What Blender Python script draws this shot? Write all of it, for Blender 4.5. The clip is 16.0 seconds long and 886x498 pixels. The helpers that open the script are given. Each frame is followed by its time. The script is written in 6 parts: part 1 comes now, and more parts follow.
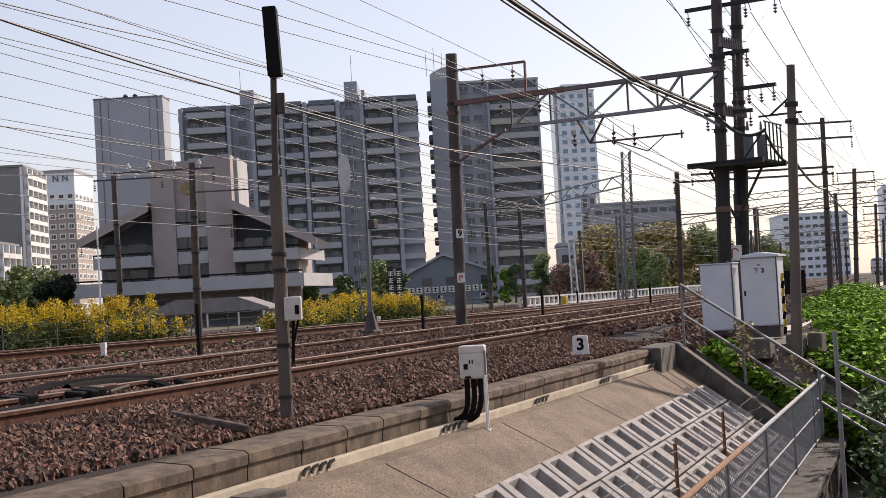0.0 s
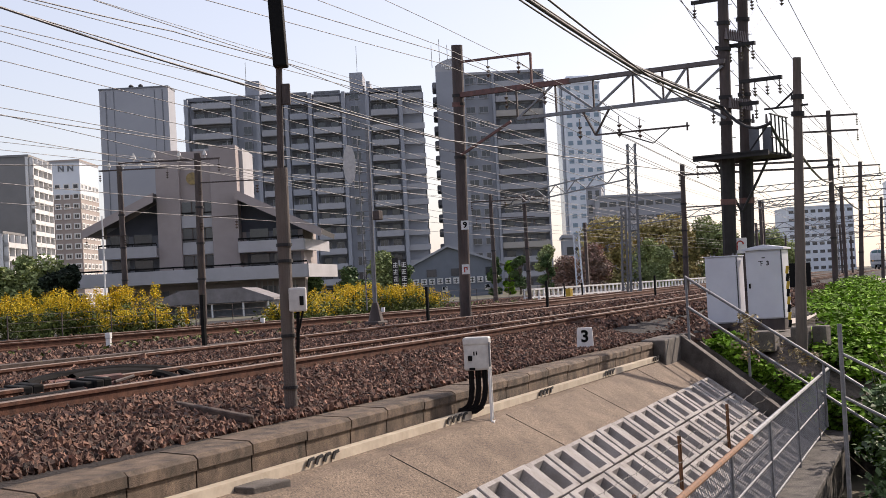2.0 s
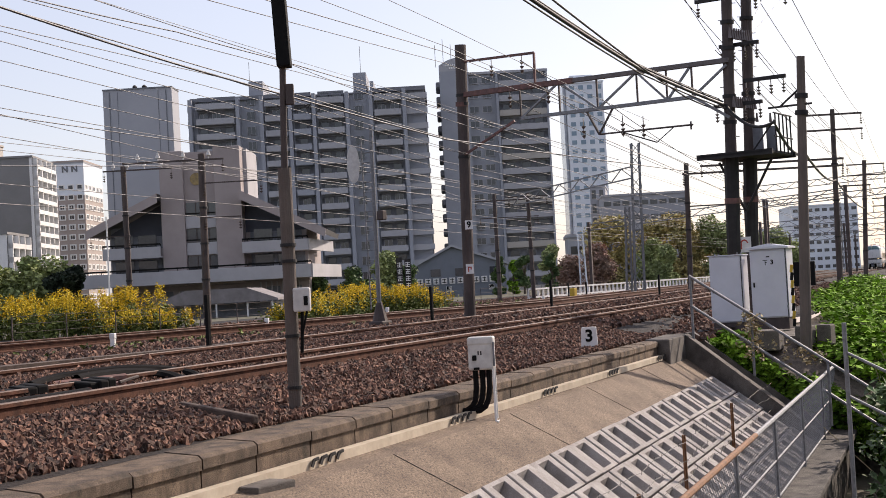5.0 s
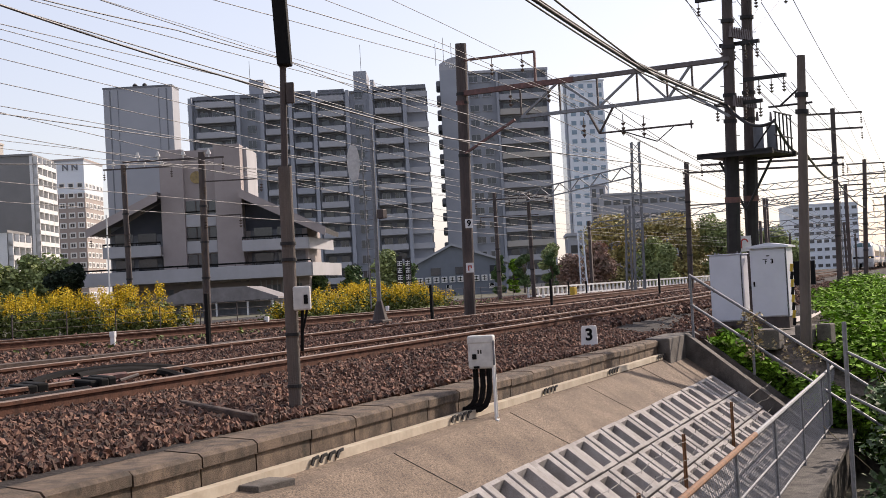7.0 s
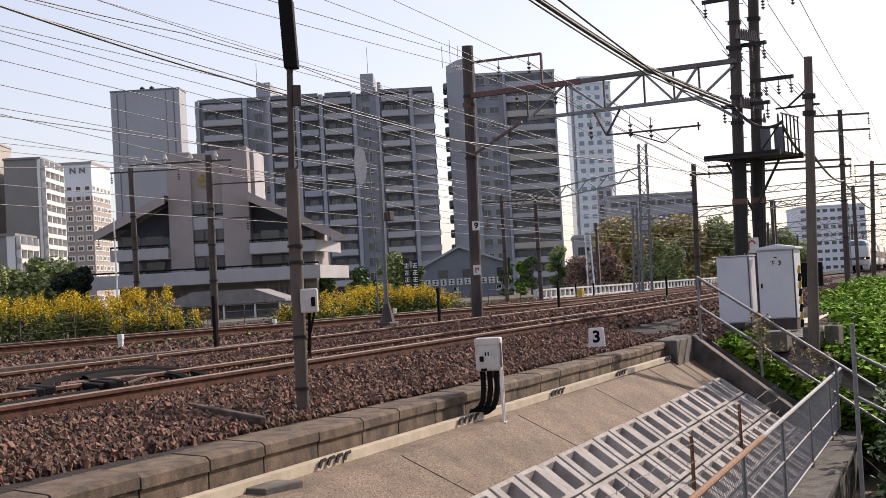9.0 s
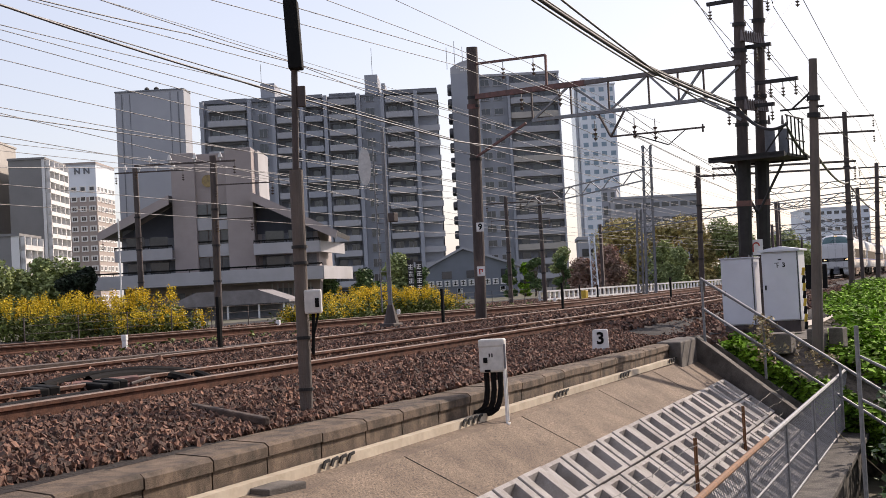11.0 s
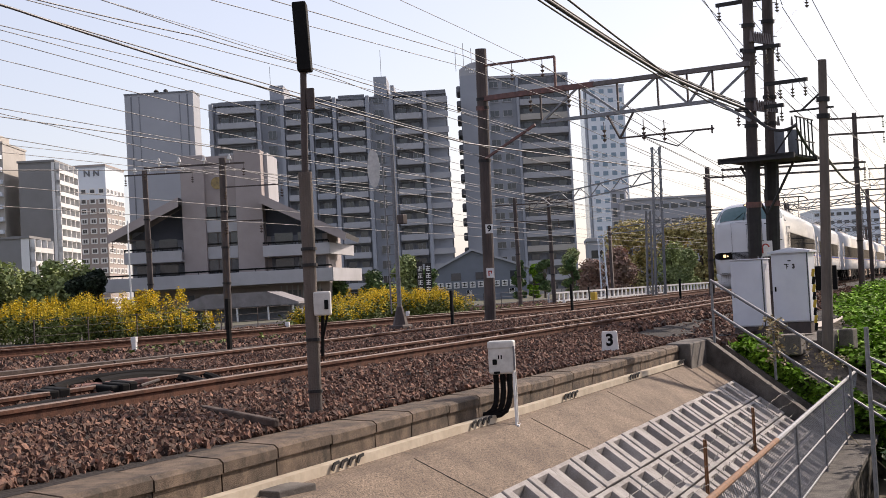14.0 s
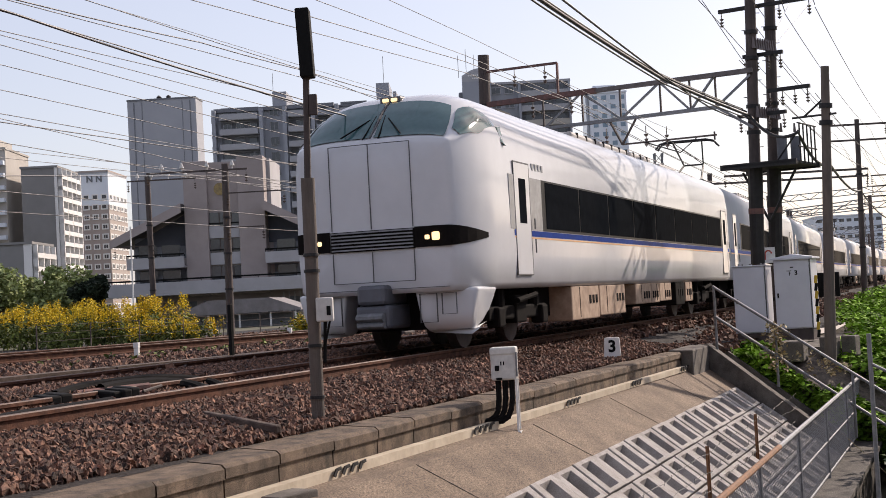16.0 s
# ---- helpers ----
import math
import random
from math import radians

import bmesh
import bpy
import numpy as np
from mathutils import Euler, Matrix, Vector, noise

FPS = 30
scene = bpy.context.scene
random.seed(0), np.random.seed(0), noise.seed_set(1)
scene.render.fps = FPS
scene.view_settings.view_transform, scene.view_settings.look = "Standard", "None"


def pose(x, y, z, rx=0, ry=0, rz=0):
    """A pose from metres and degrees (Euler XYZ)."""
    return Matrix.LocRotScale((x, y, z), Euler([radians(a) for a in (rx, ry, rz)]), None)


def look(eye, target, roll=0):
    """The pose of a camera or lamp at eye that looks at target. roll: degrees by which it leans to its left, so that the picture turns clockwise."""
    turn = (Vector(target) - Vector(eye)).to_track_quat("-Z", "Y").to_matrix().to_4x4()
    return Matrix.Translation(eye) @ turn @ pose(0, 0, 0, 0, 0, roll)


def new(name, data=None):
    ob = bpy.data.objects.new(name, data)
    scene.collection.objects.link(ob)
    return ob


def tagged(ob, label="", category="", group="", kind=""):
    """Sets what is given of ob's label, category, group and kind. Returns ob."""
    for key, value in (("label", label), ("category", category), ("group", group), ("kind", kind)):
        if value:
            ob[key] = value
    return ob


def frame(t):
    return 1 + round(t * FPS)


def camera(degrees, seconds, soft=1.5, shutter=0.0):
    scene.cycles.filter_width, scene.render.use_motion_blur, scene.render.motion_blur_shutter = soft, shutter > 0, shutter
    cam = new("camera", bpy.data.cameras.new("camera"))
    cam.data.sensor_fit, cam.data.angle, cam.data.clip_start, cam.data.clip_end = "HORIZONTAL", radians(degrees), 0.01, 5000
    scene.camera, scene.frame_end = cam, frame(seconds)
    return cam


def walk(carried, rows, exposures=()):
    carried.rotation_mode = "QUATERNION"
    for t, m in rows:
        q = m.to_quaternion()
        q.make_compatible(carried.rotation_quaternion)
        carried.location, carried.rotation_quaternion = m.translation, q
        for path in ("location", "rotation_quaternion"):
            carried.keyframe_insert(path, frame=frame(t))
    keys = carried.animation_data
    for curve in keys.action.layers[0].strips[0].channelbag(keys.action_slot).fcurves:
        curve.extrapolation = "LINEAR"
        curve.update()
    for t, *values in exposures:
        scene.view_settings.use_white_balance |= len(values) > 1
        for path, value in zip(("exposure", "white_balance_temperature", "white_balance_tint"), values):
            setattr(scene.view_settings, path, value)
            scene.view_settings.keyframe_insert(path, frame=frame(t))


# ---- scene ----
EYE = 0.694
cam = camera(34.8, 16.0, soft=0.3)
# seconds, yaw, pitch, lean to the right
TURNS = [
    (0.0, -70.563, 1.911, 3.238), (0.5, -70.456, 1.630, 3.120), (1.0, -70.536, 1.838, 3.142), (1.5, -70.556, 1.775, 3.047),
    (2.0, -70.348, 1.578, 3.004), (2.5, -70.419, 1.509, 3.056), (3.0, -70.481, 1.617, 3.107), (3.5, -70.373, 1.622, 2.989),
    (4.0, -70.270, 1.626, 3.011), (6.5, -70.184, 1.521, 3.237), (7.0, -70.178, 1.524, 3.077), (7.5, -70.128, 1.471, 3.004),
    (8.0, -70.194, 1.488, 2.880), (8.5, -69.955, 1.649, 3.070), (9.0, -69.895, 1.633, 3.176), (11.5, -69.706, 1.680, 3.007),
    (12.0, -69.736, 1.623, 2.963), (12.5, -69.603, 1.666, 2.968), (13.0, -69.537, 1.609, 3.048), (13.5, -69.434, 1.687, 3.082),
    (14.0, -69.370, 1.781, 3.105), (14.5, -69.375, 1.877, 3.171), (15.0, -69.315, 1.891, 3.096), (15.5, -69.192, 1.942, 3.148),
    (16.0, -69.285, 2.034, 3.038)]
walk(cam, [(t, pose(0, 0, EYE, 90 + p, 0, y) @ pose(0, 0, 0, 0, 0, -r)) for t, y, p, r in TURNS],
     exposures=[(0.0, 0.0, 6700, 17), (2.0, 0.09, 6700, 17), (15.0, 0.10, 6700, 17), (16.0, 0.02, 6700, 17)])

# ---- light ----
SUN_AZ, SUN_EL = -26.0, 32.0
world = bpy.data.worlds.new("sky")
scene.world = world
world.use_nodes = True
wn = world.node_tree
sky = wn.nodes.new("ShaderNodeTexSky")
sky.sky_type, sky.sun_disc = "NISHITA", False
sky.sun_elevation, sky.sun_rotation = radians(SUN_EL), radians(90 - SUN_AZ)
sky.air_density, sky.dust_density, sky.ozone_density = 1.0, 1.6, 1.0
haze = wn.nodes.new("ShaderNodeMix")
haze.data_type = "RGBA"
haze.inputs[0].default_value = 0.36
haze.inputs[7].default_value = (7.7, 7.95, 9.1, 1)
wn.links.new(sky.outputs[0], haze.inputs[6])
wn.links.new(haze.outputs[2], wn.nodes["Background"].inputs[0])
wn.nodes["Background"].inputs[1].default_value = 0.130
sun = new("sun", bpy.data.lights.new("sun", "SUN"))
sun.data.energy, sun.data.angle, sun.data.color = 4.6, radians(0.6), (1, 0.90, 0.765)
sun.matrix_world = look((math.cos(radians(SUN_AZ)) * 60, math.sin(radians(SUN_AZ)) * 60, math.tan(radians(SUN_EL)) * 60), (0, 0, 0))


# ---- materials ----
def material(name, colour, rough=0.8, metal=0.0, second=None, scale=6.0, bump=0.0, bump_scale=60.0, emit=0.0, spread=0.0, spec=0.5, detail=6.0, streak=0.0, speck=0.0, speck_scale=160.0):
    """Two noises mix the colours, a fine one gives relief; spread varies whole pieces, streak draws the noise out downwards."""
    m = bpy.data.materials.new(name)
    m.use_nodes = True
    nt = m.node_tree
    b = nt.nodes["Principled BSDF"]
    b.inputs["Roughness"].default_value, b.inputs["Metallic"].default_value = rough, metal
    b.inputs["Specular IOR Level"].default_value = spec
    second = second or tuple(c * 0.78 for c in colour)
    geo = nt.nodes.new("ShaderNodeNewGeometry")
    stretch = nt.nodes.new("ShaderNodeMapping")
    stretch.inputs["Scale"].default_value = (1, 1, 1 - streak)
    nt.links.new(geo.outputs["Position"], stretch.inputs[0])
    tex = nt.nodes.new("ShaderNodeTexNoise")
    tex.inputs["Scale"].default_value, tex.inputs["Detail"].default_value, tex.inputs["Roughness"].default_value = scale, detail, 0.65
    nt.links.new(stretch.outputs[0], tex.inputs["Vector"])
    ramp = nt.nodes.new("ShaderNodeValToRGB")
    ramp.color_ramp.elements[0].position, ramp.color_ramp.elements[1].position = 0.36, 0.64
    ramp.color_ramp.elements[0].color, ramp.color_ramp.elements[1].color = (*second, 1), (*colour, 1)
    nt.links.new(tex.outputs[0], ramp.inputs[0])
    out = ramp.outputs[0]
    if speck:
        grain = nt.nodes.new("ShaderNodeTexNoise")
        grain.inputs["Scale"].default_value, grain.inputs["Detail"].default_value = speck_scale, 3
        nt.links.new(geo.outputs["Position"], grain.inputs["Vector"])
        span = nt.nodes.new("ShaderNodeMapRange")
        span.inputs[1].default_value, span.inputs[2].default_value = 0.3, 0.7
        span.inputs[3].default_value, span.inputs[4].default_value = 1 - speck, 1 + speck
        nt.links.new(grain.outputs[0], span.inputs[0])
        dot = nt.nodes.new("ShaderNodeVectorMath")
        dot.operation = "SCALE"
        nt.links.new(out, dot.inputs[0])
        nt.links.new(span.outputs[0], dot.inputs["Scale"])
        out = dot.outputs[0]
    if spread:
        island, obj = geo.outputs["Random Per Island"], nt.nodes.new("ShaderNodeObjectInfo").outputs["Random"]
        add = nt.nodes.new("ShaderNodeMath")
        nt.links.new(island, add.inputs[0])
        nt.links.new(obj, add.inputs[1])
        frac = nt.nodes.new("ShaderNodeMath")
        frac.operation = "FRACT"
        nt.links.new(add.outputs[0], frac.inputs[0])
        size = nt.nodes.new("ShaderNodeMapRange")
        size.inputs[3].default_value, size.inputs[4].default_value = 1 - spread, 1 + spread
        nt.links.new(frac.outputs[0], size.inputs[0])
        mul = nt.nodes.new("ShaderNodeVectorMath")
        mul.operation = "SCALE"
        nt.links.new(out, mul.inputs[0])
        nt.links.new(size.outputs[0], mul.inputs["Scale"])
        out = mul.outputs[0]
    nt.links.new(out, b.inputs["Base Color"])
    if bump:
        fine = nt.nodes.new("ShaderNodeTexNoise")
        fine.inputs["Scale"].default_value, fine.inputs["Detail"].default_value = bump_scale, 5
        nt.links.new(geo.outputs["Position"], fine.inputs["Vector"])
        bn = nt.nodes.new("ShaderNodeBump")
        bn.inputs["Strength"].default_value, bn.inputs["Distance"].default_value = bump, 0.02
        nt.links.new(fine.outputs[0], bn.inputs["Height"])
        nt.links.new(bn.outputs[0], b.inputs["Normal"])
    if emit:
        b.inputs["Emission Color"].default_value = (*colour, 1)
        b.inputs["Emission Strength"].default_value = emit
    return m


BALLAST = material("ballast stone", (0.212, 0.106, 0.067), 0.88, second=(0.050, 0.026, 0.018), scale=14, bump=0.5, bump_scale=120, spread=0.75)
# near black: the shade between the stones is put into the bed's colour
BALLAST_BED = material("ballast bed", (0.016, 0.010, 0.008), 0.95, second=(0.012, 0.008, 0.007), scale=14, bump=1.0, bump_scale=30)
EARTH = material("dry ground", (0.12, 0.105, 0.07), 0.95, second=(0.06, 0.065, 0.03), scale=0.25, bump=0.5, bump_scale=6)
RAIL_RUST = material("rusty rail", (0.135, 0.060, 0.038), 0.8, second=(0.06, 0.028, 0.019), scale=9, bump=0.3, spec=0.15)
RAIL_TOP = material("worn rail head", (0.17, 0.105, 0.08), 0.6, 0.0, second=(0.10, 0.06, 0.045), scale=5, spec=0.25)
SLEEPER = material("concrete sleeper", (0.12, 0.085, 0.065), 0.9, second=(0.06, 0.04, 0.032), scale=8, bump=0.4)
CURB = material("weathered kerb concrete", (0.18, 0.126, 0.085), 0.9, second=(0.05, 0.036, 0.024), scale=5.0, bump=0.5, bump_scale=140, spread=0.12, streak=0.35, detail=12.0, speck=0.55, speck_scale=140)
APRON = material("tan concrete apron", (0.215, 0.157, 0.108), 0.9, second=(0.13, 0.092, 0.063), scale=1.8, bump=0.5, bump_scale=70, detail=14.0, speck=0.65, speck_scale=60)
BLOCK = material("pale slope block", (0.37, 0.345, 0.325), 0.85, second=(0.25, 0.225, 0.205), scale=4, bump=0.5, bump_scale=90, spread=0.1, speck=0.2)
SOIL = material("soil in blocks", (0.16, 0.13, 0.10), 0.95, second=(0.07, 0.055, 0.045), scale=12, bump=0.8)
STRINGER = material("grey stair concrete", (0.17, 0.15, 0.13), 0.9, second=(0.08, 0.068, 0.058), scale=3, bump=0.4, spread=0.05, speck=0.35)
STAINED = material("dark stained wall concrete", (0.12, 0.105, 0.09), 0.9, second=(0.035, 0.03, 0.026), scale=4, bump=0.5, streak=0.85, speck=0.4, speck_scale=60)
DUCT = material("cream cable duct", (0.60, 0.52, 0.40), 0.6, second=(0.46, 0.38, 0.28), scale=5, spread=0.05)
CABINET = material("pale grey cabinet paint", (0.66, 0.67, 0.72), 0.42, second=(0.60, 0.61, 0.66), scale=2)
CABINET_EDGE = material("cabinet dark seam", (0.08, 0.08, 0.085), 0.6)
BOXWHITE = material("aged white box", (0.66, 0.64, 0.60), 0.5, second=(0.52, 0.50, 0.47), scale=9)
POLE = material("brown concrete pole", (0.155, 0.125, 0.105), 0.85, second=(0.085, 0.07, 0.06), scale=3, bump=0.3, streak=0.7)
STEELPOLE = material("dark steel pole", (0.105, 0.08, 0.072), 0.7, 0.2, second=(0.055, 0.043, 0.04), scale=3, bump=0.2, streak=0.6)
BRACKET = material("rust red bracket", (0.21, 0.10, 0.085), 0.7, 0.2, second=(0.10, 0.06, 0.055), scale=6)
DARKSTEEL = material("black steel", (0.03, 0.028, 0.028), 0.6, 0.3, second=(0.018, 0.017, 0.017))
GALV = material("galvanised steel", (0.24, 0.245, 0.26), 0.55, 0.3, second=(0.16, 0.165, 0.17), scale=14)
GALV_DULL = material("dull weathered steel", (0.17, 0.15, 0.145), 0.65, 0.2, second=(0.10, 0.085, 0.08), scale=5)
GALV_RUST = material("rust on pipe", (0.28, 0.13, 0.055), 0.8, 0.1, second=(0.17, 0.09, 0.05), scale=20)
WIRE = material("black wire", (0.035, 0.033, 0.034), 0.6, 0.3)
WIRE_PALE = material("copper wire", (0.20, 0.17, 0.16), 0.45, 0.6)
# mid grey: the wires' pale look in the sun is put into the colour
WIRE_GREY = material("grey wire, sunlit tone", (0.15, 0.145, 0.145), 0.5, 0.3)
PORCELAIN = material("brown porcelain", (0.13, 0.10, 0.09), 0.25)
RUBBER = material("black rubber", (0.012, 0.011, 0.011), 0.85, spec=0.1)
BLACK = material("flat black", (0.010, 0.010, 0.010), 0.8, spec=0.15)
WHITE = material("white sign paint", (0.80, 0.79, 0.77), 0.5, second=(0.70, 0.69, 0.67), scale=12)
RED = material("red paint", (0.50, 0.05, 0.03), 0.5)
YELLOW = material("yellow paint", (0.62, 0.40, 0.04), 0.55)
TRAIN_WHITE = material("glossy white train paint", (0.67, 0.675, 0.69), 0.14, second=(0.62, 0.625, 0.64), scale=1.2)
TRAIN_FRONT = material("off-white nose paint", (0.60, 0.59, 0.58), 0.25, second=(0.57, 0.56, 0.55), scale=1.5)
TRAIN_GREY = material("grey window band", (0.27, 0.28, 0.30), 0.25)
TRAIN_BLUE = material("blue stripe", (0.018, 0.055, 0.27), 0.35, spec=0.2)
TRAIN_ORANGE = material("orange stripe", (0.72, 0.34, 0.10), 0.3)
TRAIN_GLASS = material("dark train glass", (0.012, 0.014, 0.017), 0.04, spec=0.012)
TRAIN_GLASS.node_tree.nodes["Principled BSDF"].inputs["IOR"].default_value = 1.03
for m in (TRAIN_WHITE, TRAIN_BLUE):
    m.node_tree.nodes["Principled BSDF"].inputs["IOR"].default_value = 1.3 if m is TRAIN_WHITE else 1.08
TRAIN_BAND = material("black window surround", (0.02, 0.021, 0.023), 0.35, spec=0.05)
TRAIN_SCREEN = material("green tinted windscreen", (0.065, 0.135, 0.14), 0.06, second=(0.05, 0.11, 0.115), spec=0.5)
TRAIN_DARK = material("dark underfloor", (0.014, 0.012, 0.011), 0.85, second=(0.008, 0.007, 0.007), scale=7, spec=0.05)
TRAIN_BOX = material("dusty underfloor box", (0.46, 0.33, 0.235), 0.7, second=(0.30, 0.20, 0.14), scale=5)
TRAIN_ROOF = material("grey train roof", (0.40, 0.385, 0.37), 0.6)
SEAM = material("dark panel seam", (0.10, 0.10, 0.105), 0.5)
LAMP = material("headlamp", (1.0, 0.72, 0.36), 0.2, second=(0.9, 0.45, 0.15), scale=22, emit=1.6)
COUPLER = material("grey coupler cover", (0.12, 0.125, 0.145), 0.45)
LEAF = material("kudzu leaf", (0.25, 0.42, 0.04), 0.8, second=(0.085, 0.17, 0.02), scale=1.4, spread=0.75, spec=0.1)
LEAF_DARK = material("shrub leaf", (0.11, 0.18, 0.05), 0.7, second=(0.045, 0.085, 0.025), scale=0.6, spread=0.5)
LEAF_CONIFER = material("conifer needle", (0.028, 0.042, 0.024), 0.75, second=(0.014, 0.022, 0.014), scale=0.8, spread=0.5, spec=0.2)
LEAF_DRY = material("withered leaf", (0.40, 0.33, 0.17), 0.8, second=(0.25, 0.19, 0.10), scale=9, spread=0.4)
LEAF_AUTUMN = material("autumn leaf", (0.52, 0.40, 0.15), 0.75, second=(0.34, 0.31, 0.12), scale=0.35, spread=0.5)
LEAF_RED = material("reddish leaf", (0.36, 0.21, 0.16), 0.75, second=(0.23, 0.17, 0.12), scale=0.5, spread=0.5)
# lightened green: the haze of distance is put into the leaf colour
LEAF_FAR = material("hazy green leaf", (0.34, 0.38, 0.14), 0.8, second=(0.20, 0.25, 0.10), scale=0.5, spread=0.45)
HOTEL = material("brown hotel tile", (0.40, 0.335, 0.30), 0.75, second=(0.35, 0.295, 0.265), scale=0.2)
GOLD = material("goldenrod flower", (0.78, 0.55, 0.02), 0.8, second=(0.60, 0.45, 0.02), scale=2.0, spread=0.35)
STEM = material("weed stem", (0.15, 0.19, 0.03), 0.8, second=(0.07, 0.09, 0.025), scale=3, spread=0.4)
BARK = material("bark", (0.10, 0.075, 0.055), 0.9, scale=5, bump=0.5)
APT = material("grey apartment tile", (0.34, 0.355, 0.395), 0.75, second=(0.30, 0.315, 0.35), scale=0.15)
APT_LIGHT = material("pale apartment balcony", (0.41, 0.41, 0.43), 0.75, second=(0.36, 0.36, 0.38), scale=0.15)
# dark grey; also stands in for the shade behind balconies and in openings
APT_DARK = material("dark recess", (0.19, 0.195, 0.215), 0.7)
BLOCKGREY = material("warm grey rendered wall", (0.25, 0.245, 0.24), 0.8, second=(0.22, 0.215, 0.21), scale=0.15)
# the roof's shade on the gable is put into this dark colour
GABLE_SHADE = material("dark gable, roof shade painted in", (0.075, 0.08, 0.10), 0.8, second=(0.06, 0.064, 0.08), scale=0.8)
GLASS = material("window glass", (0.05, 0.055, 0.065), 0.08, spec=0.7)
PALEGLASS = material("pale window", (0.45, 0.48, 0.52), 0.15, second=(0.34, 0.37, 0.41), scale=0.4)
BLUEGLASS = material("pale blue tower glass", (0.25, 0.34, 0.42), 0.2, second=(0.17, 0.25, 0.32), scale=0.15)
TOWER = material("pale grey tower panel", (0.36, 0.37, 0.40), 0.7, second=(0.33, 0.34, 0.37), scale=0.08)
TOWER_LINE = material("tower joint", (0.17, 0.18, 0.20), 0.7)
CREAM = material("cream wall", (0.44, 0.41, 0.37), 0.75, second=(0.38, 0.35, 0.315), scale=0.2)
SKYWHITE = material("white tower cladding", (0.74, 0.78, 0.83), 0.6, second=(0.66, 0.70, 0.76), scale=0.1)
HALLWALL = material("greige hall tile", (0.38, 0.325, 0.31), 0.75, second=(0.33, 0.28, 0.265), scale=0.5, spread=0.05)
HALLPALE = material("pale hall balcony", (0.43, 0.42, 0.43), 0.75, second=(0.37, 0.36, 0.365), scale=0.4)
ROOF = material("dark tile roof", (0.065, 0.06, 0.06), 0.6, second=(0.045, 0.042, 0.042), scale=3)
SHED = material("blue grey metal wall", (0.17, 0.19, 0.225), 0.55, second=(0.145, 0.165, 0.195), scale=0.5)
LOWROOF = material("weathered sheet roof", (0.25, 0.23, 0.23), 0.7, second=(0.17, 0.155, 0.15), scale=1.2)
GOLDLEAF = material("gold emblem", (0.36, 0.26, 0.11), 0.5, 0.5, second=(0.20, 0.15, 0.08), scale=3)


# ---- building blocks ----
def part(name, bm, mat, parent=None, label=""):
    me = bpy.data.meshes.new(name)
    bm.normal_update()
    bm.to_mesh(me)
    bm.free()
    me.materials.append(mat)
    ob = new(name, me)
    if parent is not None:
        ob.parent = parent
    return tagged(ob, label)


def share(name, me, parent, m):
    ob = new(name, me)
    ob.parent = parent
    ob.matrix_basis = m
    return ob


def thing(name, label, category, m=None, group="", kind=""):
    ob = new(name)
    ob.empty_display_size = 0.1
    if m is not None:
        ob.matrix_basis = m
    return tagged(ob, label, category, group, kind)


def box(bm, x0, x1, y0, y1, z0, z1, bevel=0.0):
    g = bmesh.ops.create_cube(bm, size=1, matrix=Matrix.Translation(((x0 + x1) / 2, (y0 + y1) / 2, (z0 + z1) / 2)) @ Matrix.Diagonal((abs(x1 - x0), abs(y1 - y0), abs(z1 - z0), 1)))
    if bevel:
        edges = list({e for v in g["verts"] for e in v.link_edges})
        bmesh.ops.bevel(bm, geom=edges, offset=bevel, segments=2, affect="EDGES", profile=0.5)
    return bm


def boxes(*rows, bevel=0.0):
    bm = bmesh.new()
    for r in rows:
        box(bm, *r, bevel=bevel)
    return bm


def rod(bm, a, b, r0, r1=None, n=8):
    a, b = Vector(a), Vector(b)
    d = b - a
    m = Matrix.Translation((a + b) / 2) @ d.to_track_quat("Z", "Y").to_matrix().to_4x4()
    bmesh.ops.create_cone(bm, cap_ends=True, segments=n, radius1=r0, radius2=r0 if r1 is None else r1, depth=d.length, matrix=m)
    return bm


def rods(*rows, n=8):
    bm = bmesh.new()
    for r in rows:
        rod(bm, *r, n=n)
    return bm


def tube(bm, pts, r, n=8, closed=False):
    """One bent tube through the points."""
    pts = [Vector(p) for p in pts]
    rings = []
    for i, p in enumerate(pts):
        d = (pts[(i + 1) % len(pts) if closed else min(i + 1, len(pts) - 1)] - pts[i - 1 if closed else max(i - 1, 0)]).normalized()
        q = d.to_track_quat("Z", "Y").to_matrix()
        rings.append([bm.verts.new(p + q @ Vector((r * math.cos(a * math.tau / n), r * math.sin(a * math.tau / n), 0))) for a in range(n)])
    pairs = list(zip(rings, rings[1:])) + ([(rings[-1], rings[0])] if closed else [])
    for a, b in pairs:
        off = min(range(n), key=lambda k: (a[0].co - b[k].co).length)
        for j in range(n):
            bm.faces.new((a[j], a[(j + 1) % n], b[(j + 1 + off) % n], b[(j + off) % n]))
    bmesh.ops.recalc_face_normals(bm, faces=bm.faces[:])
    return bm


def beam(bm, a, b, w, h):
    """A square bar from a to b."""
    a, b = Vector(a), Vector(b)
    d = b - a
    m = Matrix.Translation((a + b) / 2) @ d.to_track_quat("X", "Z").to_matrix().to_4x4() @ Matrix.Diagonal((d.length, w, h, 1))
    bmesh.ops.create_cube(bm, size=1, matrix=m)
    return bm


def prism(bm, outline, y0, y1):
    """An outline in x and z, pushed from y0 to y1."""
    a = [bm.verts.new((x, y0, z)) for x, z in outline]
    b = [bm.verts.new((x, y1, z)) for x, z in outline]
    bm.faces.new(a)
    bm.faces.new(list(reversed(b)))
    k = len(outline)
    for i in range(k):
        bm.faces.new((a[(i + 1) % k], a[i], b[i], b[(i + 1) % k]))
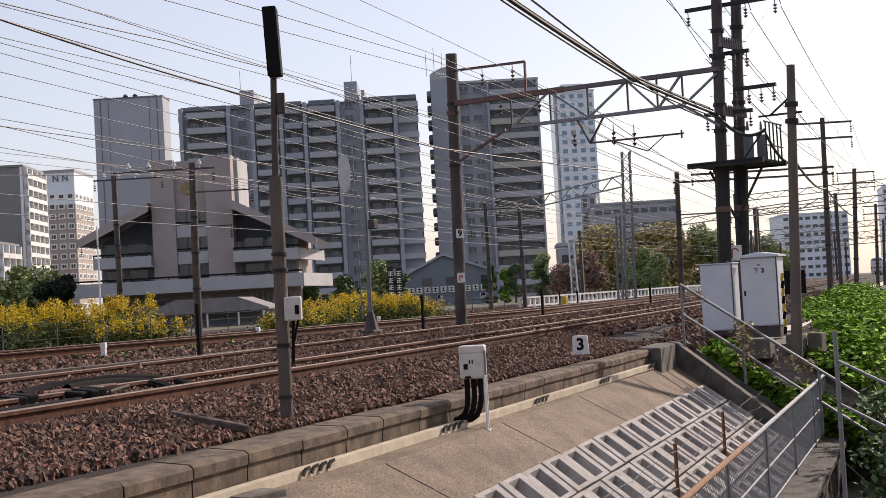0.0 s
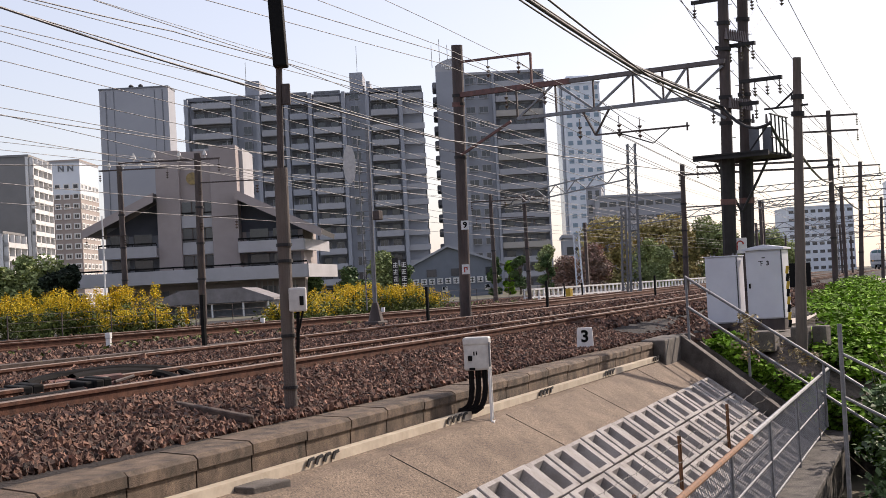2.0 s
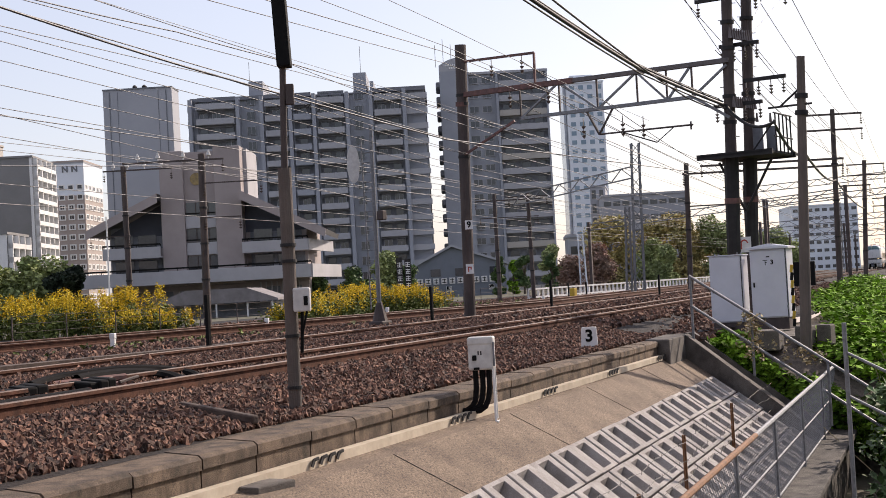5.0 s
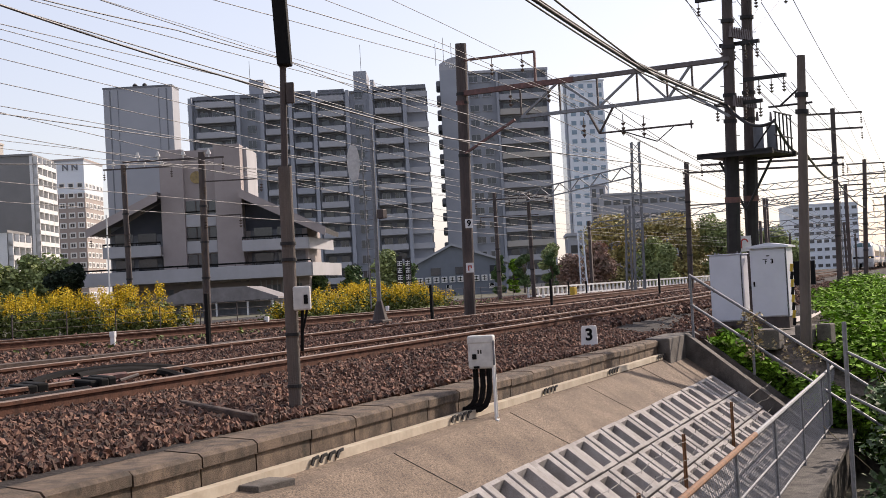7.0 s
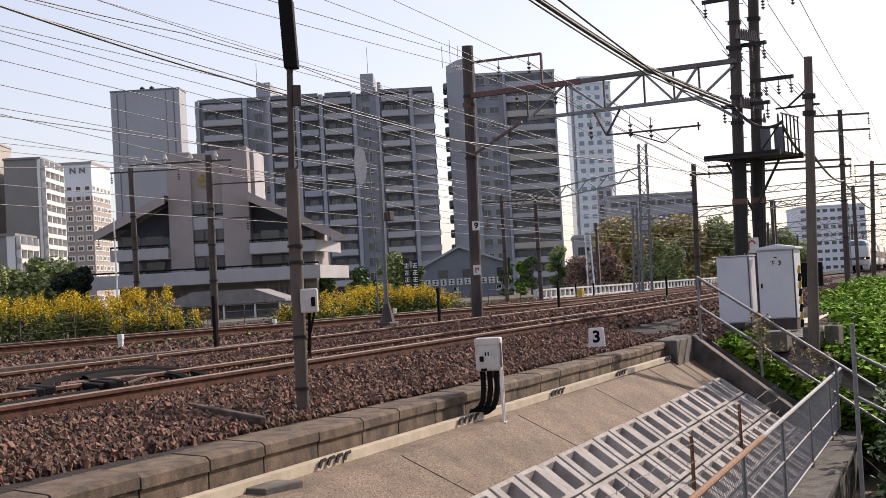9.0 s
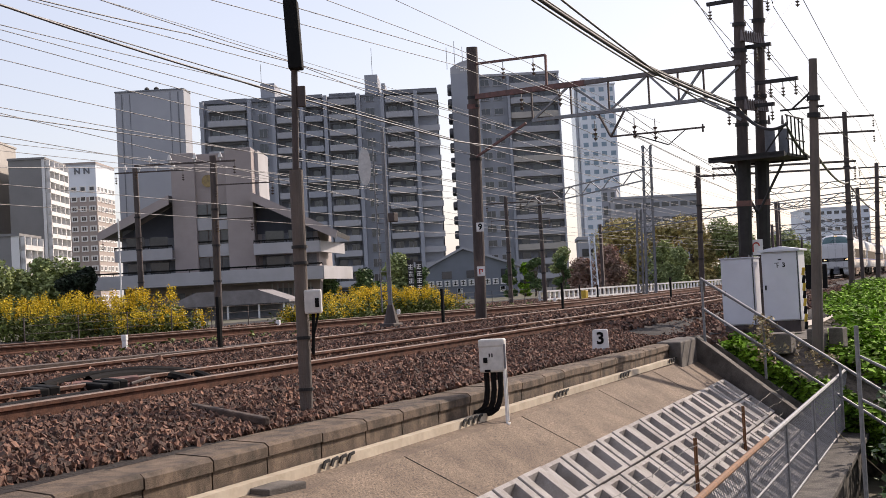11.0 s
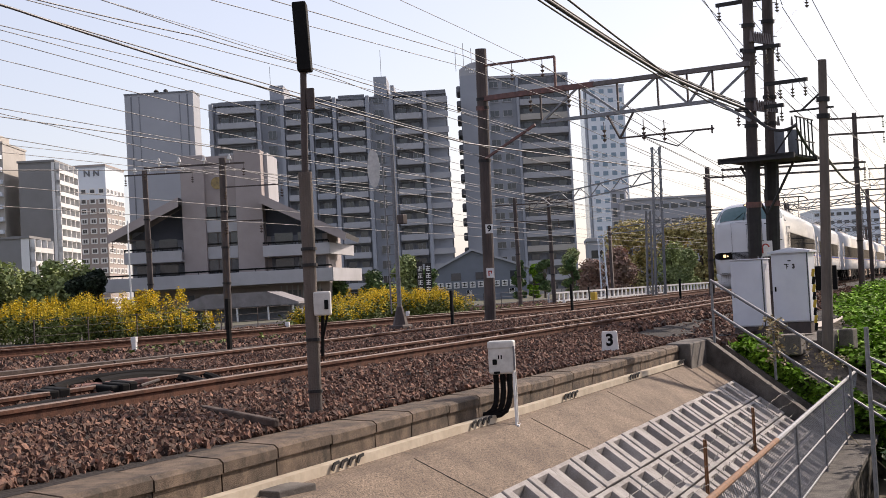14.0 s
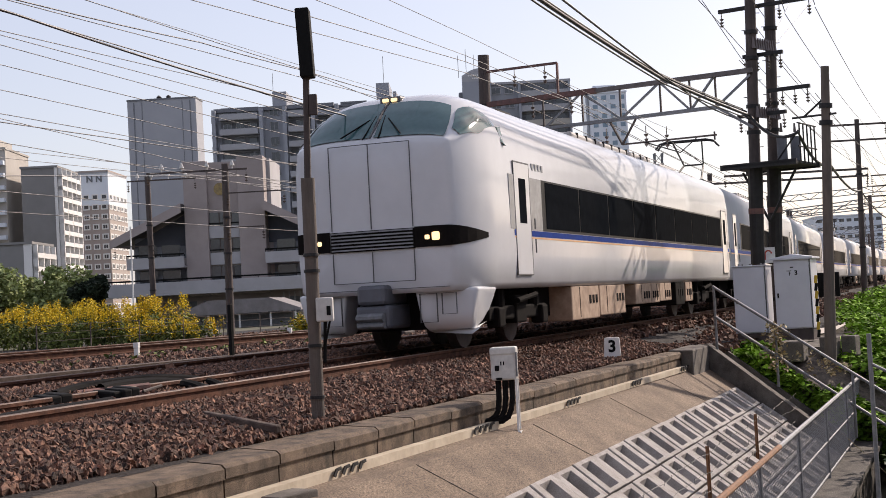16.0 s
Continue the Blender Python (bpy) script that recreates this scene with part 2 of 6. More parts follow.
    bmesh.ops.recalc_face_normals(bm, faces=bm.faces[:])
    return bm


def text_mesh(body, size, depth=0.002):
    cu = bpy.data.curves.new("text", "FONT")
    cu.offset = 0.035 * size
    cu.body, cu.size, cu.extrude, cu.align_x, cu.align_y = body, size, depth, "CENTER", "CENTER"
    tmp = bpy.data.objects.new("text", cu)
    scene.collection.objects.link(tmp)
    me = bpy.data.meshes.new_from_object(tmp.evaluated_get(bpy.context.evaluated_depsgraph_get()))
    bpy.data.objects.remove(tmp)
    return me


def lettering(name, body, size, mat, parent, m, depth=0.002):
    me = text_mesh(body, size, depth)
    me.materials.clear()
    me.materials.append(mat)
    ob = new(name, me)
    ob.parent = parent
    ob.matrix_basis = m
    return ob


# the line of the running track: its middle at a distance along x
def mid(x):
    u = min(1.0, max(0.0, (x - 15) / 45))
    return 6.70 + 2.0 * u * u * (3 - 2 * u) + 0.02 * max(0.0, x - 60)


# skewed stretch fitted to the camera's view; metres along and across the near track
VIEW_STRETCH = Matrix(((1.555, 0.570, 0, 0), (0, 1.1087, 0, 0), (0, 0, 1, 0), (0, 0, 0, 1)))


def plan(x, y):
    return 1.555 * x + 0.570 * y, 1.1087 * y


def line_y(X):
    """The middle of the near track in metres, at a distance along it."""
    x = (X - 3.8) / 1.555
    for _ in range(5):
        x = (X - 0.570 * mid(x)) / 1.555
    return 1.1087 * mid(x)


def line_turn(X):
    return math.degrees(math.atan2(line_y(X + 0.5) - line_y(X - 0.5), 1.0))


# the kerb's inner and outer edge, and the upper edge of the slope blocks
def kerb_in(x):
    return 5.03 - 0.053 * x


def kerb_out(x):
    return 4.50 - 0.032 * x


BLOCK_TOP = 3.47


# ---- the ground and the tracks ----
def sheet(name, rows, mat, label, category="ground", kind="structure"):
    """A ground sheet from rows of (x, y, z) strips."""
    bm = bmesh.new()
    grid = [[bm.verts.new(p) for p in r] for r in rows]
    for a, b in zip(grid, grid[1:]):
        for i in range(len(a) - 1):
            bm.faces.new((a[i], a[i + 1], b[i + 1], b[i]))
    bmesh.ops.recalc_face_normals(bm, faces=bm.faces[:])
    if bm.faces[0].normal.z < 0:
        bmesh.ops.reverse_faces(bm, faces=bm.faces[:])
    return tagged(part(name, bm, mat), label, category, kind=kind)


XS = (-40, -20, -10, -2, 2, 6, 10, 14, 20, 30, 45, 70, 100, 140, 250, 600, 2500)
sheet("ground", [[(x, max(mid(min(x, 120)) + 24, 20), -0.42), (x, 60, -0.5), (x, 200, -0.6), (x, 3000, -1.0)] for x in XS],
      EARTH, "dry grassy ground beyond the railway tracks")
sheet("lower_ground", [[(x, -3000, -2.6), (x, -20, -2.6), (x, -2, -2.6), (x, 5.5, -2.6)] for x in XS],
      EARTH, "low ground beside the railway embankment")


def bed_z(x, d):
    """Height of the ballast at d metres beyond the middle of the near track."""
    if d < -1.0:
        return -0.17 - 0.17 * min(1, (-1.0 - d) / 0.9)
    if d < 0.2:
        return -0.16
    if d < 1.5:
        return -0.16 + 0.15 * min(1, (d - 0.2) / 0.5)
    return max(-0.01 - 0.22 * (d - 1.5), -0.22 - 0.008 * (d - 1.5))


rows = []
for x in XS:
    c = mid(min(x, 120))
    near = kerb_in(max(x, -9.6)) if x < 14.2 else c - 4.0
    rows.append([(x, near - 0.02, -0.36)] + [(x, c + d, bed_z(x, d) - (0.16 if d < -1.3 and x > 14.2 else 0)) for d in (-1.9, -1.0, 0.2, 0.7, 1.5, 2.5, 3, 5, 8, 12, 18, 26)])
sheet("ballast_bed", rows, BALLAST_BED, "near-black bed under the stones, shade between them in its colour")

rng = np.random.default_rng(4)


def scatter_stones(name, count, x0, x1, pick, size, label):
    """Crushed stones strewn over the ballast, denser where they lie near."""
    base = np.array([(i, j, k) for i in (-0.7, 0.7) for j in (-0.7, 0.7) for k in (-0.7, 0.7)])
    tri = np.array([(0, 1, 3), (0, 3, 2), (4, 6, 7), (4, 7, 5), (0, 4, 5), (0, 5, 1), (2, 3, 7), (2, 7, 6), (0, 2, 6), (0, 6, 4), (1, 5, 7), (1, 7, 3)])
    x = x0 + (x1 - x0) * rng.random(count) ** 1.25
    y, z = pick(x, rng.random(count))
    s = size * (0.55 + 0.9 * rng.random(count))
    v = (base[None] + 0.55 * (rng.random((count, 8, 3)) - 0.5)) * s[:, None, None]
    v = v * np.stack([0.8 + 0.7 * rng.random(count), 0.6 + 0.5 * rng.random(count), 0.55 + 0.4 * rng.random(count)], 1)[:, None, :]
    q = rng.normal(size=(count, 4))
    q /= np.linalg.norm(q, axis=1)[:, None]
    w, a, b, c = q.T
    rot = np.stack([1 - 2 * (b * b + c * c), 2 * (a * b - c * w), 2 * (a * c + b * w), 2 * (a * b + c * w), 1 - 2 * (a * a + c * c), 2 * (b * c - a * w),
                    2 * (a * c - b * w), 2 * (b * c + a * w), 1 - 2 * (a * a + b * b)], 1).reshape(-1, 3, 3)
    v = np.einsum("nij,nkj->nki", rot, v) * np.array((0.66, 0.9, 1.0)) + np.stack([x, y, z + 0.25 * s], 1)[:, None, :]
    f = (tri[None] + 8 * np.arange(count)[:, None, None]).reshape(-1, 3)
    me = bpy.data.meshes.new(name)
    me.from_pydata(v.reshape(-1, 3).tolist(), [], f.tolist())
    me.materials.append(BALLAST)
    return tagged(new(name, me), label, "ballast", kind="stuff")


def shoulder(x, u):
    y0, y1 = np.array([kerb_in(i) for i in x]), np.array([mid(i) for i in x]) + 1.6
    y = y0 + (y1 - y0) * u
    d = y - np.array([mid(i) for i in x])
    return y, np.array([bed_z(0, i) for i in d]) + 0.03 * (rng.random(len(x)) - 0.3)


def beyond(x, u):
    y = np.array([mid(i) for i in x]) + 1.6 + 18 * u
    return y, np.array([bed_z(0, i) for i in y - np.array([mid(i) for i in x])]) + 0.03 * (rng.random(len(x)) - 0.3)


def far_shoulder(x, u):
    c = np.array([mid(i) for i in x])
    d = -3.0 + 5.0 * u
    return c + d, np.array([bed_z(0, i) - (0.10 if i < -1.3 else 0) for i in d]) + 0.03 * (rng.random(len(x)) - 0.3)


scatter_stones("ballast_stone_near", 110000, 1.5, 14.2, shoulder, 0.027, "loose brown crushed stones beside the near rail")
scatter_stones("ballast_stone_mid", 22000, 14.2, 60.0, far_shoulder, 0.05, "brown crushed stones along the curving track")
scatter_stones("ballast_stone_far", 52000, 4.0, 60.0, beyond, 0.055, "brown crushed stones between the far tracks")


def rail(name, path, label):
    """A flat-bottomed rail along a path in metres: foot and web of rust, a worn head."""
    xs, x = [], -15.0
    while x < 300:
        xs.append(path(x))
        x += 2 + max(0, x) * 0.05
    top = thing(name, label, "rail", kind="structure")

    def run(outline, mat, pname):
        bm = bmesh.new()
        prev = None
        for X, Y in xs:
            ring = [bm.verts.new((X, Y + dy, dz)) for dy, dz in outline]
            if prev:
                for i in range(len(ring)):
                    j = (i + 1) % len(ring)
                    bm.faces.new((prev[i], prev[j], ring[j], ring[i]))
            else:
                bm.faces.new(ring)
            prev = ring
        bm.faces.new(list(reversed(prev)))
        bmesh.ops.recalc_face_normals(bm, faces=bm.faces[:])
        part(pname, bm, mat, top)
    run([(-0.07, -0.17), (0.07, -0.17), (0.07, -0.155), (0.012, -0.13), (0.012, -0.045), (0.034, -0.035), (0.034, -0.006), (-0.034, -0.006), (-0.034, -0.035), (-0.012, -0.045), (-0.012, -0.13), (-0.07, -0.155)], RAIL_RUST, "rail_web")
    run([(-0.034, -0.006), (0.034, -0.006), (0.028, 0.002), (-0.028, 0.002)], RAIL_TOP, "rail_head")
    return top


def next_line(X, more=0.0):
    """A rail of the track beyond the near one."""
    return X, 1.253 * (line_y(X / 1.253 - 0.6) + 1.11) + more


def crossing(x, y0, slope, y1):
    return plan(x / 1.555, y0 - slope * (x / 1.555 - 12) if x / 1.555 < 28 else y1 + 0.06 * (x / 1.555 - 28))


rail("rail_near", lambda X: (X, line_y(X) - 0.565), "rusty steel rail of the near track")
rail("rail_far", lambda X: (X, line_y(X) + 0.45), "rusty far rail of the near track")
rail("rail_next", next_line, "rusty rail of the track beyond")
rail("rail_second_near", lambda X: crossing(X, 16.9, 0.26, 12.74), "rusty rail of the second track")
rail("rail_second_far", lambda X: crossing(X, 18.4, 0.25, 14.4), "rusty far rail of the second track")
bm = bmesh.new()
for i in range(130, 330):
    X = i * 0.62
    beam(bm, (X, line_y(X) - 1.0, -0.16), (X, line_y(X) + 1.0, -0.16), 0.22, 0.1)
tagged(part("far_sleepers", bm, SLEEPER), "concrete sleepers under the track far off", "sleeper", kind="stuff")
tie = thing("track_sleepers", "concrete sleepers half buried in stones under the track", "sleeper", kind="structure")
me = bpy.data.meshes.new("sleeper")
bm = boxes((-0.11, 0.11, -1.0, 1.0, -0.16, 0.0), bevel=0.02)
bm.to_mesh(me)
bm.free()
me.materials.append(SLEEPER)
for i in range(-10, 130):
    X = i * 0.62
    share("sleeper", me, tie, pose(X, line_y(X), -0.145, 0, 0, line_turn(X)))
bm = bmesh.new()
for x in range(-8, 28, 2):
    beam(bm, (x, 11.6 - 0.2 * (x - 8), -0.14), (x + 1.96, 11.6 - 0.2 * (x - 6), -0.14), 0.3, 0.1)
tagged(part("cable_trough", bm, SLEEPER), "low concrete cable trough lying between the tracks", "cable trough", kind="structure")

# coils and machine plates lying between the rails
coil = thing("cable_coil", "thick black rubber cable coiled between the rails", "cable")
for rx, ry, cx, cy, r_, a0, a1 in ((0.66, 0.36, 5.12, 6.92, 0.06, -2.9, 2.0), (0.95, 0.46, 5.1, 6.97, 0.05, -1.5, 2.4), (1.05, 0.50, 5.1, 7.0, 0.028, -1.3, 2.7)):
    bm = bmesh.new()
    turns = [(cx + rx * math.cos(a0 + (a1 - a0) * k / 26), cy + ry * math.sin(a0 + (a1 - a0) * k / 26)) for k in range(27)]
    tube(bm, [(x, y, bed_z(x, y - mid(x)) + r_ - 0.01) for x, y in turns], r_, 9)
    part("loop", bm, RUBBER, coil)
bm = bmesh.new()
tube(bm, [(2.7 + 0.2 * k, 6.50 + 0.36 * math.sin(min(1.57, 0.2 * k)) + 0.02 * math.sin(1.3 * k), -0.11) for k in range(11)], 0.065, 9)
part("hose", bm, RUBBER, coil)
plates = thing("point_machine", "black steel point machine plates between the rails", "machine", pose(4.35, 7.16, -0.09, 3, 0, -6))
for xa, xb, ya, yb in ((-0.32, 0.06, -0.12, 0.16), (0.5, 0.80, -0.16, 0.14)):
    bm = bmesh.new()
    for k in range(3):
        u = xa + (xb - xa) * k / 3
        box(bm, u, u + (xb - xa) / 3 + 0.01, ya + 0.03 * math.sin(5 * k), yb + 0.04 * math.cos(4 * k), -0.1, 0.09 + 0.025 * math.sin(7 * k), bevel=0.02)
    part("cover", bm, BLACK, plates)
part("tie_bar", rods(((-0.7, 0.36, 0.04), (1.3, 0.30, 0.06), 0.035), ((-0.2, -0.28, 0.0), (1.0, -0.05, 0.05), 0.022), ((0.1, -0.3, -0.03), (0.35, 0.2, 0.04), 0.02), n=6), BRACKET, plates)
part("lever", rods(((0.9, -0.1, 0.06), (1.25, 0.05, 0.08), 0.016), n=6), STEELPOLE, plates)
trough = boxes((0, 0.95, -0.035, 0.035, -0.035, 0.035), bevel=0.015)
hose = part("cable_hose", trough, SLEEPER)
hose.matrix_basis = pose(4.66, 5.55, -0.17, 0, 6, -100)
tagged(hose, "dark cable pipe lying on the stones", "pipe")


# ---- the kerb, the slope and the stairs ----
def slope_z(y):
    return -0.62 + 0.68 * (y - 4.05)


kerb = thing("kerb", "long weathered concrete kerb holding back the ballast", "kerb", kind="structure")
x = -9.6
i = 0
while x < 13.2:
    ln = (0.54, 0.50, 0.57)[i % 3]
    a, b = x + 0.006, min(x + ln, 13.3) - 0.006
    bm = bmesh.new()
    lo, hi = -1.0, -0.35 + 0.004 * (i % 3)
    ring = []
    for xx in (a, b):
        yi, yo = kerb_in(xx), kerb_out(xx)
        ring.append([bm.verts.new(p) for p in ((xx, yi, lo), (xx, yo + 0.012, lo), (xx, yo + 0.012, hi - 0.10), (xx, yo - 0.008, hi - 0.095), (xx, yo - 0.008, hi - 0.025), (xx, yo + 0.03, hi), (xx, yi - 0.02, hi), (xx, yi, hi - 0.02))])
    for j in range(8):
        k = (j + 1) % 8
        bm.faces.new((ring[0][j], ring[0][k], ring[1][k], ring[1][j]))
    bm.faces.new(ring[0])
    bm.faces.new(list(reversed(ring[1])))
    bmesh.ops.recalc_face_normals(bm, faces=bm.faces[:])
    part("kerb_block", bm, CURB, kerb)
    x += ln
    i += 1

# the apron between the kerb and the blocks
bm = bmesh.new()
prev = None
for x in [-9.5 + 0.5 * k for k in range(48)]:
    r = [bm.verts.new((x, y, min(slope_z(y), -0.63) + 0.006 * noise.noise((x * 2, y * 2, 0)))) for y in (kerb_out(x) + 0.1, kerb_out(x), 4.0, 3.8, 3.6, BLOCK_TOP - 0.02)]
    r += [bm.verts.new((x, BLOCK_TOP - 0.02, slope_z(BLOCK_TOP) - 0.3))]
    if prev:
        for j in range(len(r) - 1):
            bm.faces.new((prev[j], prev[j + 1], r[j + 1], r[j]))
    prev = r
bmesh.ops.recalc_face_normals(bm, faces=bm.faces[:])
tagged(part("apron", bm, APRON), "sloping tan concrete apron below the kerb", "slope", kind="structure")
bm = bmesh.new()
for x in (3.4, 5.5, 7.6, 9.7, 11.8):
    beam(bm, (x, 4.0, slope_z(4.0) + 0.003), (x + 0.30, BLOCK_TOP, slope_z(BLOCK_TOP) + 0.003), 0.007, 0.005)
tagged(part("apron_joint", bm, SOIL), "thin dark joints in the concrete apron", "joint", kind="structure")

# cable duct on brackets along the kerb's foot
duct = thing("cable_duct", "cream cable duct running along the foot of the kerb", "cable duct", kind="structure")
x = -8.6
k = 0
while x < 12.8:
    b = min(x + 1.95, 12.9)
    bm = bmesh.new()
    beam(bm, (x, kerb_out(x) - 0.06, -0.60), (b - 0.012, kerb_out(b) - 0.06, -0.60), 0.09, 0.075)
    part("duct_length", bm, DUCT, duct)
    bm = bmesh.new()
    for j in range(4):
        beam(bm, (b - 0.30 + 0.1 * j, kerb_out(b) - 0.115, -0.612), (b - 0.27 + 0.1 * j, kerb_out(b) - 0.115, -0.56), 0.012, 0.026)
        beam(bm, (b - 0.27 + 0.1 * j, kerb_out(b) - 0.115, -0.565), (b - 0.22 + 0.1 * j, kerb_out(b) - 0.115, -0.56), 0.012, 0.024)
    part("bracket", bm, DARKSTEEL, duct)
    x = b
    k += 1
    if x > 12.8:
        break

# slope blocks: frames with an open middle, laid in rows
blocks = thing("slope_blocks", "pale concrete frame blocks covering the embankment slope", "slope block", kind="structure")
BW, BH = 0.455, 0.465
bm = bmesh.new()
w2, h2, t = BW / 2 - 0.008, BH / 2 - 0.008, 0.14
ix, iy = w2 - 0.105, h2 - 0.045
outer = [(-w2, -h2), (w2, -h2), (w2, h2), (-w2, h2)]
inner = [(-ix, -iy), (ix, -iy), (ix, iy), (-ix, iy)]
deep = [(-ix + 0.05, -iy + 0.05), (ix - 0.05, -iy + 0.05), (ix - 0.05, iy - 0.05), (-ix + 0.05, iy - 0.05)]
rings = [[bm.verts.new((*p, z)) for p in o] for o, z in ((outer, -t), (outer, -0.012), ([(a * 0.97, b * 0.985) for a, b in outer], 0), (inner, 0), (deep, -t))]
for a, b in zip(rings, rings[1:]):
    for j in range(4):
        bm.faces.new((a[j], a[(j + 1) % 4], b[(j + 1) % 4], b[j]))
bmesh.ops.recalc_face_normals(bm, faces=bm.faces[:])
me = bpy.data.meshes.new("slope_block")
bm.to_mesh(me)
bm.free()
me.materials.append(BLOCK)
tilt = math.degrees(math.atan(0.68))
for r in range(4):
    yy = BLOCK_TOP - (BH / 2 + r * BH) * math.cos(radians(tilt))
    for c in range(48):
        x = -7.89 + c * BW + 0.1 * (r % 2)
        if x > 13.68:
            continue
        share("slope_block", me, blocks, pose(x, yy, slope_z(yy) + 0.03, tilt, 0, 0) @ pose(0, 0, 0.004 * ((c * 7 + r * 3) % 5 - 2)))
bm = boxes((-9.4, 14.1, -2.2, 0.0, -0.3, -0.12))
soil = tagged(part("slope_soil", bm, SOIL), "dark soil showing inside the slope blocks", "soil", kind="structure")
soil.matrix_basis = pose(0, BLOCK_TOP, slope_z(BLOCK_TOP) + 0.03, tilt)

# stair stringers going down beside the slope
stairs = thing("stair", "grey concrete stair edge running down the embankment", "stair", kind="structure")
for x0, x1, hi, nm in ((13.85, 14.05, 0.20, "stringer"), (14.34, 14.47, 0.24, "stringer")):
    bm = bmesh.new()
    out = [(4.25, -1.3), (4.25, -0.34), (3.9, -0.31), (1.9, slope_z(1.9) + hi), (1.9, slope_z(1.9) - 0.5)]
    a = [bm.verts.new((x0, y, z)) for y, z in out]
    b = [bm.verts.new((x1, y, z)) for y, z in out]
    bm.faces.new(a)
    bm.faces.new(list(reversed(b)))
    for j in range(5):
        bm.faces.new((a[j], a[(j + 1) % 5], b[(j + 1) % 5], b[j]))
    bmesh.ops.recalc_face_normals(bm, faces=bm.faces[:])
    part(nm, bm, STRINGER, stairs)
for j in range(12):
    y = 3.9 - j * 0.17
    part("step", boxes((14.05, 14.34, y - 0.17, y, slope_z(y) - 0.35, slope_z(y) - 0.02)), STRINGER, stairs)
part("landing", boxes((12.95, 14.05, 3.9, 4.3, -1.2, -0.318), bevel=0.02), STRINGER, stairs)
part("end_wall", boxes((13.0, 13.85, 3.92, 3.98, -1.2, -0.335)), STRINGER, stairs)

# retaining wall with its mesh fence
wall = tagged(part("retaining_wall", boxes((-9.5, 16.4, 1.5, 1.85, -4.0, -1.98), (-9.5, 16.45, 1.44, 1.9, -1.98, -1.9), bevel=0.012), STAINED),
              "stained concrete retaining wall below the fence", "wall", kind="structure")
fence = thing("mesh_fence", "galvanised wire mesh fence with pipe rails on the wall", "fence")
FZ0, FZ1 = -1.9, -0.97
for j in range(10):
    part("post", rods(((15.4 - 1.9 * j, 1.8, FZ0), (15.4 - 1.9 * j, 1.8, FZ1), 0.022)), GALV, fence)
part("top_rail", rods(((8.7, 1.8, FZ1), (15.45, 1.8, FZ1), 0.026)), GALV, fence)
part("top_rail", rods(((5.2, 1.8, FZ1), (8.7, 1.8, FZ1), 0.027)), GALV_RUST, fence, "rusted orange stretch of the top pipe")
part("top_rail", rods(((-4, 1.8, FZ1), (5.2, 1.8, FZ1), 0.026)), GALV, fence)
part("mid_rail", rods(((-4, 1.8, -1.43), (15.4, 1.8, -1.43), 0.012)), GALV, fence)
part("bottom_rail", rods(((-4, 1.8, FZ0 + 0.06), (15.4, 1.8, FZ0 + 0.06), 0.014)), GALV, fence)
bm = bmesh.new()
x = 4.0
while x < 15.4:
    for sgn in (0, 1):
        a, b = (x, FZ0 + 0.06), (x + 0.85, FZ1)
        if b[0] > 15.4:
            continue
        p, q = ((a[0], 1.8, a[1]), (b[0], 1.8, b[1])) if sgn == 0 else ((b[0], 1.803, a[1]), (a[0], 1.803, b[1]))
        beam(bm, p, q, 0.0035, 0.0035)
    x += 0.055
part("mesh", bm, GALV, fence, "thin diamond wire mesh")

# rusty iron posts with barbed wire on the slope
barb = thing("barbed_wire_fence", "rusty iron posts with strands of barbed wire", "fence")
for x, y, z0, z1 in ((8.95, 2.6, -2.1, -1.05), (11.3, 2.62, -2.1, -1.05), (7.4, 2.6, -2.0, -1.32), (6.4, 2.6, -2.0, -1.2)):
    part("post", boxes((x - 0.02, x + 0.02, y - 0.004, y + 0.004, z0, z1), (x - 0.004, x + 0.004, y - 0.02, y + 0.02, z0, z1)), GALV_RUST, barb)
for z in (-1.12, -1.32, -1.52):
    bm = bmesh.new()
    pts = [(6.2 + 0.25 * j, 2.6 + 0.02 * math.sin(j), z + 0.012 * math.sin(2.1 * j)) for j in range(32)]
    for a, b in zip(pts, pts[1:]):
        rod(bm, a, b, 0.003, n=4)
        rod(bm, (a[0], a[1], a[2] - 0.02), (a[0] + 0.01, a[1], a[2] + 0.02), 0.0025, n=4)
    part("strand", bm, DARKSTEEL, barb)

# the stair's handrail
hand = thing("stair_handrail", "grey steel pipe handrail going down the stair", "handrail")
for z in (0.0, 0.5):
    part("rail", rods(((14.0, 3.82, 0.67 - z), (14.0, 0.55, -1.62 - z), 0.024)), GALV, hand)
for y, d in ((3.80, 1.05), (2.85, 1.0), (1.75, 1.0), (0.6, 1.0)):
    z = 0.67 - 0.70 * (3.82 - y)
    part("post", rods(((14.0, y, z - d), (14.0, y, z), 0.022)), GALV, hand)
side = thing("side_handrail", "grey pipe handrail by the overgrown path", "handrail")
for y, z in ((0.98, 0.12),):
    part("post", rods(((9.2, y, -2.6), (9.2, y, z), 0.022)), GALV, side)
for z in (-0.18, -0.62):
    part("rail", rods(((9.2, 0.98, z), (9.2, -1.5, z - 1.35), 0.016)), GALV, side)

tagged(part("duct_plate", boxes((3.98, 4.40, 4.06, 4.30, -0.74, -0.60), bevel=0.012), STRINGER), "small concrete plate lying by the duct", "plate")

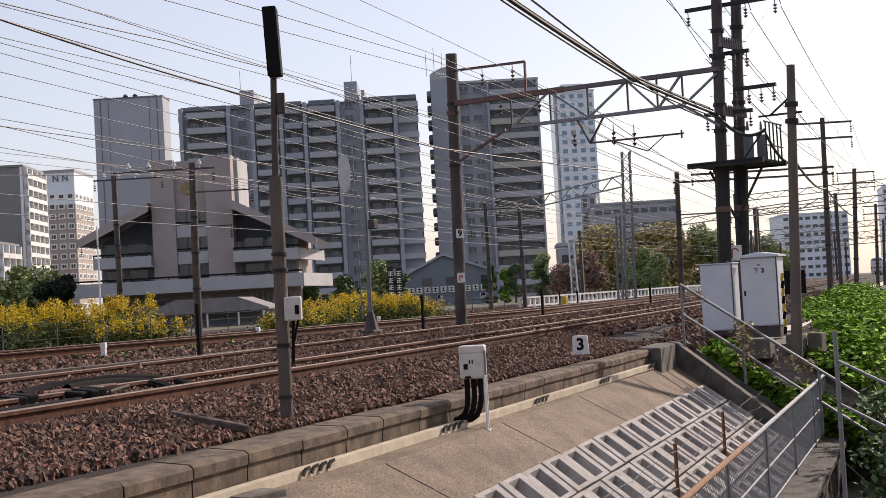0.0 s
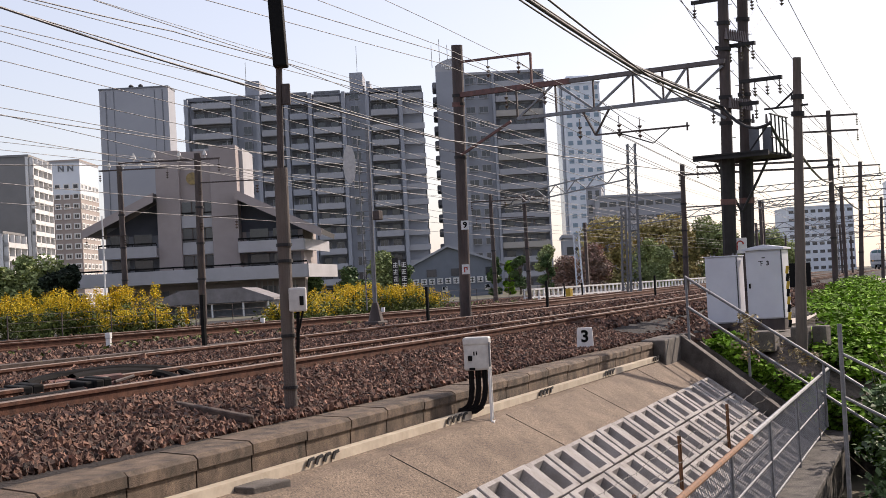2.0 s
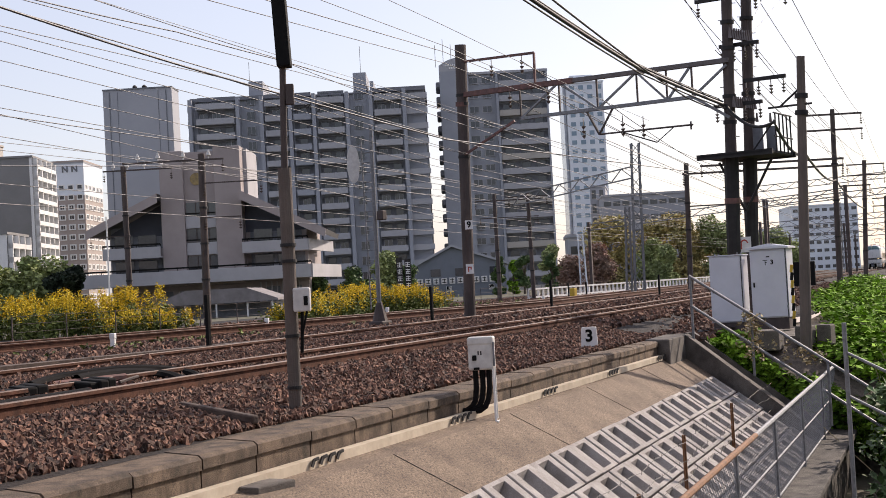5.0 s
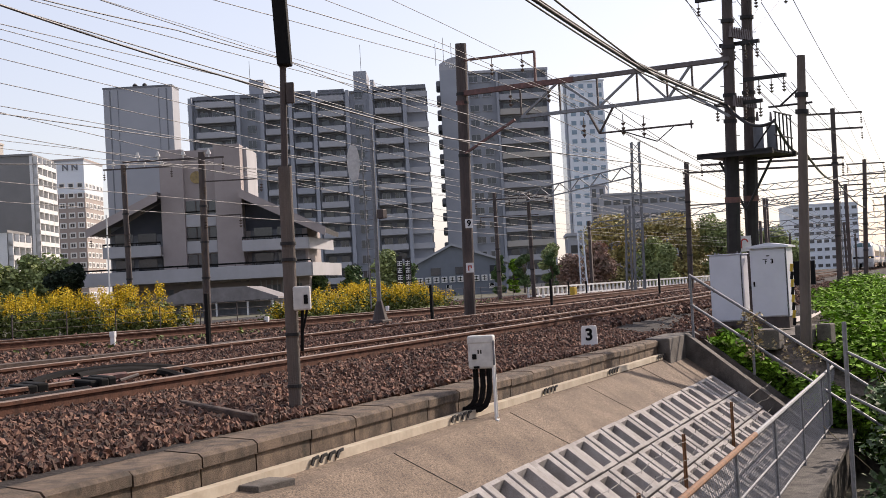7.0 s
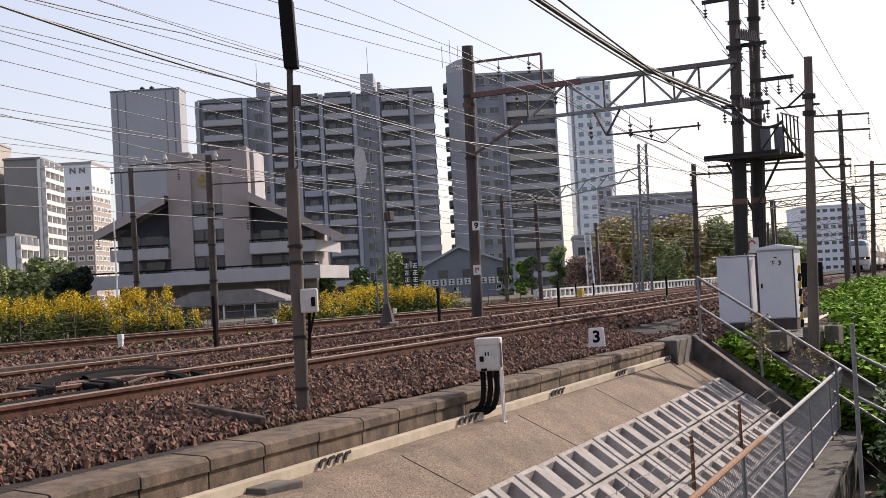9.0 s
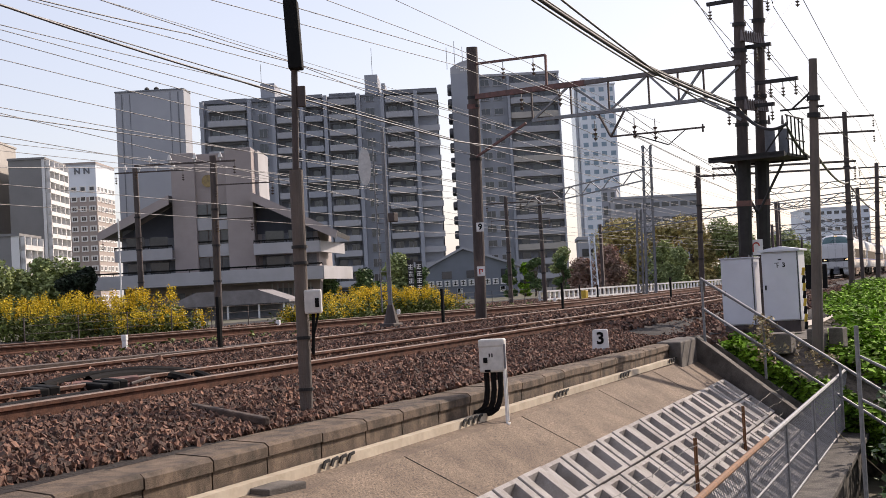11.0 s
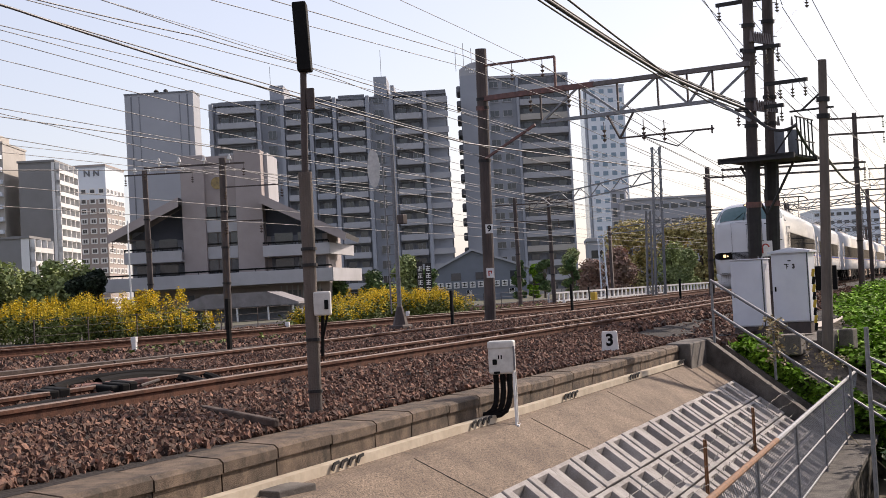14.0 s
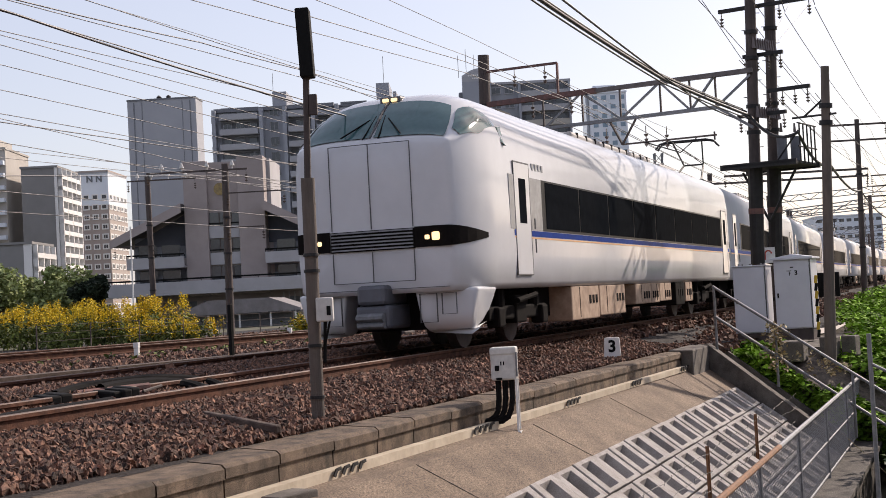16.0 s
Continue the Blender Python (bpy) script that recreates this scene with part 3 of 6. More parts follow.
# the raised footpath that the viewpoint stands on
tagged(part("footpath", boxes((-12, 3.2, -1.6, 1.35, -2.65, -0.94), bevel=0.03), STRINGER), "raised concrete footpath beside the fence", "footpath", kind="structure")
tagged(part("end_bank", boxes((-14, -9.5, 1.0, 5.6, -4.0, -0.36), bevel=0.05), STRINGER), "concrete wall closing the end of the slope", "wall", kind="structure")


# ---- posts, cabinets and boxes by the near track ----
def mesh_from(bm, name, mat):
    me = bpy.data.meshes.new(name)
    bm.to_mesh(me)
    bm.free()
    me.materials.append(mat)
    return me


def pole(name, a, b, r0, r1, mat, label, category="utility pole", bands=()):
    """A tapered pole from its foot to its tip, with straps round it."""
    top = thing(name, label, category)
    a, b = Vector(a), Vector(b)
    part("shaft", rods((a - (b - a).normalized() * 0.3, b, r0, r1), n=14), mat, top)
    for f in bands:
        c = a.lerp(b, f)
        d = (b - a).normalized() * 0.04
        part("strap", rods((c - d, c + d, r0 * 1.12, r0 * 1.12), n=14), DARKSTEEL, top)
    return top


def insulator(at, down=0.32, r=0.05):
    x, y, z = at
    bm = bmesh.new()
    rod(bm, (x, y, z), (x, y, z - down), 0.012, n=5)
    for k in range(3):
        rod(bm, (x, y, z - down * (0.4 + 0.22 * k)), (x, y, z - down * (0.5 + 0.22 * k)), r, r * 0.5, n=7)
    return bm


sig = thing("signal_post", "rusty steel signal post with a black repeater signal", "signal")
part("lower_tube", rods(((5.41, 4.96, -0.6), (5.30, 4.86, 1.81), 0.056, 0.060), n=18), POLE, sig)
part("upper_tube", rods(((5.30, 4.86, 1.8), (5.262, 4.79, 2.75), 0.030, 0.028), n=12), STEELPOLE, sig)
for z, r in ((1.14, 0.070), (1.0, 0.070), (0.35, 0.066), (-0.1, 0.066)):
    f = (z + 0.36) / 2.17
    c = Vector((5.39 - 0.09 * f, 4.94 - 0.08 * f, z))
    part("strap", rods((c - Vector((0, 0, 0.014)), c + Vector((0, 0, 0.014)), r, r), n=18), DARKSTEEL, sig)
head = part("signal_head", boxes((-0.06, 0.06, -0.085, 0.085, -0.3, 0.3), bevel=0.012), BLACK, sig, "black signal housing seen from behind")
head.matrix_basis = pose(5.25, 4.775, 2.97, 0, -2, -58)
side_box = part("bracket_box", boxes((-0.02, 0.05, -0.02, 0.03, -0.09, 0.09), bevel=0.006), STEELPOLE, sig)
side_box.matrix_basis = pose(5.29, 4.77, 2.44, 0, 0, -58)
jb = part("junction_box", boxes((-0.04, 0.05, -0.075, 0.075, -0.105, 0.105), bevel=0.016), BOXWHITE, sig, "small pale grey junction box")
jb.matrix_basis = pose(5.36, 4.79, 0.66, 0, 0, 32)
part("cable", rods(((5.37, 4.80, 0.56), (5.39, 4.84, 0.2), 0.016), ((5.36, 4.74, 0.56), (5.38, 4.82, 0.35), 0.010)), RUBBER, sig)
knob = part("latch", boxes((-0.055, -0.04, -0.055, -0.02, -0.05, 0.03), bevel=0.004), BLACK, sig)
knob.matrix_basis = jb.matrix_basis.copy()

jx, jy = 7.24, 4.10
jbox = thing("track_box", "off-white trackside terminal box on a small stand", "box", pose(jx, jy, 0.0, 0, 0, 24))
jbox.scale = (0.86, 0.86, 0.98)
part("body", boxes((-0.11, 0.11, -0.15, 0.15, -0.16, 0.16), bevel=0.025), BOXWHITE, jbox).matrix_basis = pose(0, 0, 0.005)
part("lid", boxes((-0.118, 0.115, -0.155, 0.155, 0.10, 0.185), bevel=0.02), BOXWHITE, jbox)
part("hinge", rods(((-0.115, -0.155, -0.12), (-0.115, -0.155, 0.13), 0.012)), GALV, jbox)
part("label_plate", boxes((-0.116, -0.11, 0.02, 0.09, -0.15, -0.125)), BLACK, jbox)
part("lock", boxes((-0.13, -0.11, 0.05, 0.10, -0.055, 0.0), bevel=0.006), BLACK, jbox)
part("number_bars", boxes((-0.1135, -0.11, 0.02, 0.035, 0.0, 0.04), (-0.1135, -0.11, -0.012, 0.003, 0.0, 0.04)), BLACK, jbox)
for k in range(3):
    bm = bmesh.new()
    y = -0.08 + 0.08 * k
    pts = [(-0.03, y, -0.15), (-0.03, y, -0.34), (-0.03, y + 0.02, -0.45 - 0.01 * k), (-0.03, y + 0.06, -0.53), (-0.03, y + 0.13, -0.57), (-0.02, y + 0.22, -0.58), (-0.01, y + 0.34, -0.57), (0.03, 0.5, -0.5)]
    tube(bm, pts, 0.034, 10)
    part("hose", bm, RUBBER, jbox)
part("leg", boxes((-0.1, -0.075, -0.15, -0.125, -0.70, -0.14), (0.06, 0.085, -0.15, -0.125, -0.68, -0.14)), WHITE, jbox)
part("brace", boxes((-0.12, 0.1, -0.17, -0.1, -0.71, -0.68)), WHITE, jbox)

mark = thing("distance_post", "white concrete distance post with a black figure 3", "marker post", pose(11.5, 4.66, -0.02, 0, 0, -66))
bm = bmesh.new()
prism(bm, [(-0.14, -0.6), (0.14, -0.6), (0.112, 0.0), (0.10, 0.015), (-0.10, 0.015), (-0.112, 0.0)], -0.05, 0.05)
part("post", bm, WHITE, mark)
lettering("figure", "3", 0.24, BLACK, mark, pose(0, -0.055, -0.12, 90, 0, 0))
part("bars", boxes((-0.085, -0.06, -0.053, -0.049, -0.32, -0.265), (-0.045, -0.02, -0.053, -0.049, -0.32, -0.265), (0.0, 0.02, -0.053, -0.049, -0.32, -0.265), (0.035, 0.06, -0.053, -0.049, -0.32, -0.265)), TOWER_LINE, mark)


def cabinet(name, x, y0, y1, z0, z1, deep, roof, label):
    c = thing(name, label, "cabinet", pose(x, (y0 + y1) / 2, z0, 0, 0, 7))
    w, h = (y1 - y0) / 2, z1 - z0
    part("body", boxes((0, deep, -w, w, 0, h), bevel=0.012), CABINET, c)
    part("door", boxes((-0.022, 0.0, -w + 0.03, w - 0.012, 0.02, h - 0.03), bevel=0.006), CABINET, c)
    part("seam", boxes((-0.006, 0.002, -w + 0.008, -w + 0.028, 0.01, h - 0.01)), CABINET_EDGE, c)
    part("plinth", boxes((0.02, deep, -w + 0.02, w - 0.02, -0.22, 0.0), bevel=0.01), STEELPOLE, c)
    part("handle", boxes((-0.04, -0.022, w - 0.08, w - 0.05, h * 0.45, h * 0.52), bevel=0.004), BLACK, c)
    part("hinge", rods(*[((-0.02, -w + 0.02, z * h), (-0.02, -w + 0.02, z * h + 0.07), 0.012) for z in (0.12, 0.5, 0.86)]), GALV, c)
    if roof:
        bm = bmesh.new()
        a = [(-0.07, -w - 0.05), (deep + 0.07, -w - 0.05), (deep + 0.07, w + 0.05), (-0.07, w + 0.05)]
        lo, hi = [bm.verts.new((*p, h)) for p in a], [bm.verts.new((*p, h + 0.035)) for p in a]
        ridge = [bm.verts.new((-0.05, 0, h + 0.10)), bm.verts.new((deep + 0.05, 0, h + 0.10))]
        bm.faces.new(list(reversed(lo)))
        for j in range(4):
            bm.faces.new((lo[j], lo[(j + 1) % 4], hi[(j + 1) % 4], hi[j]))
        bm.faces.new((hi[0], hi[1], ridge[1], ridge[0]))
        bm.faces.new((hi[2], hi[3], ridge[0], ridge[1]))
        bm.faces.new((hi[1], hi[2], ridge[1]))
        bm.faces.new((hi[3], hi[0], ridge[0]))
        part("roof", bm, CABINET, c)
        part("slot", boxes((-0.028, -0.02, -0.03, 0.03, h - 0.16, h - 0.14)), BLACK, c)
        lettering("figure", "3", 0.12, BLACK, c, pose(-0.026, -0.075, h - 0.26, 90, 0, -90))
        part("down_mark", boxes((-0.0255, -0.0225, 0.01, 0.10, h - 0.222, h - 0.21), (-0.0255, -0.0225, 0.045, 0.058, h - 0.31, h - 0.21), (-0.0255, -0.0225, 0.02, 0.045, h - 0.265, h - 0.253)), BLACK, c)
    else:
        part("roof", boxes((-0.03, deep + 0.03, -w - 0.02, w + 0.02, h, h + 0.02), bevel=0.006), CABINET, c)
        for yy in (-w + 0.1, w - 0.1):
            for xx in (0.1, deep - 0.1):
                part("lifting_ring", rods(((xx, yy, h + 0.02), (xx, yy, h + 0.06), 0.014)), GALV, c)
    return c


cabinet("equipment_cabinet", 16.4, 3.44, 4.08, -0.28, 1.01, 0.5, False, "pale grey steel equipment cabinet on a dark plinth")
cabinet("relay_cabinet", 16.6, 2.66, 3.36, -0.22, 1.10, 0.6, True, "pale grey relay cabinet with a ridged roof")
base = part("cabinet_base", boxes((15.4, 18.4, 2.3, 4.7, -1.6, -0.48)), STRINGER)
tagged(base, "low concrete platform under the cabinets", "platform", kind="structure")
for x, y, sx, sy, rz in ((14.9, 2.75, 0.55, 0.4, 10), (15.6, 1.95, 0.3, 0.25, 0), (15.4, 2.25, 0.3, 0.3, 4)):
    b = tagged(part("concrete_block", boxes((-sx / 2, sx / 2, -sy / 2, sy / 2, -0.35, 0.0), bevel=0.025), STRINGER), "loose grey concrete block among the leaves", "block")
    b.matrix_basis = pose(x, y, -0.33 if x < 15.3 else -0.30, 0, 0, rz)

# the pair of poles that carry the platform
twin = []
TW = (((18.66, 4.12, -0.47), (18.34, 3.75, 7.59)), ((19.44, 3.99, -0.52), (19.13, 3.58, 7.80)))
for a, b in TW:
    p = pole("power_pole", a, b, 0.135, 0.115, STEELPOLE, "tall dark pole carrying cables and a platform", "power pole", (0.1, 0.2, 0.36, 0.42, 0.55, 0.62, 0.75, 0.82))
    a, b = Vector(a), Vector(b)
    for k in range(18):
        c = a.lerp(b, 0.15 + k * 0.045)
        s = -1 if k % 2 else 1
        part("step_bolt", rods((c, c + Vector((0.10, -0.17, 0)) * s, 0.009), n=5), STEELPOLE, p)
    c0, c1 = a.lerp(b, 0.20), a.lerp(b, 0.46)
    part("cable_cover", rods((c0, c1, 0.15, 0.165), n=10), DARKSTEEL, p, "black pipes strapped round the pole")
    part("red_band", rods((a.lerp(b, 0.33), a.lerp(b, 0.345), 0.172, 0.172), n=10), BRACKET, p)
sign = thing("arrow_plate", "white plate with a red curved arrow", "sign", pose(18.75, 3.86, 1.28, 0, 0, 32))
part("plate", boxes((-0.01, 0.0, -0.15, 0.15, -0.17, 0.17)), WHITE, sign)
bm = bmesh.new()
for k in range(8):
    t0, t1 = math.pi * k / 8, math.pi * (k + 1) / 8
    beam(bm, (-0.014, 0.07 * math.cos(t0), 0.03 + 0.07 * math.sin(t0)), (-0.014, 0.07 * math.cos(t1), 0.03 + 0.07 * math.sin(t1)), 0.006, 0.03)
box(bm, -0.017, -0.011, 0.055, 0.085, -0.1, 0.03)
part("arrow", bm, RED, sign)

deck = thing("pole_platform", "black steel work platform with a railing on the poles", "platform")
part("floor", boxes((18.0, 19.6, 2.9, 4.5, 3.19, 3.25), bevel=0.01), DARKSTEEL, deck)
part("edge_beam", boxes((18.0, 18.06, 2.85, 4.55, 3.15, 3.27)), DARKSTEEL, deck)
part("edge_beam", boxes((19.55, 19.61, 2.85, 4.55, 3.15, 3.27)), DARKSTEEL, deck)
for y in (4.3, 3.1):
    part("strut", rods(((18.7, y, 3.12), (18.7, 3.75, 2.0), 0.03), n=6), DARKSTEEL, deck)
for k in range(5):
    x = 18.4 + 0.25 * k
    part("baluster", rods(((x, 2.88, 3.2), (x, 2.88, 4.05), 0.018), n=6), DARKSTEEL, deck)
for z in (3.55, 4.05):
    part("rail", rods(((18.3, 2.88, z), (19.5, 2.88, z), 0.018), n=6), DARKSTEEL, deck)
part("stay", rods(((18.4, 2.9, 3.9), (18.5, 3.5, 3.22), 0.02), n=6), DARKSTEEL, deck)
trans = thing("transformer", "pale cylindrical transformers on the pole platform", "transformer")
for x, y in ((18.9, 3.45), (19.2, 3.25)):
    part("tank", rods(((x, y, 3.26), (x, y, 3.85), 0.11, 0.11), n=16), TOWER_LINE, trans)
    part("bushing", rods(((x, y, 3.95), (x, y, 4.15), 0.035, 0.02), n=8), PORCELAIN, trans)
for lv, (ya, yb) in ((6.72, (4.6, 2.5)), (4.84, (3.6, 2.65)), (5.65, (4.1, 3.2)), (4.35, (4.3, 3.2))):
    arm = thing("cross_arm", "dark steel cross arm with insulators on the power poles", "cross arm", group="cross arms")
    part("bar", boxes((18.55, 18.63, yb, ya, lv - 0.04, lv + 0.04)), DARKSTEEL, arm)
    for k in range(4):
        part("insulator", insulator((18.59, yb + 0.06 + (ya - yb - 0.12) * k / 3, lv - 0.04)), PORCELAIN, arm)
row = thing("insulator_row", "rows of dark insulators between the power poles", "insulator")
me = mesh_from(rods(((0, 0, 0), (0, 0, 0.24), 0.05, 0.02), n=6), "insulator", PORCELAIN)
for k in range(10):
    for lv in (4.25, 5.75):
        share("insulator", me, row, pose(18.25 + 0.09 * k, 3.72 - 0.02 * k, lv))

rp = pole("concrete_pole", (14.90, 2.19, -0.45), (14.74, 1.94, 4.22), 0.098, 0.068, POLE, "slim brown concrete pole standing in the leaves", bands=(0.80, 0.86))
part("arm", rods(((14.75, 2.55, 3.42), (14.75, 1.80, 3.42), 0.018), ((14.75, 2.35, 3.42), (14.74, 1.95, 3.72), 0.018), n=6), DARKSTEEL, rp)
hz_ = thing("striped_guard", "yellow and black striped guard on a stay wire", "stay guard")
for k in range(8):
    part("stripe", rods(((16.0, 2.52, -0.35 + 0.14 * k), (16.0, 2.50, -0.21 + 0.14 * k), 0.03), n=8), YELLOW if k % 2 else BLACK, hz_)


# ---- gantry over the tracks ----
g9 = pole("gantry_pole", (19.12, 11.12, -0.3), (18.80, 10.77, 7.13), 0.150, 0.150, STEELPOLE, "thick dark steel gantry pole with number plates", "gantry pole", (0.60, 0.79, 0.82))
pl = part("number_plate", boxes((-0.012, 0, -0.1, 0.1, -0.12, 0.12)), WHITE, g9, "white plate with a black 9")
pl.matrix_basis = pose(18.78, 10.80, 2.33, 0, 0, 32)
lettering("figure", "9", 0.22, BLACK, g9, pose(18.78, 10.80, 2.33, 0, 0, 32) @ pose(-0.016, 0, 0, 90, 0, -90))
pl = part("arrow_plate", boxes((-0.012, 0, -0.1, 0.1, -0.13, 0.13)), WHITE, g9)
pl.matrix_basis = pose(18.84, 10.88, 1.16, 0, 0, 32)
ar = part("arrow", boxes((-0.016, -0.012, -0.05, 0.05, 0.03, 0.06), (-0.016, -0.012, -0.05, -0.02, -0.02, 0.06), (-0.016, -0.012, 0.02, 0.05, -0.08, 0.06)), RED, g9)
ar.matrix_basis = pl.matrix_basis.copy()
part("strap_red", rods(((18.86, 10.86, 5.5), (18.85, 10.85, 5.62), 0.168, 0.168), n=14), BRACKET, g9)
gan = thing("gantry_truss", "rusty steel truss spanning the tracks", "gantry")


def gl(y, z):
    """A point of the truss: it runs from one pole to the other."""
    f = (10.85 - y) / 6.9
    return (18.9 - 0.45 * f, y, z)


part("top_chord", beam(bmesh.new(), gl(10.85, 5.80), gl(7.6, 5.56), 0.09, 0.13), BRACKET, gan, "rusty red length of the top chord")
part("top_chord", beam(bmesh.new(), gl(7.6, 5.56), gl(3.9, 5.29), 0.09, 0.10), GALV_DULL, gan)
part("bottom_chord", beam(bmesh.new(), gl(9.1, 4.88), gl(4.72, 4.63), 0.07, 0.08), GALV, gan)
part("bottom_chord", beam(bmesh.new(), gl(4.72, 4.63), gl(3.95, 4.05), 0.05, 0.06), GALV, gan)
ys = (9.1, 8.0, 7.0, 6.0, 5.3, 4.72)
for k, y in enumerate(ys):
    zt, zb = 5.80 - 0.0735 * (10.85 - y), 4.88 - 0.057 * (9.1 - y)
    part("upright", beam(bmesh.new(), gl(y, zb), gl(y, zt), 0.04, 0.04), STEELPOLE, gan)
    if k < len(ys) - 1:
        y2 = ys[k + 1]
        a, b = ((y, zb), (y2, 5.80 - 0.0735 * (10.85 - y2))) if k % 2 == 0 else ((y, zt), (y2, 4.88 - 0.057 * (9.1 - y2)))
        part("diagonal", beam(bmesh.new(), gl(*a), gl(*b), 0.045, 0.05), GALV, gan)
part("brace", beam(bmesh.new(), gl(10.9, 4.19), gl(9.3, 4.85), 0.05, 0.06), BRACKET, gan)
part("brace", beam(bmesh.new(), gl(4.72, 4.63), gl(3.95, 5.2), 0.04, 0.05), GALV, gan)
part("wire_frame", beam(beam(bmesh.new(), gl(10.75, 6.67), gl(8.64, 6.46), 0.04, 0.06), gl(8.64, 6.46), gl(8.65, 5.65), 0.05, 0.05), BRACKET, gan)
for y, z in ((9.9, 6.58), (9.0, 6.5), (9.4, 5.68), (8.3, 5.6), (7.4, 4.6), (6.4, 4.5), (5.9, 4.4)):
    part("insulator", insulator(gl(y, z), 0.5, 0.055), PORCELAIN, gan)
drop = thing("contact_wire_hanger", "steel arm holding the contact wire over the track", "hanger")
part("arm", rods((gl(7.0, 4.15), gl(4.75, 4.02), 0.022), (gl(7.3, 4.76), gl(7.0, 4.15), 0.03), (gl(6.6, 4.75), gl(7.0, 4.15), 0.03), (gl(4.8, 4.1), gl(4.8, 3.92), 0.02), n=6), STEELPOLE, drop)
part("steady_arm", rods((gl(6.4, 4.1), gl(5.6, 3.75), 0.014), (gl(5.6, 3.75), gl(5.2, 4.03), 0.012), n=6), DARKSTEEL, drop)


# ---- poles farther along the line ----
def arm_set(parent, at, rows, mat=STEELPOLE):
    for dz, left, right, tall in rows:
        c = Vector(at) + Vector((0, 0, dz))
        u = Vector((0.515, -0.857, 0))
        part("arm", beam(bmesh.new(), c + u * left, c + u * right, tall, tall), mat, parent)
        for f in (left + 0.05, right - 0.05):
            part("insulator", insulator(c + u * f - Vector((0, 0, tall / 2)), 0.5, 0.07), PORCELAIN, parent)
        if tall == 0.07:
            for f in (0.15, 0.35, 0.6, 0.85):
                q = c + u * (left + (right - left) * f)
                part("insulator", rods((q, q + Vector((0, 0, 0.2)), 0.03), (q + Vector((0, 0, 0.16)), q + Vector((0, 0, 0.30)), 0.10, 0.06), (q + Vector((0, 0, 0.30)), q + Vector((0, 0, 0.38)), 0.05, 0.03)), BOXWHITE, parent, "white pin insulator")


FAR = [((43.99, 4.78, -0.5), (43.57, 4.52, 8.28), 0.15, 0.11, [(-0.25, -1.4, 1.4, 0.09), (-1.0, -1.4, 1.4, 0.09), (-2.4, -6.5, 0.4, 0.10)]),
       ((55.81, 4.63, -0.8), (55.55, 4.21, 7.01), 0.15, 0.12, [(-0.25, -1.1, 1.2, 0.08), (-0.9, -1.1, 1.2, 0.08), (-1.5, -1.6, 0.3, 0.08)]),
       ((84.72, 5.23, -0.9), (84.41, 4.89, 6.86), 0.16, 0.13, [(-0.2, -1.2, 1.2, 0.1), (-0.9, -1.2, 1.2, 0.1)]),
       ((96.39, 5.33, -1.1), (96.12, 4.97, 6.0), 0.16, 0.13, []),
       ((38.24, 10.39, -0.3), (37.99, 10.16, 5.82), 0.13, 0.11, [(-0.5, -0.2, 7.2, 0.09), (-2.0, 0.0, 2.4, 0.06)]),
       ((44.34, 23.59, -0.6), (43.99, 23.43, 6.21), 0.13, 0.11, [(-0.4, -1.2, 3.5, 0.08)]),
       ((45.41, 21.83, -0.6), (45.04, 21.68, 6.26), 0.13, 0.11, [(-0.3, -1.2, 1.2, 0.08), (-1.5, -3, 0.6, 0.05)]),
       ((23.15, 25.73, -0.6), (22.88, 25.39, 6.63), 0.16, 0.14, [(-0.25, -3.2, 0.9, 0.07), (-1.2, 0, 2.4, 0.05), (-2.6, 0.0, 1.5, 0.05)]),
       ((26.11, 34.37, -0.5), (25.75, 34.09, 7.47), 0.15, 0.13, [(-0.2, -1.0, 2.4, 0.07), (-3.4, -1.8, 0.2, 0.05)]),
       ((79.23, 14.31, -0.8), (78.86, 14.05, 7.05), 0.12, 0.1, []),
       ((99.41, 9.98, -1.0), (99.03, 9.91, 5.37), 0.13, 0.12, []),
       ((101.53, 16.13, -0.8), (101.36, 15.82, 4.67), 0.13, 0.12, []),
       ((111.10, 10.04, -1.2), (110.78, 9.95, 4.44), 0.13, 0.12, [])]
for a, b, r0, r1, arms in FAR:
    p = pole("line_pole", a, b, r0, r1, STEELPOLE, "dark pole carrying wires beside the tracks", bands=(0.3, 0.5, 0.7))
    arm_set(p, b, arms)


def lattice(name, a, b, w, mat, label):
    """A four-legged lattice mast."""
    top = thing(name, label, "lattice mast")
    a, b = Vector(a), Vector(b)
    u, v = Vector((0.515, -0.857, 0)) * w / 2, Vector((0.857, 0.515, 0)) * w / 2
    corners = (u + v, u - v, -u - v, -u + v)
    for c in corners:
        part("leg", beam(bmesh.new(), a + c, b + c * 0.75, 0.07, 0.07), mat, top)
    n = max(4, int((b - a).length / (w * 1.1)))
    bm = bmesh.new()
    for k in range(n):
        p, q = a.lerp(b, k / n), a.lerp(b, (k + 1) / n)
        for j in range(4):
            c, d = corners[j], corners[(j + 1) % 4]
            beam(bm, p + (c if k % 2 else d), q + (d if k % 2 else c) * 0.95, 0.035, 0.035)
    tagged(part("lacing", bm, mat, top), kind="stuff")
    return top


lattice("lattice_mast", (43.86, 14.69, -0.4), (43.51, 14.33, 8.0), 0.52, GALV, "grey steel lattice mast beside the tracks")
lattice("lattice_mast", (44.2, 15.4, -0.4), (43.9, 15.1, 4.6), 0.3, GALV, "slim grey lattice mast beside the tracks")
lattice("lattice_mast", (65.76, 26.85, -0.3), (65.46, 26.81, 4.63), 0.55, SKYWHITE, "pale lattice mast behind the tracks")
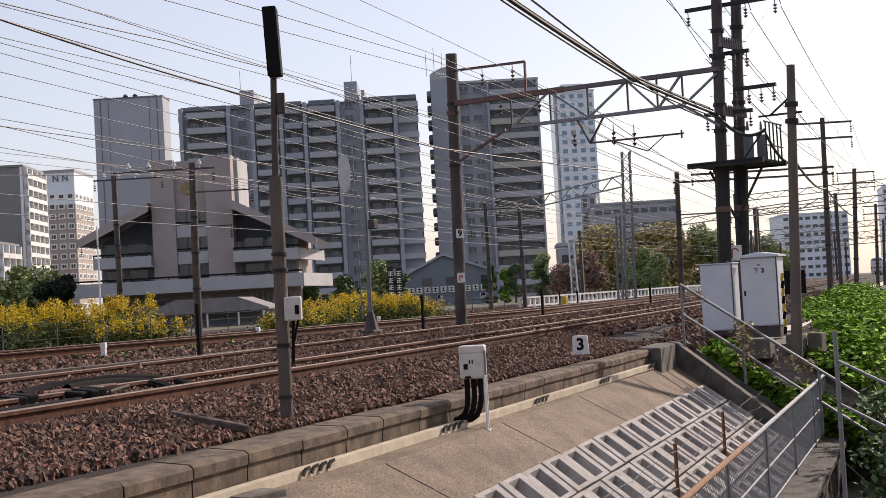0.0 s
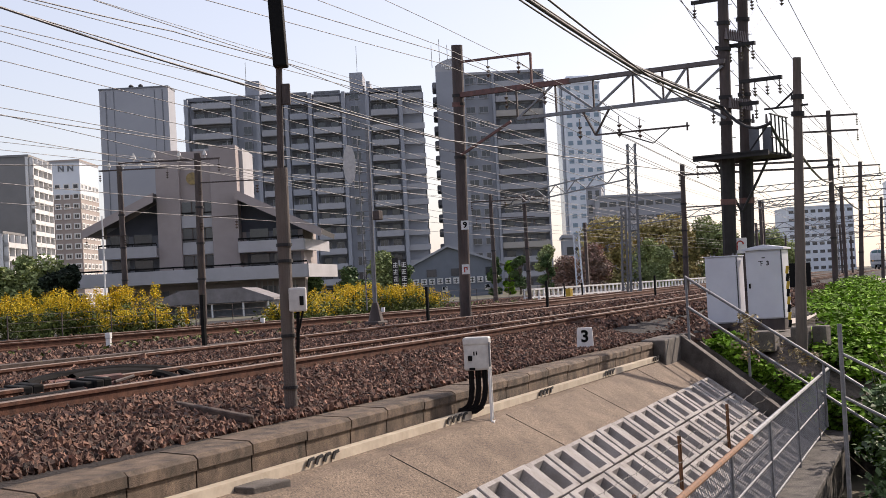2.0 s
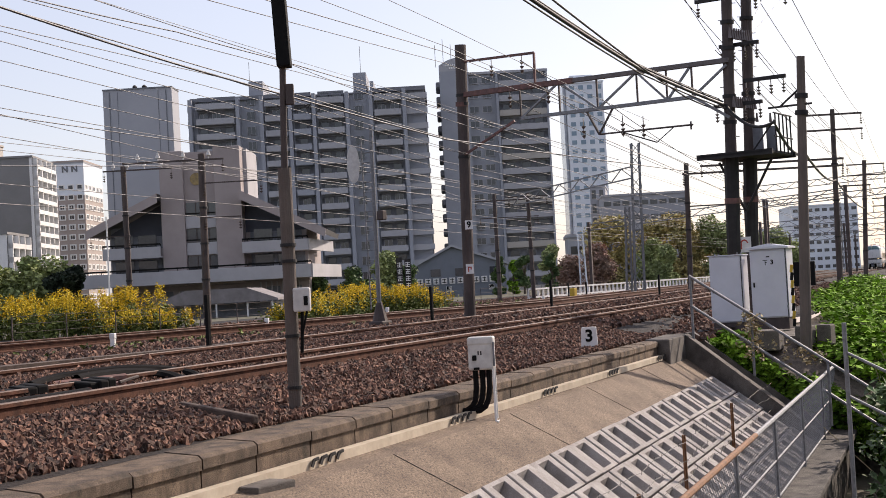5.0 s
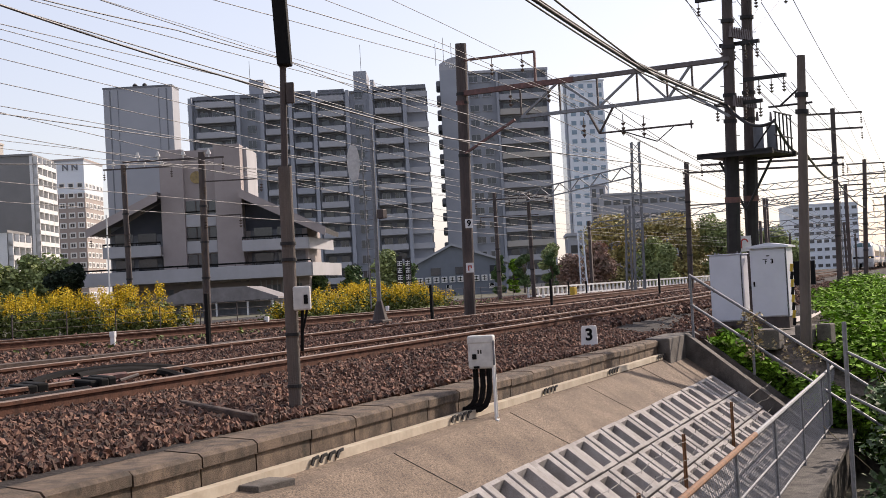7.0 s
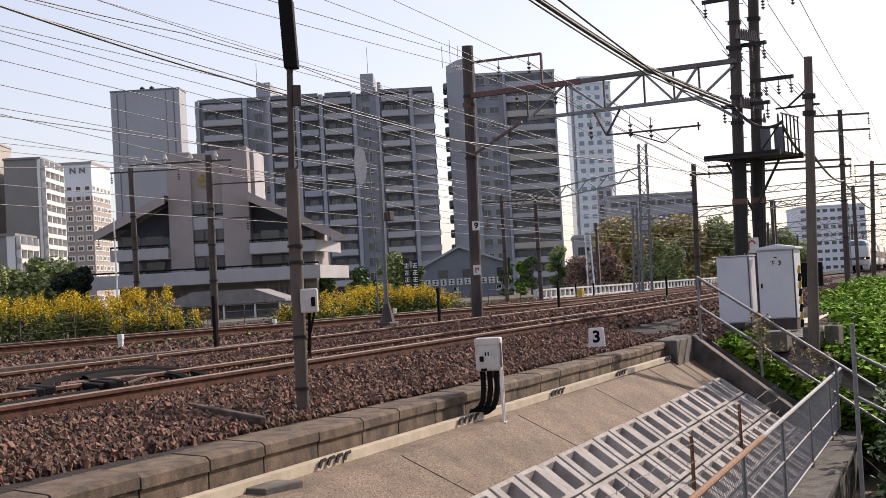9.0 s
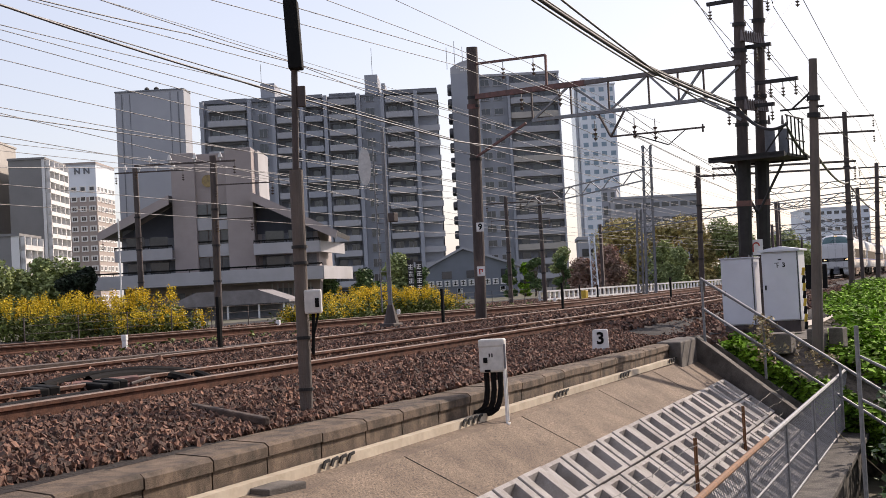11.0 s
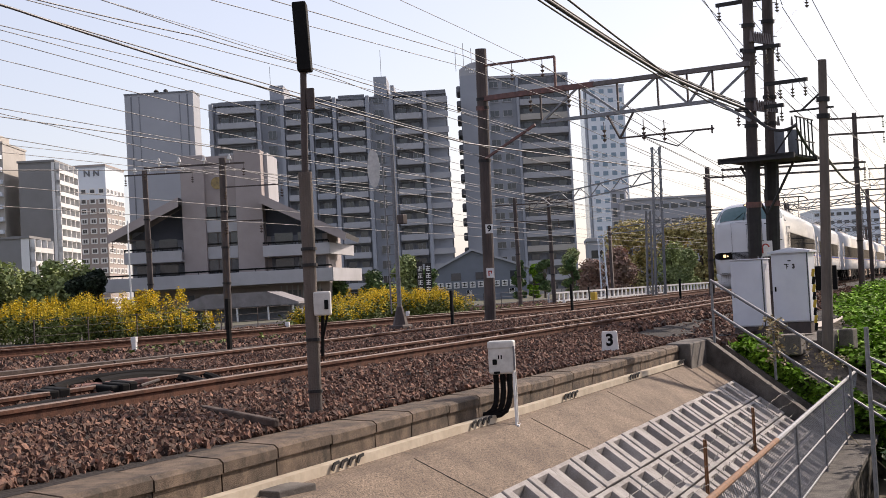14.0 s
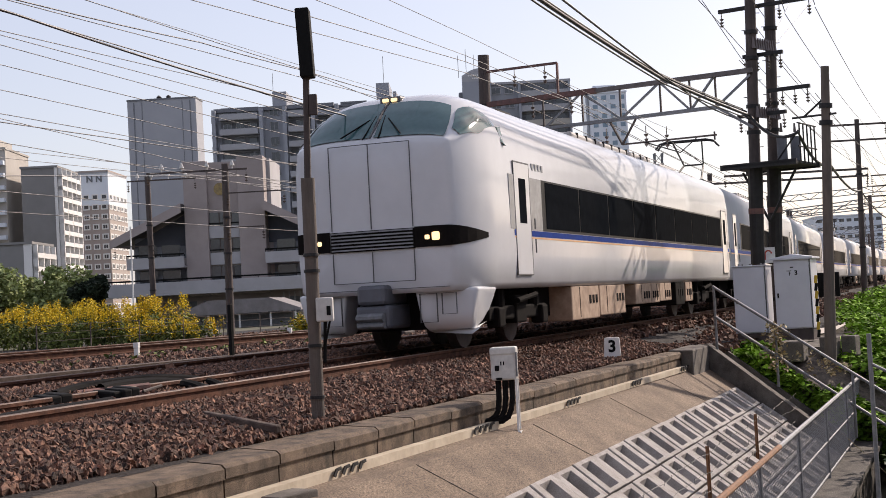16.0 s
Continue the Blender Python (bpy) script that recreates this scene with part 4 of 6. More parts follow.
lattice("lattice_mast", (90.0, 9.6, -1.0), (89.8, 9.5, 7.0), 0.6, GALV, "grey lattice mast far down the line")


def truss(name, a, b, h, label, n=12, bar=0.07):
    top = thing(name, label, "gantry")
    a, b = Vector(a), Vector(b)
    d = Vector((0, 0, h))
    part("chord", beam(bmesh.new(), a, b, bar, bar), GALV, top)
    part("chord", beam(bmesh.new(), a - d, b - d, bar, bar), GALV, top)
    bm = bmesh.new()
    for k in range(n):
        p, q = a.lerp(b, k / n), a.lerp(b, (k + 1) / n)
        beam(bm, p if k % 2 else p - d, q - d if k % 2 else q, bar * 0.7, bar * 0.7)
    tagged(part("lacing", bm, GALV, top), kind="stuff")
    for q in (a, b):
        if a.x > 60:
            part("leg", beam(bmesh.new(), (q.x, q.y, -1.2), (q.x, q.y, q.z + 0.2), 0.22, 0.22), STEELPOLE, top)
    return top


truss("far_gantry", (44.6, 22.5, 6.05), (43.6, 14.6, 6.75), 0.62, "grey lattice gantry beam over the tracks")
truss("far_gantry", (63, 25, 5.2), (62, 6, 6.0), 0.5, "grey gantry beam far down the line", 18)
truss("far_gantry", (74, 15, 7.9), (76, 2, 8.2), 0.5, "grey gantry beam far down the line", 16)
truss("far_gantry", (66, 12, 5.9), (67, 3, 6.2), 0.45, "grey gantry beam far down the line", 12)
truss("far_gantry", (80, 15, 5.0), (82, 4, 5.3), 0.5, "grey gantry beam far down the line", 14)
truss("far_gantry", (100, 18, 5.0), (103, 2, 5.3), 0.6, "grey gantry beam far down the line", 16)
truss("far_gantry", (125, 24, 5.0), (128, 0, 5.6), 0.7, "grey gantry beam far down the line", 20, 0.1)

# the slim mast with its oval board
mast = thing("signal_mast", "slim steel mast with a pale oval board and a ladder", "signal mast")
part("shaft", rods(((17.84, 13.18, -0.1), (17.60, 12.99, 5.12), 0.065, 0.05), n=10), GALV, mast)
part("shaft_tail", rods(((17.86, 13.46, 0.2), (17.64, 13.36, 4.9), 0.02), n=6), GALV, mast)
for k in range(16):
    f = k / 16
    part("rung", rods(((17.85 - 0.22 * f, 13.46 - 0.1 * f, 0.5 + 4.2 * f), (17.83 - 0.22 * f, 13.18 - 0.18 * f, 0.5 + 4.2 * f), 0.012), n=5), GALV, mast)
bm = bmesh.new()
o = [(0.17 * math.cos(a * math.tau / 24), 0.52 * math.sin(a * math.tau / 24)) for a in range(24)]
prism(bm, [(x * (1 if abs(z) > 0.3 else 1.0), z) for x, z in o], -0.015, 0.015)
board = part("board", bm, BOXWHITE, mast, "pale oval back of the board")
board.matrix_basis = pose(17.5, 13.55, 4.15, 0, 0, -58)
part("foot", boxes((17.6, 18.1, 12.95, 13.4, -0.35, -0.1), bevel=0.03), STEELPOLE, mast)
part("foot_cone", rods(((17.85, 13.18, -0.12), (17.83, 13.17, 0.4), 0.22, 0.08), n=8), STEELPOLE, mast)
part("lamp", boxes((17.6, 17.8, 12.75, 12.95, 2.6, 2.85), bevel=0.02), STEELPOLE, mast)

# iron fence posts, stubs and small things between the tracks
for x, y, h in ((10.04, 11.17, 1.0), (17.29, 11.15, 0.95), (22.36, 10.18, 0.95), (31.0, 9.6, 0.95), (46.0, 10.2, 0.95), (60, 11.3, 0.95), (37, 15.0, 0.8), (43, 18.5, 0.8)):
    f = tagged(part("fence_post", boxes((-0.035, 0.035, -0.035, 0.035, -0.25, h), bevel=0.008), BLACK), "black iron post standing between the tracks", "post", group="iron posts")
    f.matrix_basis = pose(x, y, -0.2)
for x, y in ((11.38, 15.66), (17.5, 17.0), (24.3, 17.6), (33.0, 15.4), (44, 15.0)):
    f = tagged(part("marker_stub", boxes((-0.05, 0.05, -0.05, 0.05, -0.2, 0.30), (-0.06, 0.06, -0.06, 0.06, 0.2, 0.32), bevel=0.01), WHITE), "white plastic marker stub in the stones", "marker", group="marker stubs")
    f.matrix_basis = pose(x, y, -0.22, 0, 0, 20)
yb = thing("yellow_box", "small yellow box beside the far track", "box")
part("body", boxes((36.5, 36.8, 15.4, 15.65, -0.3, 0.35), bevel=0.03), YELLOW, yb)
dw = thing("line_signal", "pair of black signal backs beside the line", "signal")
for y in (5.25, 4.75):
    part("panel", boxes((34.9, 35.0, y - 0.19, y + 0.19, 0.0, 0.95), bevel=0.02), BLACK, dw)
part("post", rods(((35.1, 5.0, -0.6), (35.1, 5.0, 0.4), 0.04)), GALV, dw)
bb = thing("battery_box", "grey low box beside the leaves", "box")
part("body", boxes((26.2, 27.0, 4.2, 4.8, -0.45, -0.1), bevel=0.02), STRINGER, bb)

# fence of thin rails behind the weeds and the white parapet
par = thing("white_parapet", "white railing along a road beyond the tracks", "railing")
for k in range(60):
    x, y = 45 + 0.5 * k, 22.0 - 0.10 * k
    part("baluster", boxes((x - 0.05, x + 0.05, y - 0.05, y + 0.05, -0.4, 0.3)), WHITE, par)
part("rail", beam(beam(bmesh.new(), (45, 22, 0.32), (75, 16, 0.42), 0.12, 0.1), (45, 22, -0.25), (75, 16, -0.2), 0.12, 0.25), WHITE, par)
lf = thing("wire_fence", "low wire fence along the far side of the tracks", "fence")
for k in range(26):
    x, y = 14 + 1.7 * k, 24.0 - 0.12 * k
    part("post", rods(((x, y, -0.5), (x, y, 0.55), 0.018), n=6), STEELPOLE, lf)
for z in (0.05, 0.3, 0.53):
    part("strand", rods(((14, 24, z), (56.5, 21, z), 0.006), n=5), STEELPOLE, lf)


# ---- wires ----
def cable(name, pts, r, mat, label, sag=0.0, n=10):
    cu = bpy.data.curves.new(name, "CURVE")
    cu.dimensions, cu.bevel_depth, cu.bevel_resolution = "3D", r, 1
    out = []
    for a, b in zip(pts, pts[1:]):
        a, b = Vector(a), Vector(b)
        for k in range(n):
            f = k / n
            p = a.lerp(b, f)
            p.z -= sag * 4 * f * (1 - f)
            out.append(p)
    out.append(Vector(pts[-1]))
    sp = cu.splines.new("POLY")
    sp.points.add(len(out) - 1)
    for q, p in zip(sp.points, out):
        q.co = (*p, 1)
    cu.materials.append(mat)
    return tagged(new(name, cu), label, "wire", group="overhead wires")


def along(y0, z0, x0=18.8, x1=150, spread=0.0, sag=0.0, r=0.008, mat=WIRE, drop=0.0):
    """A wire that follows the line of the track."""
    pts = [(x, y0 - mid(0) + mid(max(0, x)) + spread * x, z0 - drop * x) for x in (x0, 44, 62, 85, 110, x1)]
    return cable("overhead_wire", pts, r, mat, "thin dark overhead wire along the tracks", sag)


for y, z, sag, r in ((6.9, 4.05, 0.0, 0.009), (6.9, 5.0, 0.35, 0.010), (8.65, 5.7, 0.2, 0.010), (9.0, 6.35, 0.25, 0.012), (9.4, 5.45, 0.1, 0.010),
                     (8.3, 5.35, 0.1, 0.010)):
    along(y, z, sag=sag, r=r, mat=WIRE_PALE if sag == 0 else WIRE)
for y, z in ((4.5, 6.4), (3.9, 6.4), (3.2, 6.4), (2.6, 6.4), (4.2, 5.6), (3.5, 5.6), (3.4, 4.6), (2.7, 4.6)):
    cable("overhead_wire", [(18.6, y, z), (43.8, 3.3 + (y - 2.6) * 1.2, z + 1.3), (55.6, 3.3 + (y - 2.6), z + 0.2), (84.5, 4 + (y - 2.6), z - 0.1), (140, 8 + (y - 2.6), z)], 0.009, WIRE, "thin dark overhead wire along the tracks", 0.25)
for y0, z0, y, z in ((5.2, 8.6, 4.5, 6.4), (4.2, 8.6, 3.6, 6.4), (2.2, 9.5, 2.6, 6.45), (1.9, 9.3, 3.2, 6.45)):
    cable("overhead_wire", [(0, y0, z0), (18.6, y, z)], 0.009, WIRE, "thin dark overhead wire along the tracks", 0.1)
bundle = [(2.0, 4.9, 5.2), (9.75, 4.73, 4.61), (14.5, 4.62, 4.45), (18.4, 4.01, 4.31)]
for k, (dy, dz, r) in enumerate(((0, 0, 0.03), (0.05, 0.09, 0.018), (0.0, -0.08, 0.014), (0.12, 0.16, 0.010))):
    cable("thick_cable", [(x, y + dy, z + dz) for x, y, z in bundle], r, WIRE, "thick black cable slung over the slope", 0.02)
cable("thick_cable", [(18.4, 4.01, 4.31), (18.1, 3.0, 3.75), (21.5, 2.9, 3.45), (43.6, 4.6, 4.85), (55.7, 4.4, 4.1), (60, 4.6, 3.2)], 0.035, WIRE, "thick black cable slung between the poles", 0.25)

# the wires of each track: y, then x and z at two places, and how thick
SPANS = (
    (9.5, 5.52, 4.37, 15.57, 4.05, 1.7), (11.0, 6.94, 5.14, 18.10, 5.30, 1.2), (9.3, 5.40, 4.06, 8.93, 4.08, 1.0), (11.0, 6.38, 4.61, 18.00, 4.28, 1.0),
    (12.0, 6.96, 4.81, 19.60, 4.25, 1.0), (13.0, 7.53, 4.83, 21.21, 4.34, 1.0), (14.5, 8.38, 4.85, 23.61, 4.33, 1.0), (16.0, 9.24, 4.81, 26.04, 4.53, 1.0),
    (17.0, 9.81, 4.90, 27.69, 5.04, 1.5), (19.0, 10.95, 4.89, 30.80, 4.08, 1.0), (27.0, 15.55, 6.44, 43.91, 6.84, 0.8), (27.0, 15.54, 6.17, 43.87, 6.48, 0.8),
    (24.0, 13.80, 5.08, 22.60, 5.91, 1.3), (20.0, 18.67, 5.08, 32.39, 3.94, 1.0), (18.0, 10.34, 3.60, 29.13, 3.42, 1.0), (16.8, 9.64, 2.99, 27.15, 2.89, 0.9),
    (13.0, 9.24, 6.32, 21.41, 6.29, 0.7), (8.0, 7.49, 4.61, 13.26, 4.96, 1.3), (7.4, 8.18, 4.60, 12.28, 4.84, 1.6), (6.6, 8.04, 4.43, 10.97, 4.49, 1.2),
    (5.8, 8.34, 4.33, 9.67, 4.32, 1.1),)
for y, xa, za, xb, zb, k in SPANS:
    fall = (zb - za) / (xb - xa)
    pts = [(-8.0, y, za + fall * (-8 - xa)), (xb, y, zb)]
    if y > 8.5 and xb > 15:
        pts += [(x, y + (mid(x) - mid(19)) * 0.8, zb + (x - xb) * 0.004) for x in (48, 80, 150) if x > xb + 3]
    elif xb < 18:
        pts += [(18.7, y + (10.6 - y) * (0.9 if y > 8.5 else 0.0), zb + 0.3 * fall * (18.7 - xb))]
    cable("overhead_wire", pts, 0.00042 * y * k + 0.0016, WIRE_GREY, "thin grey overhead wire along the tracks", 0.03)


# wires and stays in metres along and across the line
for pts, r_ in (([(4.0, 9.5, 4.0), (13.26, 9.5, 4.17), (16.42, 9.5, 4.28), (19.3, 9.5, 4.31), (46, 10.2, 4.6)], 0.008), ([(5.0, 11.0, 5.1), (16.72, 11.0, 4.96), (22.35, 11.0, 4.90), (26.19, 11.0, 4.73), (52, 11.6, 4.6)], 0.007),
                ([(2.0, 8.0, 3.8), (10.6, 8.0, 3.47), (14.06, 8.0, 3.34), (22.66, 8.0, 3.22), (45, 7.4, 3.9)], 0.012), ([(8.0, 5.0, 5.0), (18.83, 5.0, 4.60), (24.73, 5.0, 4.41), (29.27, 5.0, 4.36), (32.4, 4.9, 4.42)], 0.016),
                ([(20.0, 4.6, 6.8), (27.57, 4.6, 6.01), (31.76, 4.6, 5.58)], 0.008), ([(40.0, 4.2, 8.87), (33.46, 4.2, 6.35)], 0.007), ([(44.0, 4.2, 9.2), (33.35, 4.2, 6.11)], 0.007)):
    cable("catenary_wire", pts, r_, WIRE_GREY if r_ < 0.015 else WIRE, "thin grey overhead wire along the tracks", 0.01)


# ---- the town behind ----
def facade(left, right, base):
    """The pose of a building whose front runs from left to right, seen from the tracks: x along the front, y into the building."""
    dx, dy = right[0] - left[0], right[1] - left[1]
    return pose(left[0], left[1], base, 0, 0, math.degrees(math.atan2(dy, dx))), math.hypot(dx, dy)


def mesh_of(bm, name, mat):
    me = bpy.data.meshes.new(name)
    bm.to_mesh(me)
    bm.free()
    me.materials.append(mat)
    return me


def window_mesh(w, h, glass=None):
    bm = boxes((-w / 2, w / 2, -0.05, 0.02, -h / 2, h / 2))
    return mesh_of(bm, "window", glass or GLASS)


def frame_mesh(w, h, t=0.09, mat=None):
    bm = boxes((-w / 2 - t, w / 2 + t, -0.09, 0, h / 2, h / 2 + t), (-w / 2 - t, w / 2 + t, -0.12, 0, -h / 2 - t, -h / 2), (-w / 2 - t, -w / 2, -0.09, 0, -h / 2, h / 2),
               (w / 2, w / 2 + t, -0.09, 0, -h / 2, h / 2), (-0.04, 0.04, -0.08, 0, -h / 2, h / 2))
    return mesh_of(bm, "window_frame", mat or APT_LIGHT)


BASE = -0.6
# the long grey apartment house
m, W = facade((109.6, 124.4), (133.6, 85.2), BASE)
apt = thing("apartment_house", "long grey apartment house with rows of balconies", "building", m)
FL = 2.93
H = 14 * FL
part("wall", boxes((0.8, W, 0, 14, 0, H - 1.2)), APT, apt)
part("roof", boxes((0.5, W * 0.52, -0.4, 14, H - 1.2, H - 0.5), (W * 0.52, W * 0.78, -0.2, 14, H - 1.2, H - 0.9), (W * 0.78, W + 0.2, -0.6, 14, H - 1.2, H - 0.4)), APT_DARK, apt)
for a, b, h in ((0.255, 0.315, 2.6), (0.70, 0.755, 3.2), (0.77, 0.785, 1.4)):
    part("penthouse", boxes((W * a, W * b, 1, 7, H - 0.6, H + h)), APT, apt)
part("aerial", rods(((W * 0.73, 3, H + 3), (W * 0.73, 3, H + 9), 0.05), ((W * 0.25, 3, H + 2), (W * 0.25, 3, H + 7), 0.05), n=5), GALV, apt)
for f in (0.0, 0.20, 0.30, 0.42, 0.52, 0.66, 0.76, 0.90):
    part("pier", boxes((W * f + 0.3, W * f + 1.0, -1.3, 0.0, 0, H - 0.9)), APT, apt)
bays = ((0.03, 0.20, 0), (0.32, 0.42, 0), (0.44, 0.52, 1), (0.54, 0.66, 0), (0.78, 0.90, 0), (0.225, 0.295, 2), (0.675, 0.755, 2))
wm, wf, dk = window_mesh(1.5, 1.5), frame_mesh(1.5, 1.5), window_mesh(1.7, 2.0, APT_DARK)
for fl in range(14):
    z = fl * FL
    for a, b, style in bays:
        x0, x1 = W * a + 0.4, W * b
        if style == 2:
            share("window", wm, apt, pose((x0 + x1) / 2, -0.02, z + 1.5))
            share("window_frame", wf, apt, pose((x0 + x1) / 2, -0.02, z + 1.5))
            continue
        part("balcony", boxes((x0, x1, -1.35, -1.2, z + 0.05, z + 1.15), (x0, x1, -1.3, 0.0, z - 0.05, z + 0.08)), APT_LIGHT if style == 0 else APT, apt)
        # flat dark strip on the wall: balcony shade put into the colour
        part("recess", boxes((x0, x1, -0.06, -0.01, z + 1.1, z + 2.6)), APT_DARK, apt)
        k = max(1, int((x1 - x0) / 2.4))
        for j in range(k):
            share("window", wm, apt, pose(x0 + (j + 0.5) * (x1 - x0) / k, -0.1, z + 1.55))
            if (fl * 5 + j * 3) % 3 == 0:
                share("window_frame", wf, apt, pose(x0 + (j + 0.5) * (x1 - x0) / k, -0.1, z + 1.55))
    for j in range(3):
        part("side_balcony", boxes((-0.5, 0.9, 1 + j * 4, 4 + j * 4, z, z + 1.2)), APT, apt)
    part("end_balcony", boxes((W * 0.92, W + 0.5, -0.9, -0.6, z + 0.05, z + 1.15)), APT_LIGHT, apt)

# the tall apartment block with the curved crown
m, W = facade((139.4, 86.2), (151.2, 67.2), BASE)
man = thing("apartment_block", "tall grey apartment block with a curved crown", "building", m)
FL, H = 2.93, 43.6
part("wall", boxes((6.2, W, 0, 15, 0, H)), APT, man)
part("side_wing", boxes((0.9, 6.6, -1.6, 12, 0, H + 0.6)), APT, man)
bm = bmesh.new()
prism(bm, [(0.9, H + 0.6)] + [(0.9 + 5.7 * k / 10, H + 0.6 + 3.0 * (math.sin(math.pi * (0.18 + 0.5 * k / 10))) - 0.4) for k in range(11)] + [(6.6, H + 0.6)], -1.6, 3)
part("crown", bm, APT_LIGHT, man)
part("name_bars", boxes(*[(2.1 + 0.36 * k, 2.36 + 0.36 * k, -1.66, -1.61, H + 1.6, H + 1.95) for k in range(9)], *[(2.9 + 0.36 * k, 3.16 + 0.36 * k, -1.66, -1.61, H + 1.05, H + 1.35) for k in range(4)]), WHITE, man, "pale sign lettering on the crown")
for k in range(3):
    part("aerial", rods(((0.3 + 1.6 * k, 2, H + 2.5), (0.3 + 1.6 * k, 2, H + 7 + 1.2 * (k % 2)), 0.06), n=5), GALV, man)
part("parapet", boxes((6.0, W + 0.2, -0.3, 15, H, H + 0.5)), APT_LIGHT, man)
wm2, wf2 = window_mesh(1.7, 1.15), frame_mesh(1.7, 1.15, 0.14)
for fl in range(15):
    z = fl * FL - 0.3
    for x in (7.6, 10.2):
        share("window", wm2, man, pose(x, -0.02, z + 1.7))
        share("window_frame", wf2, man, pose(x, -0.02, z + 1.7))
    part("balcony", boxes((12.6, W - 0.3, -1.0, -0.85, z + 0.1, z + 1.2), (12.6, W - 0.3, -1.0, 0, z, z + 0.12)), APT_LIGHT if fl % 3 else CREAM, man)
    # the shade above each balcony front is a dark strip, not a hollow
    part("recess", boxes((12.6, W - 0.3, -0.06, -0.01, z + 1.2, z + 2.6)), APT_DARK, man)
    for x in (14.2, 17.4, 20.4):
        if x < W - 1.2:
            share("window", wm2, man, pose(x, -0.09, z + 1.8))
    bm = bmesh.new()
    box(bm, 0.1, 1.2, -1.2, 3.5, z + 0.2, z + 1.6, bevel=0.3)
    part("side_balcony", bm, APT_DARK, man)
part("pier", boxes((12.0, 12.5, -1.1, 0, 0, H), (W - 0.35, W, -1.1, 0, 0, H)), APT, man)

# the blank tower
m, W = facade((119.8, 164.3), (128.0, 150.6), BASE)
tow = thing("blank_tower", "tall pale grey tower with a windowless front", "building", m)
H = 50.9
part("wall", boxes((0, W, 0, 4.5, 0, H)), TOWER, tow)
for f, w in ((0.09, 0.22), (0.21, 0.1), (0.91, 0.24), (0.80, 0.1)):
    part("joint", boxes((W * f, W * f + w, -0.06, -0.005, 0, H - 0.4)), TOWER_LINE, tow)
part("parapet", boxes((-0.1, W + 0.1, -0.1, 4.6, H, H + 0.35)), TOWER_LINE, tow)
for f in (0.42, 0.56):
    part("roof_fan", rods(((W * f, 2, H + 0.3), (W * f, 2, H + 1.1), 0.35, 0.55), ((W * f, 2, H + 1.1), (W * f, 2, H + 1.5), 0.6, 0.2), n=10), DARKSTEEL, tow)


def office(name, left, right, h, deep, floors, cols, wall, label, glass=None, ww=1.3, wh=1.5, sidecols=3, storey=None, trim=None):
    m, W = facade(left, right, BASE)
    t = thing(name, label, "building", m)
    part("wall", boxes((0, W, 0, deep, 0, h), bevel=0.05), wall, t)
    part("roof", boxes((-0.2, W + 0.2, -0.2, deep + 0.2, h, h + 0.5)), trim or wall, t)
    wmesh = window_mesh(ww, wh, glass)
    fl = storey or h / floors
    for f in range(floors):
        for c in range(cols):
            share("window", wmesh, t, pose(W * (c + 0.5) / cols, 0, (f + 0.5) * fl))
        for c in range(sidecols):
            share("window", wmesh, t, pose(W, deep * (c + 0.5) / sidecols, (f + 0.5) * fl, 0, 0, 90))
    return t, W


inn, W = office("hotel", (148.9, 232.7), (154.7, 223.2), 45.8, 13, 13, 4, HOTEL, "brown tiled hotel with small square windows", GLASS, 1.2, 1.1, 5, 3.05)
part("top_band", boxes((-0.02, W + 0.03, -0.04, 13, 35.6, 45.8)), SKYWHITE, inn)
part("roof_edge", boxes((-0.15, W + 0.15, -0.15, 13.1, 45.4, 46.0)), TOWER, inn)
hotel_pane, hotel_frame = window_mesh(1.3, 1.1), frame_mesh(1.3, 1.1, 0.34, WHITE)
for f in range(13):
    for c in range(4):
        share("window_frame", hotel_frame, inn, pose(W * (c + 0.5) / 4, 0, (f + 0.5) * 3.05))
        if f > 10:
            share("window", hotel_pane, inn, pose(W * (c + 0.5) / 4, -0.06, (f + 0.5) * 3.05))
    for c in range(5):
        share("window_frame", hotel_frame, inn, pose(W + 0.03, 13 * (c + 0.5) / 5, (f + 0.5) * 3.05, 0, 0, 90))
for k, ch in enumerate("INN"):
    lettering("sign_letter", ch, 2.6, TOWER_LINE, inn, pose(2.6 + 2.9 * k, -0.1, 43.6, 90, 0, 0), 0.05)
lb, W = office("left_block", (112.4, 196.5), (117.3, 189.2), 38.6, 12, 13, 0, BLOCKGREY, "warm grey apartment block with white side balconies", GLASS, 1.2, 1.3, 0)
for f in range(14):
    part("balcony", boxes((W, W + 1.1, 0.3, 11.5, f * 2.75 + 0.1, f * 2.75 + 1.1)), WHITE, lb)
    # painted shade between the side balconies
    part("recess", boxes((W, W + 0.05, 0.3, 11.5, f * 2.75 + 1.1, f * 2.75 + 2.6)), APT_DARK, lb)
    for j in range(5):
        part("fin", boxes((W, W + 1.1, 0.3 + 2.75 * j, 0.55 + 2.75 * j, f * 2.75, f * 2.75 + 2.7)), WHITE, lb)
part("edge_panel", boxes((W - 0.7, W + 0.02, -0.05, 0, 0, 38.6)), WHITE, lb)
lc, W = office("left_house", (82.0, 173.8), (92.2, 158.3), 16.6, 9, 6, 0, BLOCKGREY, "lower grey apartment house with white balconies", GLASS, 1.2, 1.3, 0)
for f in range(6):
    part("balcony", boxes((W, W + 1.0, 0.3, 8.5, f * 2.75 + 0.1, f * 2.75 + 1.1)), WHITE, lc)
